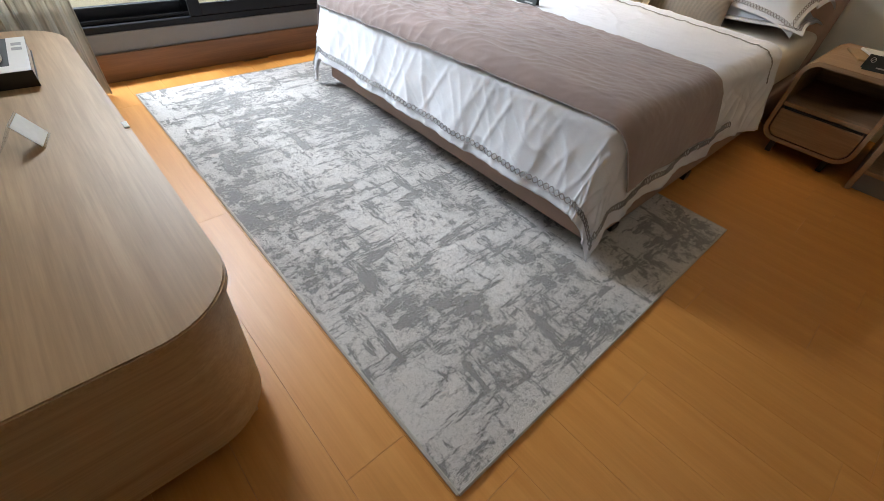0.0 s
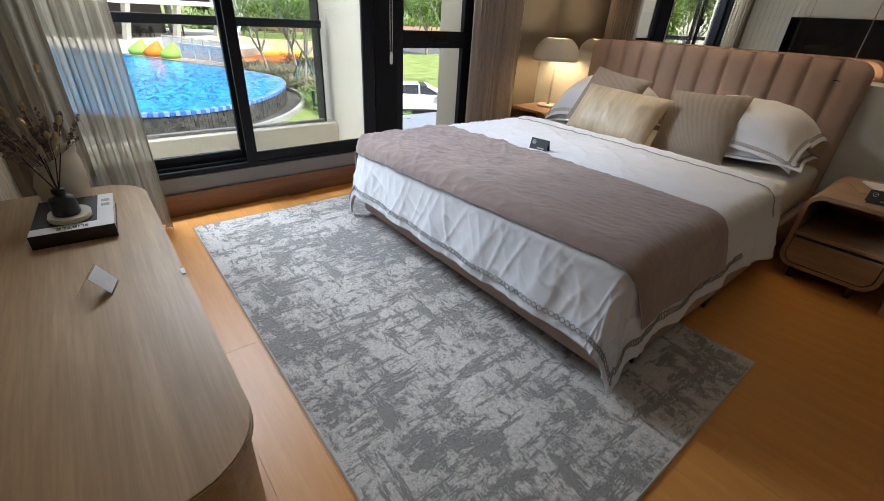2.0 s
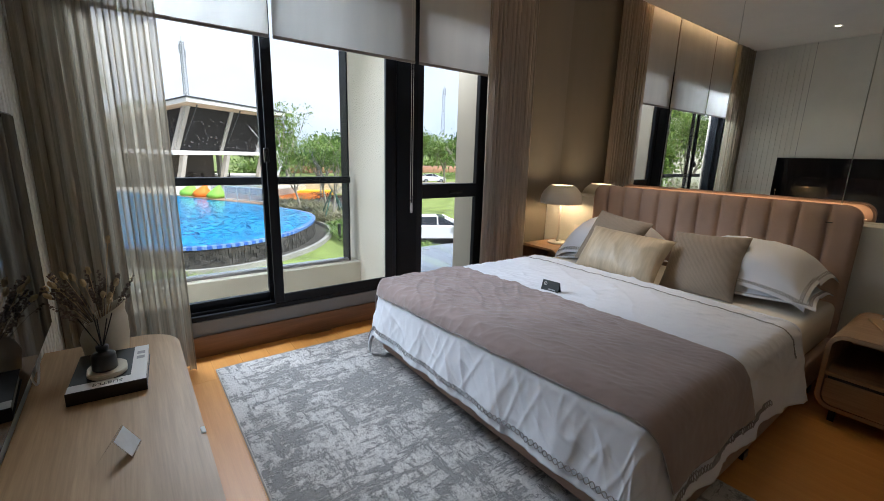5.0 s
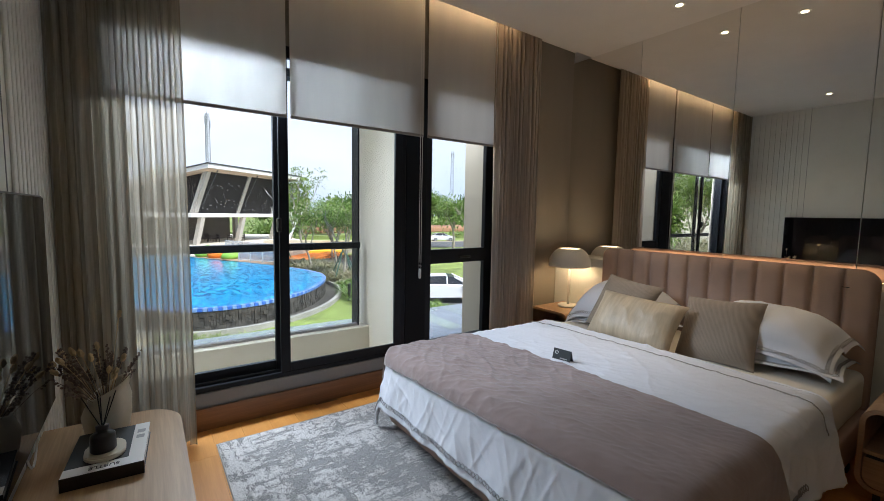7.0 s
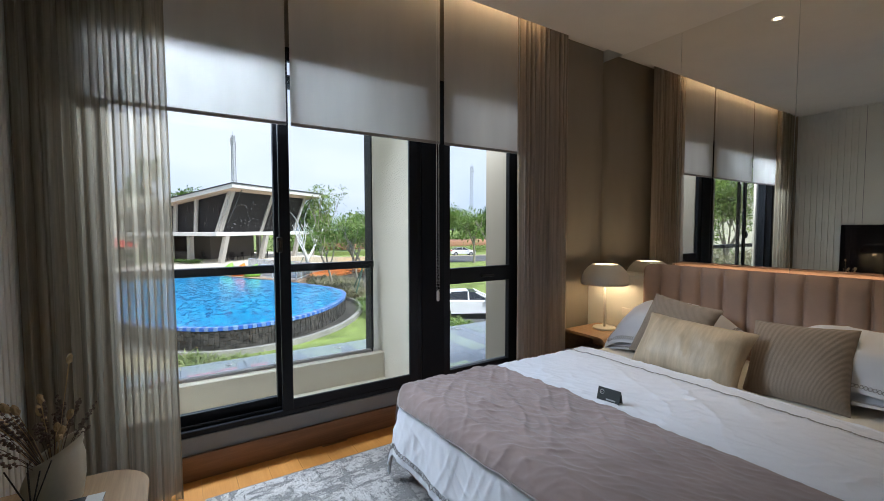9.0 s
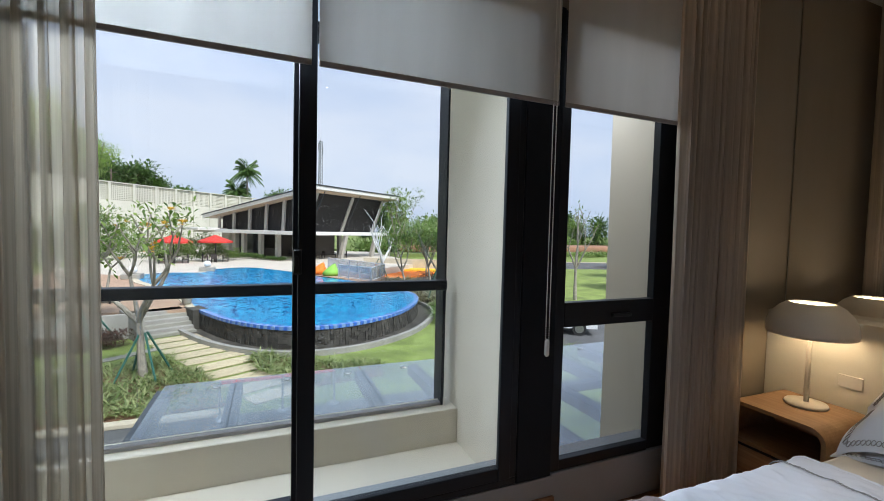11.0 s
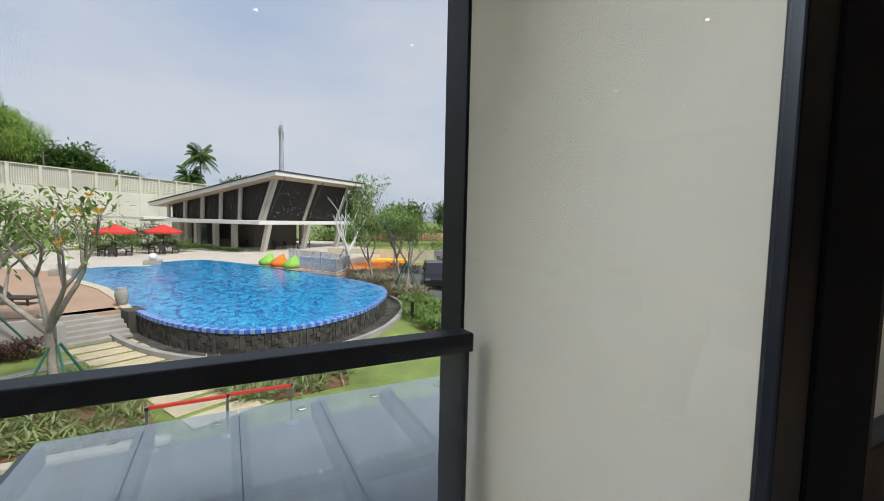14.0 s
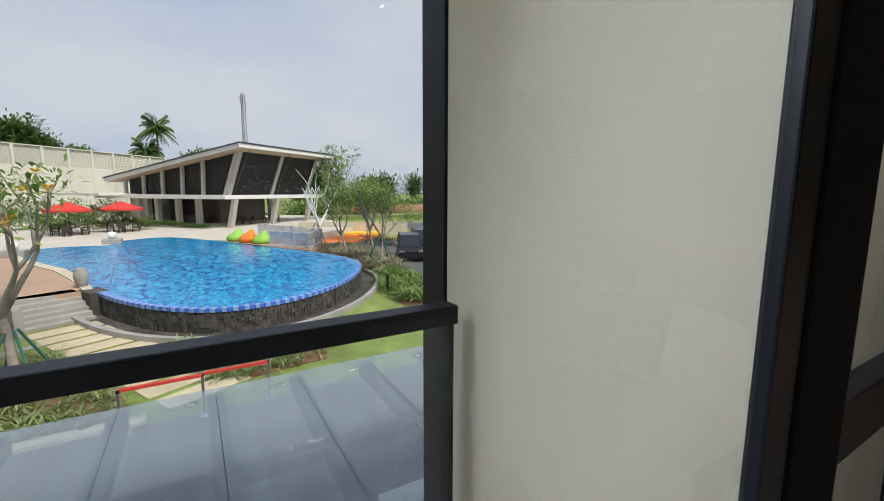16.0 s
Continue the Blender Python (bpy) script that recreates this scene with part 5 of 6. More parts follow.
part("stone_cladding", bm, STONE, pool, "dark stacked stone cladding")["kind"] = "stuff"
tm = bmesh.new()
add_box(tm, (0.0, -0.16, 0), (0.168, 0.075, 0.15), 0.008)
tile_blue = bpy.data.meshes.new("tile")
tm.to_mesh(tile_blue)
tile_pale = bpy.data.meshes.new("tile")
tm.to_mesh(tile_pale)
tm.free()
tile_blue.materials.append(BLUE_TILE)
tile_pale.materials.append(PALE_TILE)
carry = 0.0
nt_ = 0
for a, b in zip(arc, arc[1:]):
    d = b - a
    t = d.normalized()
    o = Vector((t.y, -t.x, 0))
    s = carry
    while s < d.length:
        p = a + t * s
        M = Matrix(((t.x, o.x, 0, p.x), (t.y, o.y, 0, p.y), (0, 0, 1, WZ - 0.145), (0, 0, 0, 1)))
        piece("tile", tile_blue if nt_ % 2 == 0 else tile_pale, pool, M)
        nt_ += 1
        s += 0.175
    carry = s - d.length
# outer channel rim
rim_o, rim_i = [], []
for i, p in enumerate(arc):
    t = (arc[min(i + 1, len(arc) - 1)] - arc[max(i - 1, 0)]).normalized()
    o = Vector((t.y, -t.x, 0))
    rim_o.append(p + o * 1.02)
    rim_i.append(p + o * 0.82)
bm = bmesh.new()
for i in range(len(arc) - 1):
    a, b, c, d = rim_i[i], rim_i[i + 1], rim_o[i + 1], rim_o[i]
    vs = [bm.verts.new((q.x, q.y, z)) for z in (GZ, GZ + 0.22) for q in (a, b, c, d)]
    bm.faces.new(vs[4:])
    bm.faces.new((vs[0], vs[1], vs[5], vs[4]))
    bm.faces.new((vs[3], vs[7], vs[6], vs[2]))
part("channel_rim", bm, CONCRETE, pool, "grey rim of the overflow channel")
bm = bmesh.new()
for i in range(len(arc) - 1):
    bm.faces.new([bm.verts.new((q.x, q.y, GZ + 0.03)) for q in (arc[i], arc[i + 1], rim_i[i + 1], rim_i[i])])
part("channel_bed", bm, STONE, pool, "dark wet channel floor")

solid("pool_deck", poly([(-2.3, 24.55), (-4.75, 24.0), (-8.6, 24.6), (-15, 37), (-15.5, 47), (-8, 46), (-6, 36), (-2, 27)], GZ, DZ), DECK, "terracotta tiled pool deck", "deck", "structure")
solid("pool_terrace", poly([(-16, 46), (-9.2, 40), (-4, 42), (1, 42.5), (8, 40), (18, 50), (18, 76), (-16, 84)], GZ, DZ + 0.01), TERRACE, "pale stone terrace around the pool and pavilion", "terrace", "structure")
solid("pool_deck_east", poly([(3.4, 40.0), (5.2, 36.0), (8.0, 32.0), (9.9, 35.6), (6.2, 44.0)], GZ, DZ + 0.03), DECK, "terracotta tiled deck with bean bags", "deck", "structure")
solid("pool_coping", poly([(-3.2, 27.5), (-4.5, 31.0), (-7.1, 35.7), (-8.6, 39.6), (-8.95, 39.5), (-7.5, 35.4), (-4.9, 30.7), (-3.55, 27.2), (-2.75, 24.6), (-2.4, 24.6)], DZ - 0.1, DZ + 0.05), KERB, "pale stone pool coping", "coping", "structure")

# steps, cheek wall and planter
ST = Matrix.Translation((-3.1, 22.75, GZ)) @ pose(0, 0, 0, 0, 0, 27)
stairs = thing("garden_stairs", (-3.1, 22.75, GZ), "grey stone garden steps up to the pool deck", "stairs", kind="structure")
for k in range(6):
    part("step", box((-1.05, 0.31 * k, 0), (1.05, 0.31 * 6 + 0.4, 0.15 * (k + 1) - 0.004 if k < 5 else 0.9), 0.012, turn=ST), CONCRETE if k % 2 else GREY_PAVER, stairs)
part("cheek_wall", box((-1.32, -0.5, 0), (-1.07, 2.3, 1.0), 0.012, turn=ST), CONCRETE, stairs)
part("stone_pier", box((1.07, 0.55, 0), (1.75, 1.7, 0.94), 0.02, turn=ST), STONE, stairs, "dark stone pier")


def wall_run(name, pts, z0, z1, thick, material, label):
    t = thing(name, (pts[0][0], pts[0][1], z0), label, "wall", kind="structure")
    for a, b in zip(pts, pts[1:]):
        a, b = Vector((*a, 0)), Vector((*b, 0))
        d = b - a
        M = Matrix.Translation(a) @ pose(0, 0, 0, 0, 0, math.degrees(math.atan2(d.y, d.x)))
        part("wall_panel", box((-thick / 2, -thick / 2, z0), (d.length + thick / 2 - 0.004, thick / 2, z1), 0.01, turn=M), material, t)
    return t


wall_run("planter_wall", [(-8.2, 22.0), (-4.75, 22.9)], GZ, -2.25, 0.2, CONCRETE, "low grey rendered planter wall")
wall_run("planter_wall", [(-8.2, 22.1), (-10.2, 27.5), (-12.5, 31.5)], GZ, -2.2, 0.2, CONCRETE, "low grey rendered deck wall")
solid("planter_soil", poly([(-8.1, 22.1), (-4.8, 23.0), (-4.75, 24.0), (-8.6, 24.6)], GZ, -2.45), DECK, "tiled deck edge inside the planter wall", "deck", "structure")

urn = thing("urn", (-2.9, 25.5, DZ), "pale stone urn at the pool corner", "urn")
part("jar", lathe([(0.0, 0.0), (0.15, 0.0), (0.22, 0.2), (0.27, 0.45), (0.25, 0.64), (0.18, 0.74), (0.2, 0.79), (0.165, 0.79), (0.15, 0.74), (0.0, 0.56)], (-2.9, 25.5, DZ), 28), GREY_PAVER, urn, smooth=True)
for x, y in ((-4.1, 43.2), (-8.3, 38.2)):
    gl_ = thing("globe_fountain", (x, y, DZ), "white sphere on a stone block at the pool edge", "fountain", "white globes at the pool")
    part("block", box((x - 0.6, y - 0.5, DZ), (x + 0.6, y + 0.5, DZ + 0.35), 0.02), GREY_PAVER, gl_)
    bm = bmesh.new()
    bmesh.ops.create_uvsphere(bm, u_segments=24, v_segments=16, radius=0.3, matrix=Matrix.Translation((x, y, DZ + 0.63)))
    part("globe", bm, PAPER, gl_, smooth=True)


# ---- trees ----
def tree(name, base, h, spread, r, material, bark, label, seed, n=1600, leaf=0.16, forks=5, levels=3, bare=0.0, lean=(0, 0), first=0.3, blossom=0, droop=0.15, clump=0.5, category="tree", group=""):
    rng = random.Random(seed)
    base = Vector(base)
    t = thing(name, base, label, category, group)
    wood_bm = bmesh.new()
    tips = []

    def grow(p, d, l, rad, lev):
        pts = [p]
        q, dd = p.copy(), d.copy()
        for k in range(4):
            dd = (dd + Vector((rng.uniform(-1, 1), rng.uniform(-1, 1), rng.uniform(-0.3, 0.5))) * 0.16).normalized()
            q = q + dd * (l / 4)
            pts.append(q.copy())
        add_tube(wood_bm, pts, rad, rad * 0.6, 7 if lev == 0 else 5, False)
        if lev >= levels:
            tips.append((q, dd))
            tips.append((pts[2], dd))
            return
        m = forks if lev == 0 else rng.choice((2, 3))
        a0 = rng.uniform(0, 6.28)
        for k in range(m):
            a = a0 + k * 6.28 / m + rng.uniform(-0.5, 0.5)
            tilt = rng.uniform(0.45, 1.0) * spread
            nd = (dd * 0.55 + Vector((math.cos(a) * tilt, math.sin(a) * tilt, rng.uniform(0.45, 0.9)))).normalized()
            grow(q, nd, l * rng.uniform(0.55, 0.85) * (1.15 if lev == 0 else 1), rad * 0.58, lev + 1)
    d0 = Vector((lean[0], lean[1], 1)).normalized()
    grow(base - Vector((0, 0, 0.05)), d0, h * first, r, 0)
    top = max(q.z for q, _ in tips) - base.z
    s = h / top
    for v in wood_bm.verts:
        v.co.z = base.z + (v.co.z - base.z) * s
    part("trunk", wood_bm, bark, t, smooth=True)
    items = []
    for q, d in tips:
        if rng.random() < bare:
            continue
        c = Vector((q.x, q.y, base.z + (q.z - base.z) * s))
        for _ in range(max(4, n // max(1, len(tips)))):
            o = Vector((rng.gauss(0, 1), rng.gauss(0, 1), rng.gauss(0, 0.75))) * clump
            dr = (o + Vector((0, 0, 0.25)) * clump + Vector((rng.uniform(-1, 1), rng.uniform(-1, 1), rng.uniform(-0.6, 0.6))) * clump).normalized()
            l = leaf * rng.uniform(0.7, 1.4)
            items.append((c + o * 0.8, dr, l, l * 0.2, droop))
    if items:
        leaves_mesh(items, material, "crown", t)
    if blossom:
        it = []
        for k in range(blossom):
            q, d = rng.choice(tips)
            c = Vector((q.x, q.y, base.z + (q.z - base.z) * s))
            for _ in range(14):
                dr = Vector((rng.uniform(-1, 1), rng.uniform(-1, 1), rng.uniform(-0.2, 1)))
                it.append((c + dr * 0.05, dr, 0.15, 0.045, 0.1))
        leaves_mesh(it, LEAF_YELLOW, "blossom", t)
    return t


def stakes(x, y, z, h, spread, n=3):
    st = thing("tree_stakes", (x, y, z), "green painted tree support stakes", "stake", "tree supports")
    for k in range(n):
        a = 0.6 + k * 6.283 / n
        part("stake", tube([(x + math.cos(a) * spread, y + math.sin(a) * spread, z), (x + math.cos(a) * 0.1, y + math.sin(a) * 0.1, z + h)], 0.035, n=6), STAKE, st)


tree("frangipani_tree", (-2.75, 17.0, GZ), 5.5, 1.3, 0.14, LEAF, BARK, "young frangipani tree with pale branches and thin foliage", 21, 800, 0.22, 4, 3, 0.35, first=0.27, blossom=8, clump=0.28)
stakes(-2.75, 17.0, GZ, 1.5, 0.85, 4)
tree("frangipani_tree", (-6.0, 22.0, GZ), 5.4, 1.3, 0.22, LEAF, BARK, "leafy frangipani tree with several pale trunks", 33, 4400, 0.17, 5, 3, 0.15, lean=(-0.1, 0.0), first=0.24, blossom=8, clump=0.27)
stakes(-6.0, 21.9, GZ, 1.9, 1.3, 4)
tree("frangipani_tree", (-9.8, 23.5, GZ), 5.0, 1.25, 0.12, LEAF, BARK, "frangipani tree beside the perimeter wall", 35, 1700, 0.22, 4, 3, 0.25, first=0.26, blossom=4, clump=0.3)
tree("frangipani_tree", (-13.5, 27.0, GZ), 5.2, 1.2, 0.13, LEAF, BARK, "frangipani tree beside the perimeter wall", 36, 2200, 0.24, 4, 3, 0.15, first=0.28, clump=0.34)
for i, (x, y, h) in enumerate(((-16.5, 31, 6.6), (-17.5, 37, 7.0), (-18.5, 43.5, 6.6))):
    tree("frangipani_tree", (x, y, GZ), h, 1.15, 0.14, LEAF, BARK, "tall frangipani tree before the perimeter wall", 250 + i, 2400, 0.28, 5, 3, 0.2, first=0.28, blossom=6, clump=0.36, group="frangipani along the wall")
tree("garden_tree", (11.4, 27.8, GZ), 5.7, 1.0, 0.12, LEAF_LIGHT, BARK, "light green garden tree on pale trunks by the parking", 41, 3200, 0.2, 5, 3, 0.15, first=0.28, clump=0.42)
stakes(11.4, 27.8, GZ, 2.2, 1.2, 4)
tree("garden_tree", (13.2, 33.5, GZ), 5.3, 1.05, 0.11, LEAF_LIGHT, BARK, "light green garden tree by the parking", 43, 2600, 0.22, 5, 3, 0.15, first=0.3, clump=0.45)
tree("garden_tree", (10.8, 33.0, GZ), 5.2, 0.7, 0.12, LEAF_LIGHT, BARK, "slim light green garden tree", 47, 1800, 0.24, 4, 3, 0.1, first=0.35, clump=0.5)
tree("bare_tree", (9.8, 37.2, GZ), 6.6, 0.7, 0.15, LEAF, PAPER, "bare white-branched tree beside the play area", 51, 60, 0.2, 5, 3, 0.97, first=0.35)
stakes(9.8, 37.2, GZ, 2.4, 1.3, 3)
tree("garden_tree", (15.5, 41.0, GZ), 5.6, 0.8, 0.13, LEAF, BARK, "slender garden tree by the road", 53, 2200, 0.3, 4, 3, 0.2, first=0.35, clump=0.6)
for i, (x, y, h) in enumerate(((17.5, 62, 10.5), (19.0, 63, 9.2), (21, 70, 11))):
    tree("slender_tree", (x, y, GZ), h, 0.5, 0.13, LEAF, BARK, "tall slender roadside tree with a small tufted crown", 60 + i, 500, 0.5, 3, 2, 0.1, first=0.62, clump=0.6, group="roadside trees")
tree("garden_tree", (22, 26.5, GZ), 7.2, 0.7, 0.14, LEAF, BARK, "thin pale-branched tree beside the parking", 71, 500, 0.25, 4, 3, 0.6, first=0.3, clump=0.4)
rngt = random.Random(77)
for i in range(16):
    x, y = rngt.uniform(26, 105), rngt.uniform(95, 130)
    tree("field_tree", (x, y, GZ), rngt.uniform(6, 10), 0.9, 0.25, LEAF_DARK if i % 3 else LEAF_LIGHT, BROWN_BARK, "distant bushy green tree at the field edge", 80 + i, 1500, 1.0, 5, 2, 0, first=0.22, clump=1.9, group="trees beyond the field")
for i, (x, y, h) in enumerate(((36, 48, 6.4), (52, 84, 9.0), (62, 86, 8), (30, 76, 5.0))):
    tree("field_tree", (x, y, GZ), h, 0.8, 0.2, LEAF_LIGHT, BARK, "light green tree beside the road", 120 + i, 1500, 0.5, 5, 2, 0.1, first=0.35, clump=1.0)
for i, (x, y, h) in enumerate(((-21, 14.8, 6.0), (-24, 16.8, 7.5), (-27.5, 16.2, 8.0), (-28, 19.5, 7.5))):
    tree("garden_tree", (x, y, GZ), h, 1.0, 0.14, LEAF, BARK, "leafy green garden tree beside the driveway", 230 + i, 4500, 0.3, 6, 3, 0, first=0.22, clump=0.6, group="trees beside the driveway")
# woods seen only in the mirror and behind the perimeter wall
for i, (x, y, h) in enumerate(((-33.5, 61, 21), (-30.5, 65.5, 22.5), (-28.5, 69, 20.5), (-25.8, 71.5, 19.5), (-23.6, 74, 17.5), (-36, 57, 20.5))):
    tree("bamboo_clump", (x, y, GZ), h, 0.62, 0.45, LEAF_BAMBOO, BROWN_BARK, "tall feathery bamboo clump behind the wall", 190 + i, 46000, 0.27, 10, 3, 0.3, first=0.22, droop=0.75, clump=0.8, group="bamboo behind the wall")
for i in range(10):
    x, y = -34 - 5.0 * i + rngt.uniform(-2, 2), 50 - 4.2 * i + rngt.uniform(-2, 2)
    tree("bamboo_clump", (x, y, GZ), rngt.uniform(15, 21) - 0.3 * i, 0.75, 0.35, LEAF_BAMBOO, BROWN_BARK, "tall feathery bamboo clump behind the wall", 140 + i, 6500, 0.7, 7, 3, 0, first=0.24, droop=0.55, clump=1.15, group="bamboo behind the wall")
for i, (x, y, h) in enumerate(((-34, 78, 8), (-29.5, 85, 8.5), (-24, 93, 11.2), (-20.5, 95, 11.0), (-16, 101, 7.2), (2, 110, 8.3))):
    tree("wood_tree", (x, y, GZ), h + 4.2, 0.9, 0.35, LEAF_WOOD, BROWN_BARK, "round dark green tree behind the wall", 170 + i, 9000, 0.7, 7, 3, 0, first=0.25, clump=1.0, group="trees behind the wall")


def palm(base, h, seed):
    rng = random.Random(seed)
    t = thing("palm_tree", base, "distant coconut palm with drooping fronds", "palm tree")
    b = Vector(base)
    part("trunk", tube([b, b + Vector((0.2, 0, h * 0.5)), b + Vector((0, 0, h))], 0.22, 0.14, 7), BROWN_BARK, t, smooth=True)
    items = []
    for k in range(56):
        a = k * 2.4 + rng.uniform(-0.2, 0.2)
        el = rng.uniform(-0.4, 1.75)
        for s in range(34):
            u = s / 34
            p = b + Vector((0, 0, h)) + Vector((math.cos(a), math.sin(a), 0)) * (u * 3.3 * (1 - 0.22 * el)) + Vector((0, 0, el * 2.8 * u - 2.2 * u * u))
            for sd in (-1, 1):
                d = Vector((-math.sin(a) * sd + 0.5 * math.cos(a), math.cos(a) * sd + 0.5 * math.sin(a), -0.5))
                items.append((p, d, 0.85 * (1 - 0.5 * u), 0.05, 0.6))
    leaves_mesh(items, LEAF_WOOD, "crown", t)


palm((-3.6, 103, GZ), 16.8, 3)
palm((-5.6, 104, GZ), 12.5, 4)


# hedges and shrubs: soft masses of leaves
def hedge(name, pts, n, hgt, width, leaf, material, label, seed, z=GZ):
    rng = random.Random(seed)
    items = []
    for _ in range(n):
        k = rng.randrange(len(pts) - 1)
        a, b = Vector((*pts[k], 0)), Vector((*pts[k + 1], 0))
        p = a.lerp(b, rng.random())
        bumpy = 0.75 + 0.35 * math.sin(p.x * 1.7 + p.y * 1.3) * math.sin(p.y * 0.9 + 2)
        p += Vector((rng.gauss(0, 0.4) * width, rng.gauss(0, 0.4) * width, z + hgt * bumpy * abs(rng.random()) ** 0.6))
        d = Vector((rng.uniform(-1, 1), rng.uniform(-1, 1), rng.uniform(0, 1.2)))
        items.append((p, d, leaf * rng.uniform(0.7, 1.4), leaf * 0.22, 0.3))
    return tagged(leaves_mesh(items, material, name), label, "hedge", kind="stuff")


hedge("red_hedge", [(-7.2, 21.2), (-4.6, 21.6)], 3600, 0.65, 0.7, 0.14, LEAF_RED, "low dark red clipped hedge before the planter", 1)
hedge("wall_shrubs", [(-17, 27), (-16, 36), (-17, 48), (-15, 60), (-10, 66), (-5, 72)], 9500, 2.9, 1.4, 0.42, LEAF_LIGHT, "green shrubs along the perimeter wall", 2, DZ)
hedge("wall_shrubs", [(-11.5, 24.5), (-15.5, 32)], 2600, 2.4, 1.0, 0.5, LEAF_DARK, "large-leaved shrubs beside the deck", 3, GZ)
hedge("pavilion_hedge", [(2.6, 54.4), (-4, 62)], 2600, 0.6, 0.6, 0.25, LEAF_DARK, "low green hedge along the pavilion", 4, DZ)
hedge("field_scrub", [(16, 80), (60, 100), (120, 104)], 9000, 3.2, 4.5, 1.1, LEAF_LIGHT, "green scrub across the field", 5)
hedge("field_scrub", [(30, 64), (70, 74), (110, 76)], 3500, 1.3, 2.0, 0.6, LEAF_LIGHT, "roadside green scrub", 6)
hedge("brown_hedge", [(14.6, 40.2), (17, 38)], 1300, 1.1, 0.8, 0.2, LEAF_RED, "brownish hedge by the play area", 7)
hedge("pale_shrubs", [(-20, 14.4), (-30, 15.5), (-40, 24)], 5200, 3.0, 3.0, 0.6, LEAF_REED, "pale flowering shrubs at the garden side", 8)
hedge("bamboo_understorey", [(-39, 57), (-31, 66.5), (-23, 75)], 16000, 13.5, 2.2, 0.42, LEAF_BAMBOO, "dense green undergrowth among the bamboo behind the wall", 13)
hedge("terrace_shrubs", [(-11, 55), (-7, 55.2), (-2.5, 56.5)], 3600, 2.0, 0.8, 0.3, LEAF_LIGHT, "green shrubs around the parasols", 9, DZ)
hedge("far_shrubs", [(22, 18), (30, 26), (44, 38)], 4200, 1.5, 1.2, 0.35, LEAF_LIGHT, "clipped green shrubs beyond the parking", 10)
hedge("flowering_shrubs", [(23, 20.5), (28, 25.5)], 1400, 1.0, 0.7, 0.22, LEAF_FLOWER, "low red flowering shrubs beyond the parking", 11)
hedge("planter_flowers", [(-8.9, 20.9), (-8.3, 21.4)], 260, 0.55, 0.35, 0.14, LEAF_FLOWER, "red flowering plant beside the planter wall", 12)
for i, (x, y, h) in enumerate(((31, 29, 5.5), (40, 37, 7.0), (50, 45, 8.5))):
    tree("garden_tree", (x, y, GZ), h, 0.9, 0.16, LEAF, BARK, "leafy tree beyond the parking", 270 + i, 2200, 0.4, 5, 3, 0.05, first=0.28, clump=0.55, group="trees beyond the parking")
banana = thing("banana_plant", (-7.4, 23.3, -2.45), "young banana plant with broad upright leaves in the planter", "plant")
it = []
for k in range(9):
    a = k * 2.4
    it.append((Vector((-7.4, 23.3, -2.45)), Vector((math.cos(a) * 0.5, math.sin(a) * 0.5, 1.1)), 1.25 if k % 2 else 0.9, 0.15, 0.15))
leaves_mesh(it, LEAF_LIGHT, "leaf_cluster", banana)

# ---- perimeter wall with pierced blocks ----
pl = thing("utility_pole", (-23.5, 88, GZ), "thin dark utility pole behind the perimeter wall", "pole")
part("pole", tube([(-23.5, 88, GZ), (-23.5, 88, 10.7)], 0.16, 0.11, 8), BROWN_BARK, pl)
part("crossarm", box((-24.1, 87.95, 10.1), (-22.9, 88.05, 10.22)), BROWN_BARK, pl)
WA, WB = Vector((-70, 8, 0)), Vector((-1.5, 94, 0))
wd = WB - WA
WM = Matrix.Translation(WA) @ pose(0, 0, 0, 0, 0, math.degrees(math.atan2(wd.y, wd.x)))
pw_ = thing("perimeter_wall", tuple(WA), "tall white perimeter wall with a pierced block crest", "wall", kind="structure")
WT = 7.3
part("wall_body", box((0, 0, GZ), (wd.length, 0.4, WT - 2.6), turn=WM), WHITE_WALL, pw_)
part("cap", box((0, -0.1, WT - 0.12), (wd.length, 0.5, WT), turn=WM), WHITE_WALL, pw_)
bm = bmesh.new()
nb_ = int(wd.length / 3.4)
for k in range(nb_ + 1):
    add_box(bm, (k * 3.4 - 0.18, -0.08, GZ), (k * 3.4 + 0.18, 0.48, WT - 0.12), turn=WM)
part("piers", bm, WHITE_WALL, pw_)["kind"] = "stuff"
bm = bmesh.new()
for k in range(nb_):
    x = k * 3.4 + 0.18
    for i in range(13):
        add_box(bm, (x + i * 0.253, 0.1, WT - 2.6), (x + i * 0.253 + 0.1, 0.3, WT - 0.12), turn=WM)
    for j in range(10):
        add_box(bm, (x, 0.12, WT - 2.6 + j * 0.25), (x + 3.04, 0.28, WT - 2.6 + j * 0.25 + 0.1), turn=WM)
part("pierced_blocks", bm, WHITE_WALL, pw_, "white pierced block screen")["kind"] = "stuff"

# ---- pavilion ----
PC = Vector((4.8, 54.5, 0))
PA = math.degrees(math.atan2(0.62, 0.78))
PM = Matrix(((0.78, -0.62, 0, PC.x), (0.62, 0.78, 0, PC.y), (0, 0, 1, 0), (0, 0, 0, 1)))
pav = thing("pavilion", (PC.x, PC.y, DZ), "two storey poolside pavilion with a sloping white roof and dark louvres", "pavilion")
SL0, SL1 = 0.72, 1.16


def roof_z(l):
    return 6.35 - (l + 3.4) * 0.155


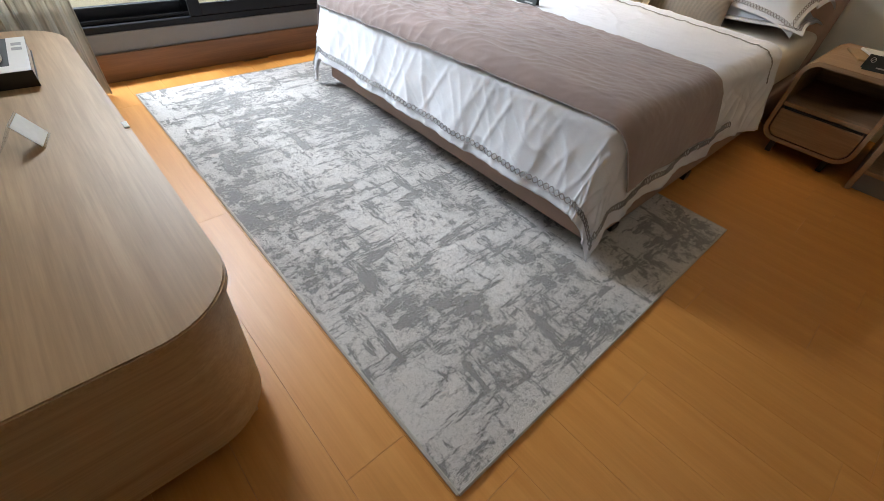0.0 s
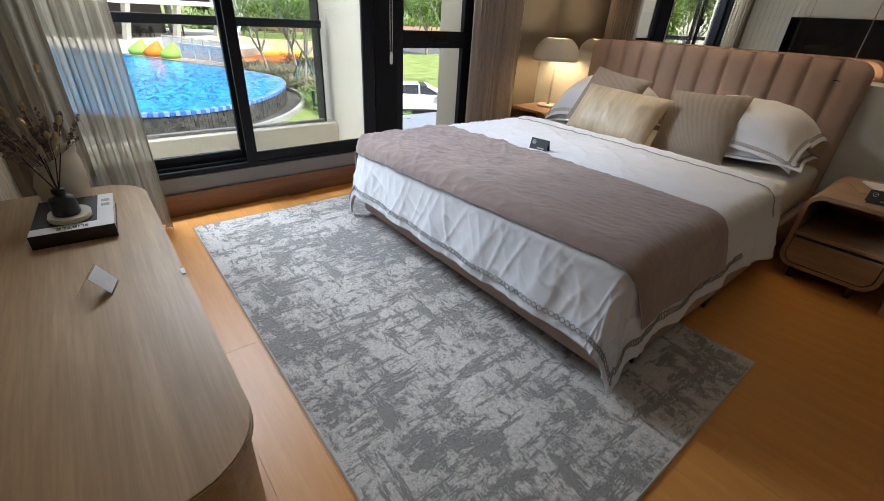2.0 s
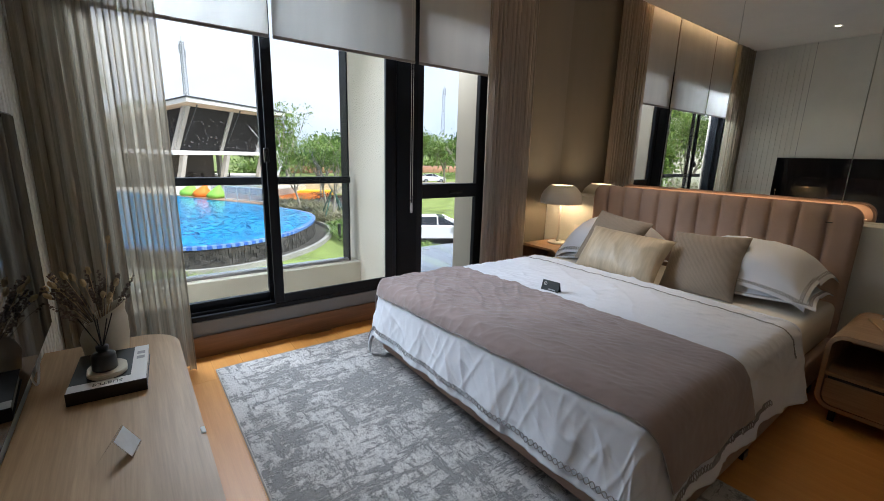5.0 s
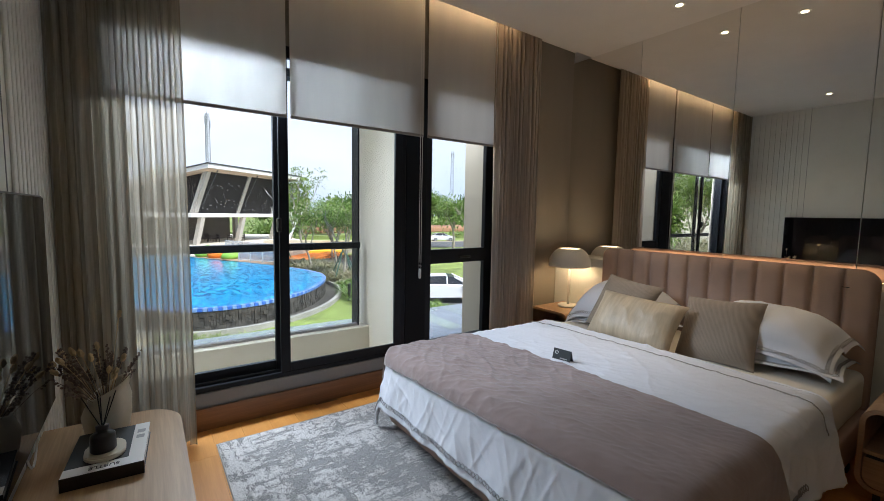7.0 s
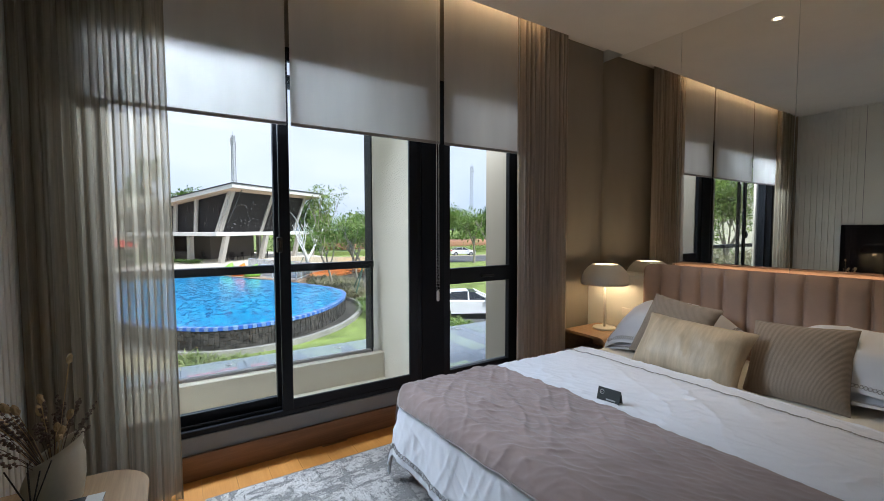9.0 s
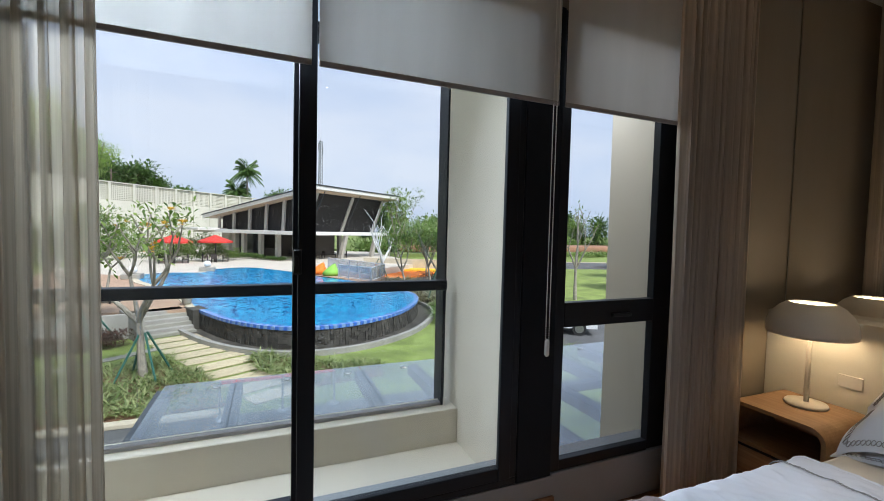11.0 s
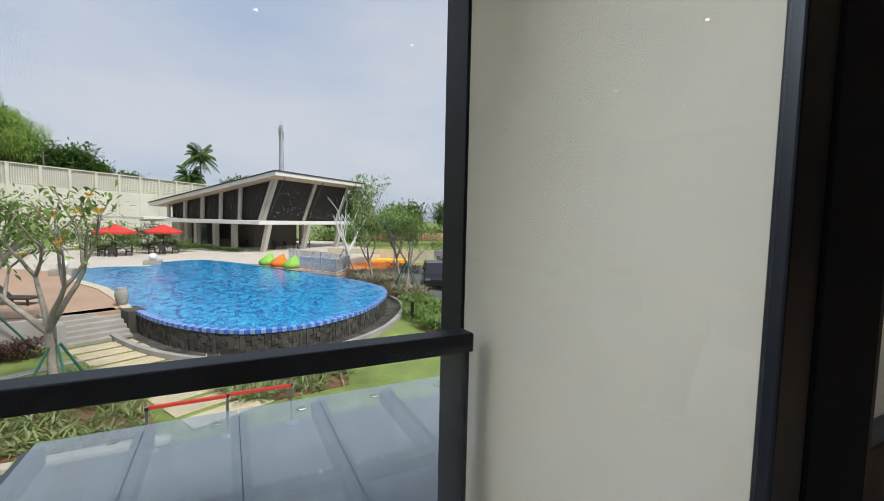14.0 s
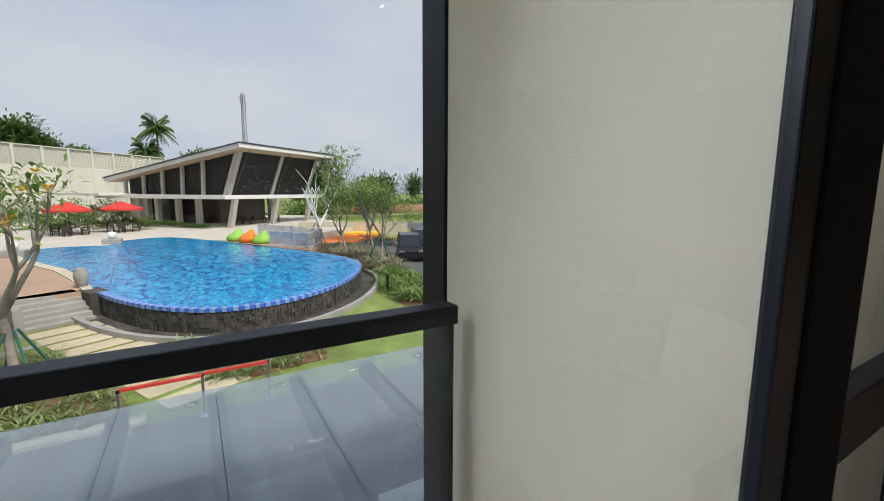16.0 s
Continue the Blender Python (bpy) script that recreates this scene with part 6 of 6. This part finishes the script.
def slope_box(s0, s1, l0, l1, t, dz=0.0):
    bm = bmesh.new()
    vs = []
    for s, l in ((s0, l0), (s1, l0), (s1, l1), (s0, l1)):
        for z in (roof_z(l) + dz - t, roof_z(l) + dz):
            vs.append(bm.verts.new(PM @ Vector((s, l, z))))
    for f in ((0, 2, 4, 6), (7, 5, 3, 1), (0, 1, 3, 2), (2, 3, 5, 4), (4, 5, 7, 6), (6, 7, 1, 0)):
        bm.faces.new([vs[i] for i in f])
    bmesh.ops.recalc_face_normals(bm, faces=bm.faces)
    return bm


part("roof", slope_box(-1.6, 14.6, -3.6, 18.2, 0.12, 0.16), ROOF_DARK, pav, "dark roof sheet")
part("fascia", slope_box(-1.5, 14.5, -3.5, 18.1, 0.4, 0.035), ROOF_WHITE, pav, "white fascia")
part("soffit", slope_box(-1.3, 14.3, -3.3, 17.9, 0.05, -0.37), SOFFIT, pav, "tan boarded soffit")
part("floor_slab", box((-1.6, -1.2, SL0), (15.0, 20, SL1), 0.02, turn=PM), ROOF_WHITE, pav, "white first floor slab")
part("entrance_slab", box((-4, 15, SL0 + 0.3), (8, 24, SL1 + 0.15), 0.02, turn=PM), ROOF_WHITE, pav, "white entrance slab")
part("inner_wall", box((4.5, 6.5, DZ), (12, 17, SL0), turn=PM), SHADE_WALL, pav, "shaded brown wall of the lounge")
part("side_wall", box((0.3, 13.5, DZ), (9, 16.5, SL0), turn=PM), COLUMN, pav)
part("glass_wall", box((0.9, 9.5, DZ), (1.0, 13.5, SL0 - 0.02), turn=PM), CAR_GLASS, pav, "dark glazing")
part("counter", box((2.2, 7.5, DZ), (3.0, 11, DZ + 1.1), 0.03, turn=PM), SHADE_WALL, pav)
for s, l, lean in ((0, 0, -0.9), (6.3, 0, -0.9), (12.7, 0, -0.9), (0, 4.6, 0), (0, 7.8, 0), (0, 11.2, 0), (0, 14.4, 0), (12.5, 6, 0)):
    bm = bmesh.new()
    q = 0.26
    vs = [bm.verts.new(PM @ Vector((s + dx, l + dl + (lean if top else 0), SL0 if top else DZ))) for top in (0, 1) for dx, dl in ((-q, -q), (q, -q), (q, q), (-q, q))]
    for f in ((0, 1, 5, 4), (1, 2, 6, 5), (2, 3, 7, 6), (3, 0, 4, 7)):
        bm.faces.new([vs[i] for i in f])
    bmesh.ops.recalc_face_normals(bm, faces=bm.faces)
    part("column", bm, COLUMN, pav)


def quad_wall(pts, t, name, mat_q, label=""):
    """pts: four corners in the pavilion's own axes; t: outward thickness."""
    bm = bmesh.new()
    p = [Vector(q) for q in pts]
    n = (p[1] - p[0]).cross(p[3] - p[0]).normalized() * t
    vs = [bm.verts.new(PM @ q) for q in p] + [bm.verts.new(PM @ (q + n)) for q in p]
    for f in ((0, 1, 2, 3), (7, 6, 5, 4), (0, 4, 5, 1), (1, 5, 6, 2), (2, 6, 7, 3), (3, 7, 4, 0)):
        bm.faces.new([vs[i] for i in f])
    bmesh.ops.recalc_face_normals(bm, faces=bm.faces)
    return part(name, bm, mat_q, pav, label)


def zr(l):
    return roof_z(l) - 0.42


LEAN = 2.0


def top_lean(i):
    return LEAN if i == 0 else 0.3 * (1 - i / 5)


cols = [0, 3.2, 6.4, 9.6, 12.8, 16.0]
for i, (la, lb) in enumerate(zip(cols, cols[1:])):
    na, nb = top_lean(i), top_lean(i + 1)
    ta, tb = la - na, lb - nb
    quad_wall(((0.1, la, SL1), (0.1, lb, SL1), (0.1, tb, zr(tb)), (0.1, ta, zr(ta))), 0.1, "louvre_panel", LOUVRE, "dark louvre panel")
    quad_wall(((-0.12, la, SL1), (-0.12, la + 0.42, SL1), (-0.12, ta + 0.42, zr(ta + 0.42)), (-0.12, ta, zr(ta))), -0.25, "mullion", COLUMN)
    bm = bmesh.new()
    rr = random.Random(200 + i)
    for _ in range(14):
        u, v = rr.uniform(0.15, 0.92), rr.uniform(0.08, 0.8)
        l = la + (lb - la) * u
        nl = na * (1 - u) + nb * u
        top = zr(l - nl * 0.5)
        z = SL1 + (top - SL1) * v
        lv = l - nl * v
        add_box(bm, (-0.03, lv, z), (0.01, lv + 0.045, z + rr.uniform(0.25, 0.55)), turn=PM)
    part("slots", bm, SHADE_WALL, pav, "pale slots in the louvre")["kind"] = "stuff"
quad_wall(((-0.12, 16.0, SL1), (-0.12, 16.4, SL1), (-0.12, 16.4, zr(16.4)), (-0.12, 16.0, zr(16))), -0.25, "mullion", COLUMN)
for sa, sb in ((0, 6.3), (6.3, 12.7)):
    quad_wall(((sb, 0, SL1), (sa, 0, SL1), (sa, -LEAN, zr(-LEAN)), (sb, -LEAN, zr(-LEAN))), 0.1, "louvre_panel", LOUVRE, "dark louvre panel")
    bm = bmesh.new()
    rr = random.Random(int(sa * 10) + 300)
    for _ in range(34):
        u, v = rr.uniform(0.1, 0.92), rr.uniform(0.05, 0.75)
        s = sa + (sb - sa) * u
        z = SL1 + (zr(-LEAN) - SL1) * v
        add_box(bm, (s, -LEAN * v - 0.16, z), (s + rr.uniform(0.12, 0.3), -LEAN * v - 0.1, z + 0.14), turn=PM)
    part("cutouts", bm, SLOT, pav, "pale cutouts in the screen")["kind"] = "stuff"
for s in (0, 6.3, 12.7):
    quad_wall(((s + 0.25, -0.15, SL1), (s - 0.25, -0.15, SL1), (s - 0.25, -LEAN - 0.15, zr(-LEAN)), (s + 0.25, -LEAN - 0.15, zr(-LEAN))), 0.2, "slanted_column", COLUMN)
    a, b = PM @ Vector((s + 0.3, -0.9, 2.2)), PM @ Vector((s + 0.3, -3.0, zr(-3.0)))
    part("strut", tube([a, b], 0.06, n=6), ROOF_DARK, pav, "dark roof strut")


# ---- garden furniture ----
def chair(x, y, yaw, name="garden_chair"):
    t = thing(name, (x, y, DZ), "dark rattan garden chair", "chair", "garden chairs")
    M = Matrix.Translation((x, y, DZ)) @ pose(0, 0, 0, 0, 0, yaw)
    part("seat", box((-0.28, -0.28, 0.38), (0.28, 0.28, 0.46), 0.02, turn=M), RATTAN, t)
    part("backrest", box((-0.28, 0.22, 0.46), (0.28, 0.28, 0.95), 0.02, turn=M), RATTAN, t)
    for sx in (-0.25, 0.25):
        part("armrest", box((sx - 0.03, -0.28, 0.62), (sx + 0.03, 0.24, 0.67), 0.01, turn=M), RATTAN, t)
        for sy in (-0.25, 0.25):
            part("leg", box((sx - 0.025, sy - 0.025, 0), (sx + 0.025, sy + 0.025, 0.4 if sy > 0 else 0.63), turn=M), RATTAN, t)
    return t


def table(x, y):
    t = thing("garden_table", (x, y, DZ), "dark square garden table", "table", "garden tables")
    part("tabletop", box((x - 0.5, y - 0.5, DZ + 0.7), (x + 0.5, y + 0.5, DZ + 0.75), 0.01), RATTAN, t)
    part("pedestal", box((x - 0.12, y - 0.12, DZ), (x + 0.12, y + 0.12, DZ + 0.7)), RATTAN, t)


first = chair(-9.2, 52.0, 90)
for x, y, a in ((-7.2, 52.3, -90), (-8.2, 51.0, 180), (-5.6, 54, 90), (-3.6, 54, -90), (-4.6, 53, 180), (5.5, 58, 60), (7.4, 59.2, -60), (9.2, 61, 80), (6.6, 60.8, 10), (2.2, 60.5, 90), (3.6, 63, 10), (10.6, 60.5, -90)):
    copy_thing(first, pose(x, y, DZ + 0.012, 0, 0, a - 90))
table(-8.2, 52.1)
table(-4.6, 54.1)
table(6.5, 59.4)
for x, y in ((-8.2, 52.1), (-4.6, 54.1)):
    u = thing("parasol", (x, y, DZ), "red square garden parasol over a table", "parasol", "red parasols")
    part("pole", tube([(x, y, DZ), (x, y, 0.55)], 0.04, n=8), BLACK, u)
    bm = bmesh.new()
    apex = bm.verts.new((x, y, 0.6))
    rimv = [bm.verts.new((x + 1.75 * math.cos(k * math.pi / 4), y + 1.75 * math.sin(k * math.pi / 4), -0.1)) for k in range(8)]
    lowv = [bm.verts.new((v.co.x, v.co.y, -0.28)) for v in rimv]
    for k in range(8):
        bm.faces.new((apex, rimv[k], rimv[(k + 1) % 8]))
        bm.faces.new((rimv[k], lowv[k], lowv[(k + 1) % 8], rimv[(k + 1) % 8]))
    part("canopy", bm, RED, u)
lo_ = thing("sun_lounger", (-7.0, 27.4, DZ), "dark sun lounger with a raised back on the deck", "lounger")
LM = Matrix.Translation((-7.0, 27.4, DZ)) @ pose(0, 0, 0, 0, 0, 65)
part("bed_frame", box((-0.35, -0.9, 0.25), (0.35, 0.5, 0.33), 0.02, turn=LM), RATTAN, lo_)
part("backrest", box((-0.35, 0.0, 0.0), (0.35, 0.8, 0.07), 0.02, turn=LM @ Matrix.Translation((0, 0.48, 0.3)) @ pose(0, 0, 0, 42, 0, 0)), RATTAN, lo_)
for sx in (-0.3, 0.3):
    for sy in (-0.8, 0.4):
        part("leg", box((sx - 0.03, sy - 0.03, 0), (sx + 0.03, sy + 0.03, 0.26), turn=LM), RATTAN, lo_)
for x, y, m_, lab in ((4.1, 40.4, GREEN_BAG, "lime green"), (4.85, 39.0, ORANGE, "bright orange"), (5.65, 37.6, GREEN_BAG, "lime green")):
    bb = thing("bean_bag", (x, y, DZ + 0.03), lab + " teardrop bean bag on the pool deck", "bean bag", "bean bags by the pool")
    bm = lathe([(0.0, 0.0), (0.55, 0.02), (0.68, 0.2), (0.6, 0.42), (0.36, 0.68), (0.16, 0.9), (0.05, 1.0), (0.0, 1.02)], (x, y, DZ + 0.03), 20)
    for v in bm.verts:
        k = (v.co.z - DZ) / 1.0
        v.co.x += 0.35 * k * k
        v.co += Vector((noise.noise(v.co * 2.3), noise.noise(v.co * 2.3 + Vector((5, 1, 2))), 0)) * 0.06
    part("bag", bm, m_, bb, smooth=True)
fn_ = thing("deck_fence", (8, 33, DZ), "pale metal and glass fence at the deck corner", "fence")
fpts = [Vector(p) for p in ((6.0, 35.6, DZ + 0.03), (7.95, 32.4, DZ + 0.03), (9.75, 35.5, DZ + 0.03), (8.2, 39.2, DZ + 0.03), (6.2, 43.5, DZ + 0.03))]
for a, b in zip(fpts, fpts[1:]):
    n = max(2, round((b - a).length / 1.2))
    part("rail", tube([a + Vector((0, 0, 1.1)), b + Vector((0, 0, 1.1))], 0.035, n=6), FENCE_METAL, fn_)
    part("rail", tube([a + Vector((0, 0, 0.15)), b + Vector((0, 0, 0.15))], 0.03, n=6), FENCE_METAL, fn_)
    for k in range(n + 1):
        p = a.lerp(b, k / n)
        part("post", tube([p, p + Vector((0, 0, 1.1))], 0.03, n=6), FENCE_METAL, fn_)
    d = (b - a).normalized()
    M = Matrix.Translation(a) @ pose(0, 0, 0, 0, 0, math.degrees(math.atan2(d.y, d.x)))
    part("pane", box((0.05, -0.01, 0.2), ((b - a).length - 0.05, 0.01, 1.05), turn=M), FENCE_GLASS, fn_)
solid("play_mat_orange", poly([(10.2, 41.5), (12.5, 40.2), (18.5, 45.5), (16.5, 48), (13, 45.5)], GZ, GZ + 0.25), ORANGE, "orange rubber play surface", "play surface")
solid("play_mat_yellow", poly([(14.5, 47.2), (19.2, 46.2), (20.5, 48.2), (16.0, 50)], GZ, GZ + 0.45), YELLOW, "yellow rubber play surface", "play surface")
solid("play_mat_green", poly([(9.3, 38.3), (12.0, 38.8), (13.5, 41), (10.1, 41.3)], GZ, GZ + 0.1), TEAL, "green rubber play surface", "play surface")
wall_run("ramp_wall", [(11.5, 51.5), (22, 46)], GZ, GZ + 1.5, 0.25, KERB, "beige ramp wall beside the road")

# belt barrier on the path
for i, (x, y) in enumerate(((-0.27, 13.12), (1.2, 13.2), (2.55, 13.27))):
    sb_ = thing("stanchion", (x, y, GZ + 0.012), "steel queue stanchion with a red belt", "stanchion", "queue stanchions")
    part("pole", tube([(x, y, GZ + 0.03), (x, y, GZ + 0.98)], 0.03, n=10), STEEL, sb_)
    part("foot", lathe([(0.0, 0.0), (0.17, 0.0), (0.16, 0.02), (0.03, 0.045)], (x, y, GZ + 0.012), 20), STEEL, sb_, smooth=True)
    part("head", lathe([(0.035, 0.0), (0.037, 0.07), (0.0, 0.08)], (x, y, GZ + 0.9), 12), BLACK, sb_)
    if i < 2:
        nx_, ny_ = ((1.2, 13.2), (2.55, 13.27))[i]
        part("belt", box((x, min(y, ny_) + 0.02, GZ + 0.9), (nx_, max(y, ny_) + 0.025, GZ + 0.96)), RED, sb_, "red retractable belt")
bo = thing("bollard_light", (9.2, 21.6, GZ), "black bollard garden light", "bollard")
part("post", tube([(9.2, 21.6, GZ), (9.2, 21.6, GZ + 0.95)], 0.08, n=12), BLACK, bo)

# ---- glass canopy over the entrance ----
# unseen white sheet, added so the panes look lighter than their beams
solid("canopy_underlay", box((-0.6, Y1 + 0.4, GZ), (9.9, 8.9, GZ + 0.03)), ROOF_WHITE, "white sheet added on the ground to lighten the glass canopy", "paving", "structure")
cn = thing("entrance_canopy", (3, 6, -0.9), "frosted glass entrance canopy with dark steel beams", "canopy", kind="structure")
CX = [-0.58 + 0.965 * k for k in range(12)]
CY = [3.74, 5.25, 6.98, 8.74]
for xa, xb in zip(CX, CX[1:]):
    for ya, yb in zip(CY, CY[1:]):
        pn = part("pane", box((xa + 0.003, ya + 0.003, -0.846), (xb - 0.003, yb - 0.003, -0.83), 0.002), CANOPY, cn)
for x in CX:
    part("beam", box((x - 0.09, CY[0], -1.05), (x + 0.09, CY[-1] - 0.05, -0.88), 0.004), CANOPY_STEEL, cn)
for y in CY[1:3]:
    part("beam", box((CX[0], y - 0.08, -1.02), (CX[-1], y + 0.08, -0.885), 0.004), CANOPY_STEEL, cn)
for x in CX[1:]:
    part("glass_clamp", box((x - 0.3, CY[-1] - 0.35, -0.829), (x - 0.2, CY[-1] - 0.27, -0.82), 0.002), STEEL, cn)


# ---- cars ----
def car(name, loc, yaw, paint, label, tall=False):
    t = thing(name, loc, label, "car", "parked cars")
    M = Matrix.Translation(loc) @ pose(0, 0, 0, 0, 0, yaw)
    L, W, H = (4.6, 1.85, 1.8) if tall else (4.5, 1.8, 1.46)
    prof_ = [(-L / 2, 0.35), (-L / 2 + 0.02, 0.75), (-L / 2 + 0.3, 0.95), (-L / 2 + 1.25, 1.02), (L / 2 - 0.35 if tall else L / 2 - 0.6, 1.05), (L / 2 - 0.03, 0.95), (L / 2, 0.6), (L / 2 - 0.05, 0.32)]
    bm = bmesh.new()
    rows_ = []
    for w in (-W / 2, -W / 2 + 0.12, W / 2 - 0.12, W / 2):
        k = 1.0 if abs(w) < W / 2 - 0.05 else 0.93
        rows_.append([bm.verts.new(M @ Vector((x * (1 if k == 1 else 0.985), w, 0.3 + (z - 0.3) * (1 if k == 1 else 0.9)))) for x, z in prof_])
    for a, b in zip(rows_, rows_[1:]):
        for i in range(len(prof_)):
            j = (i + 1) % len(prof_)
            bm.faces.new((a[i], a[j], b[j], b[i]))
    bm.faces.new(rows_[0])
    bm.faces.new(rows_[-1][::-1])
    bmesh.ops.recalc_face_normals(bm, faces=bm.faces)
    part("body", bm, paint, t, smooth=False)
    cab = [(-L / 2 + 1.15, 1.0), (-L / 2 + 1.95, H - 0.04), (-L / 2 + 2.5, H), (L / 2 - (0.55 if tall else 1.2), H - 0.03), (L / 2 - (0.1 if tall else 0.45), 1.02)]
    for nm, sc, mt, zz in (("cabin_glass", 0.985, CAR_GLASS, 0.0), ("roof_panel", 0.8, paint, 0.012)):
        bm = bmesh.new()
        pr = cab if nm == "cabin_glass" else [(x, z) for x, z in cab if z > 1.2]
        if nm == "roof_panel":
            pr = [(pr[0][0] + 0.05, pr[0][1] - 0.03)] + pr[1:] + [(pr[-1][0] - 0.1, pr[-1][1] - 0.06), (pr[0][0] + 0.1, pr[0][1] - 0.06)]
        ra = [bm.verts.new(M @ Vector((x, -(W / 2 - (0.1 if z < 1.1 else 0.26)) * sc, z + zz))) for x, z in pr]
        rb = [bm.verts.new(M @ Vector((x, (W / 2 - (0.1 if z < 1.1 else 0.26)) * sc, z + zz))) for x, z in pr]
        for i in range(len(pr)):
            j = (i + 1) % len(pr)
            bm.faces.new((ra[i], ra[j], rb[j], rb[i]))
        bm.faces.new(ra)
        bm.faces.new(rb[::-1])
        bmesh.ops.recalc_face_normals(bm, faces=bm.faces)
        part(nm, bm, mt, t)
    for sy in (-1, 1):
        for px_, pz_, qx_, qz_ in ((-L / 2 + 1.13, 1.0, -L / 2 + 1.97, H - 0.05), (L / 2 - (0.08 if tall else 0.43), 1.0, L / 2 - (0.55 if tall else 1.2), H - 0.04), (0.1, 1.0, 0.12, H - 0.02)):
            part("pillar", tube([M @ Vector((px_, sy * (W / 2 - 0.1), pz_)), M @ Vector((qx_, sy * (W / 2 - 0.26), qz_))], 0.045, n=6), paint, t)
        part("headlight", box((-L / 2 - 0.005, sy * 0.68 - 0.2, 0.7), (-L / 2 + 0.2, sy * 0.68 + 0.2, 0.84), 0.03, turn=M), STEEL, t)
        part("tail_light", box((L / 2 - 0.22, sy * 0.72 - 0.17, 0.82), (L / 2 + 0.01, sy * 0.72 + 0.17, 1.0), 0.03, turn=M), TAIL, t)
        part("mirror_housing", box((-0.95, sy * 0.95 - 0.1, 0.98), (-0.8, sy * 0.95 + 0.1, 1.1), 0.03, turn=M), paint, t)
        for sx in (-1.38, 1.36):
            wh = part("wheel", tube([M @ Vector((sx, sy * (W / 2 - 0.22), 0.33)), M @ Vector((sx, sy * (W / 2 + 0.01), 0.33))], 0.33, n=22), TYRE, t)
            part("rim", tube([M @ Vector((sx, sy * (W / 2 - 0.05), 0.33)), M @ Vector((sx, sy * (W / 2 + 0.018), 0.33))], 0.21, n=16), STEEL, wh)
    return t


car("car", (13.9, 18.9, GZ + 0.012), 150, CAR_WHITE, "white saloon car parked beside the planting")
car("car", (43.5, 61.5, GZ + 0.015), 160, CAR_WHITE, "white hatchback car on the road")
car("car", (15.0, 31.0, GZ + 0.012), 68, CAR_BLACK, "black estate car parked behind the trees", True)
car("car", (17.6, 34.0, GZ + 0.012), 68, CAR_BLACK, "dark estate car parked beside another", True)

# ---- radio masts ----
def mast(x, y, top, w0, w1, bays):
    ms = thing("radio_mast", (x, y, GZ), "distant grey lattice radio mast", "mast", "radio masts")
    for k in range(3):
        a = 0.4 + k * 2.0944
        ca, sa = math.cos(a), math.sin(a)
        part("mast_leg", tube([(x + ca * w0, y + sa * w0, GZ), (x + ca * w1, y + sa * w1, top)], 0.11, n=5), MAST_GREY, ms)
    bm = bmesh.new()
    hb = (top - GZ) / bays
    for k in range(bays):
        za = GZ + k * hb
        w = w0 + (w1 - w0) * k / bays
        for i in range(3):
            a, b = 0.4 + i * 2.0944, 0.4 + (i + 1) * 2.0944
            p, q = (x + math.cos(a) * w, y + math.sin(a) * w), (x + math.cos(b) * w, y + math.sin(b) * w)
            add_tube(bm, [(*p, za), (*q, za + hb)], 0.07, n=4)
            add_tube(bm, [(*p, za), (*q, za)], 0.07, n=4)
    part("bracing", bm, MAST_GREY, ms)
    for k in range(4):
        a = k * 1.57
        part("antenna", box((x + math.cos(a) * (w1 + 0.15) - 0.12, y + math.sin(a) * (w1 + 0.15) - 0.12, top - 4.5 + 0.6 * k), (x + math.cos(a) * (w1 + 0.15) + 0.12, y + math.sin(a) * (w1 + 0.15) + 0.12, top - 2.2 + 0.6 * k)), MAST_GREY, ms)
    part("lightning_rod", tube([(x, y, top - 0.5), (x, y, top + 1.2)], 0.06, n=5), MAST_GREY, ms)


mast(17, 150, 31.2, 0.95, 0.6, 34)
mast(163, 220, 41.5, 1.8, 0.9, 26)

# ---- floor planks ----
rp = random.Random(9)
PLANK = {}
x = X0
k = 0
while x < X1 - 0.01:
    w = min(0.185, X1 - x)
    y = Y0 - rp.uniform(0, 1.1)
    while y < 3.27:
        a, b = max(Y0, y), min(3.27, y + 1.21)
        y += 1.21
        if b - a < 0.05:
            continue
        key = (round(w, 3), round(b - a, 2))
        if key not in PLANK:
            bm = bmesh.new()
            add_box(bm, (0.0003, 0.0003, -0.012), (w - 0.0003, b - a - 0.0003, 0.0), 0.0005)
            me = bpy.data.meshes.new("plank")
            bm.to_mesh(me)
            bm.free()
            me.materials.append(FLOOR_WOOD)
            PLANK[key] = me
        piece("plank", PLANK[key], floor, Matrix.Translation((x, a, 0)))
    x += 0.185
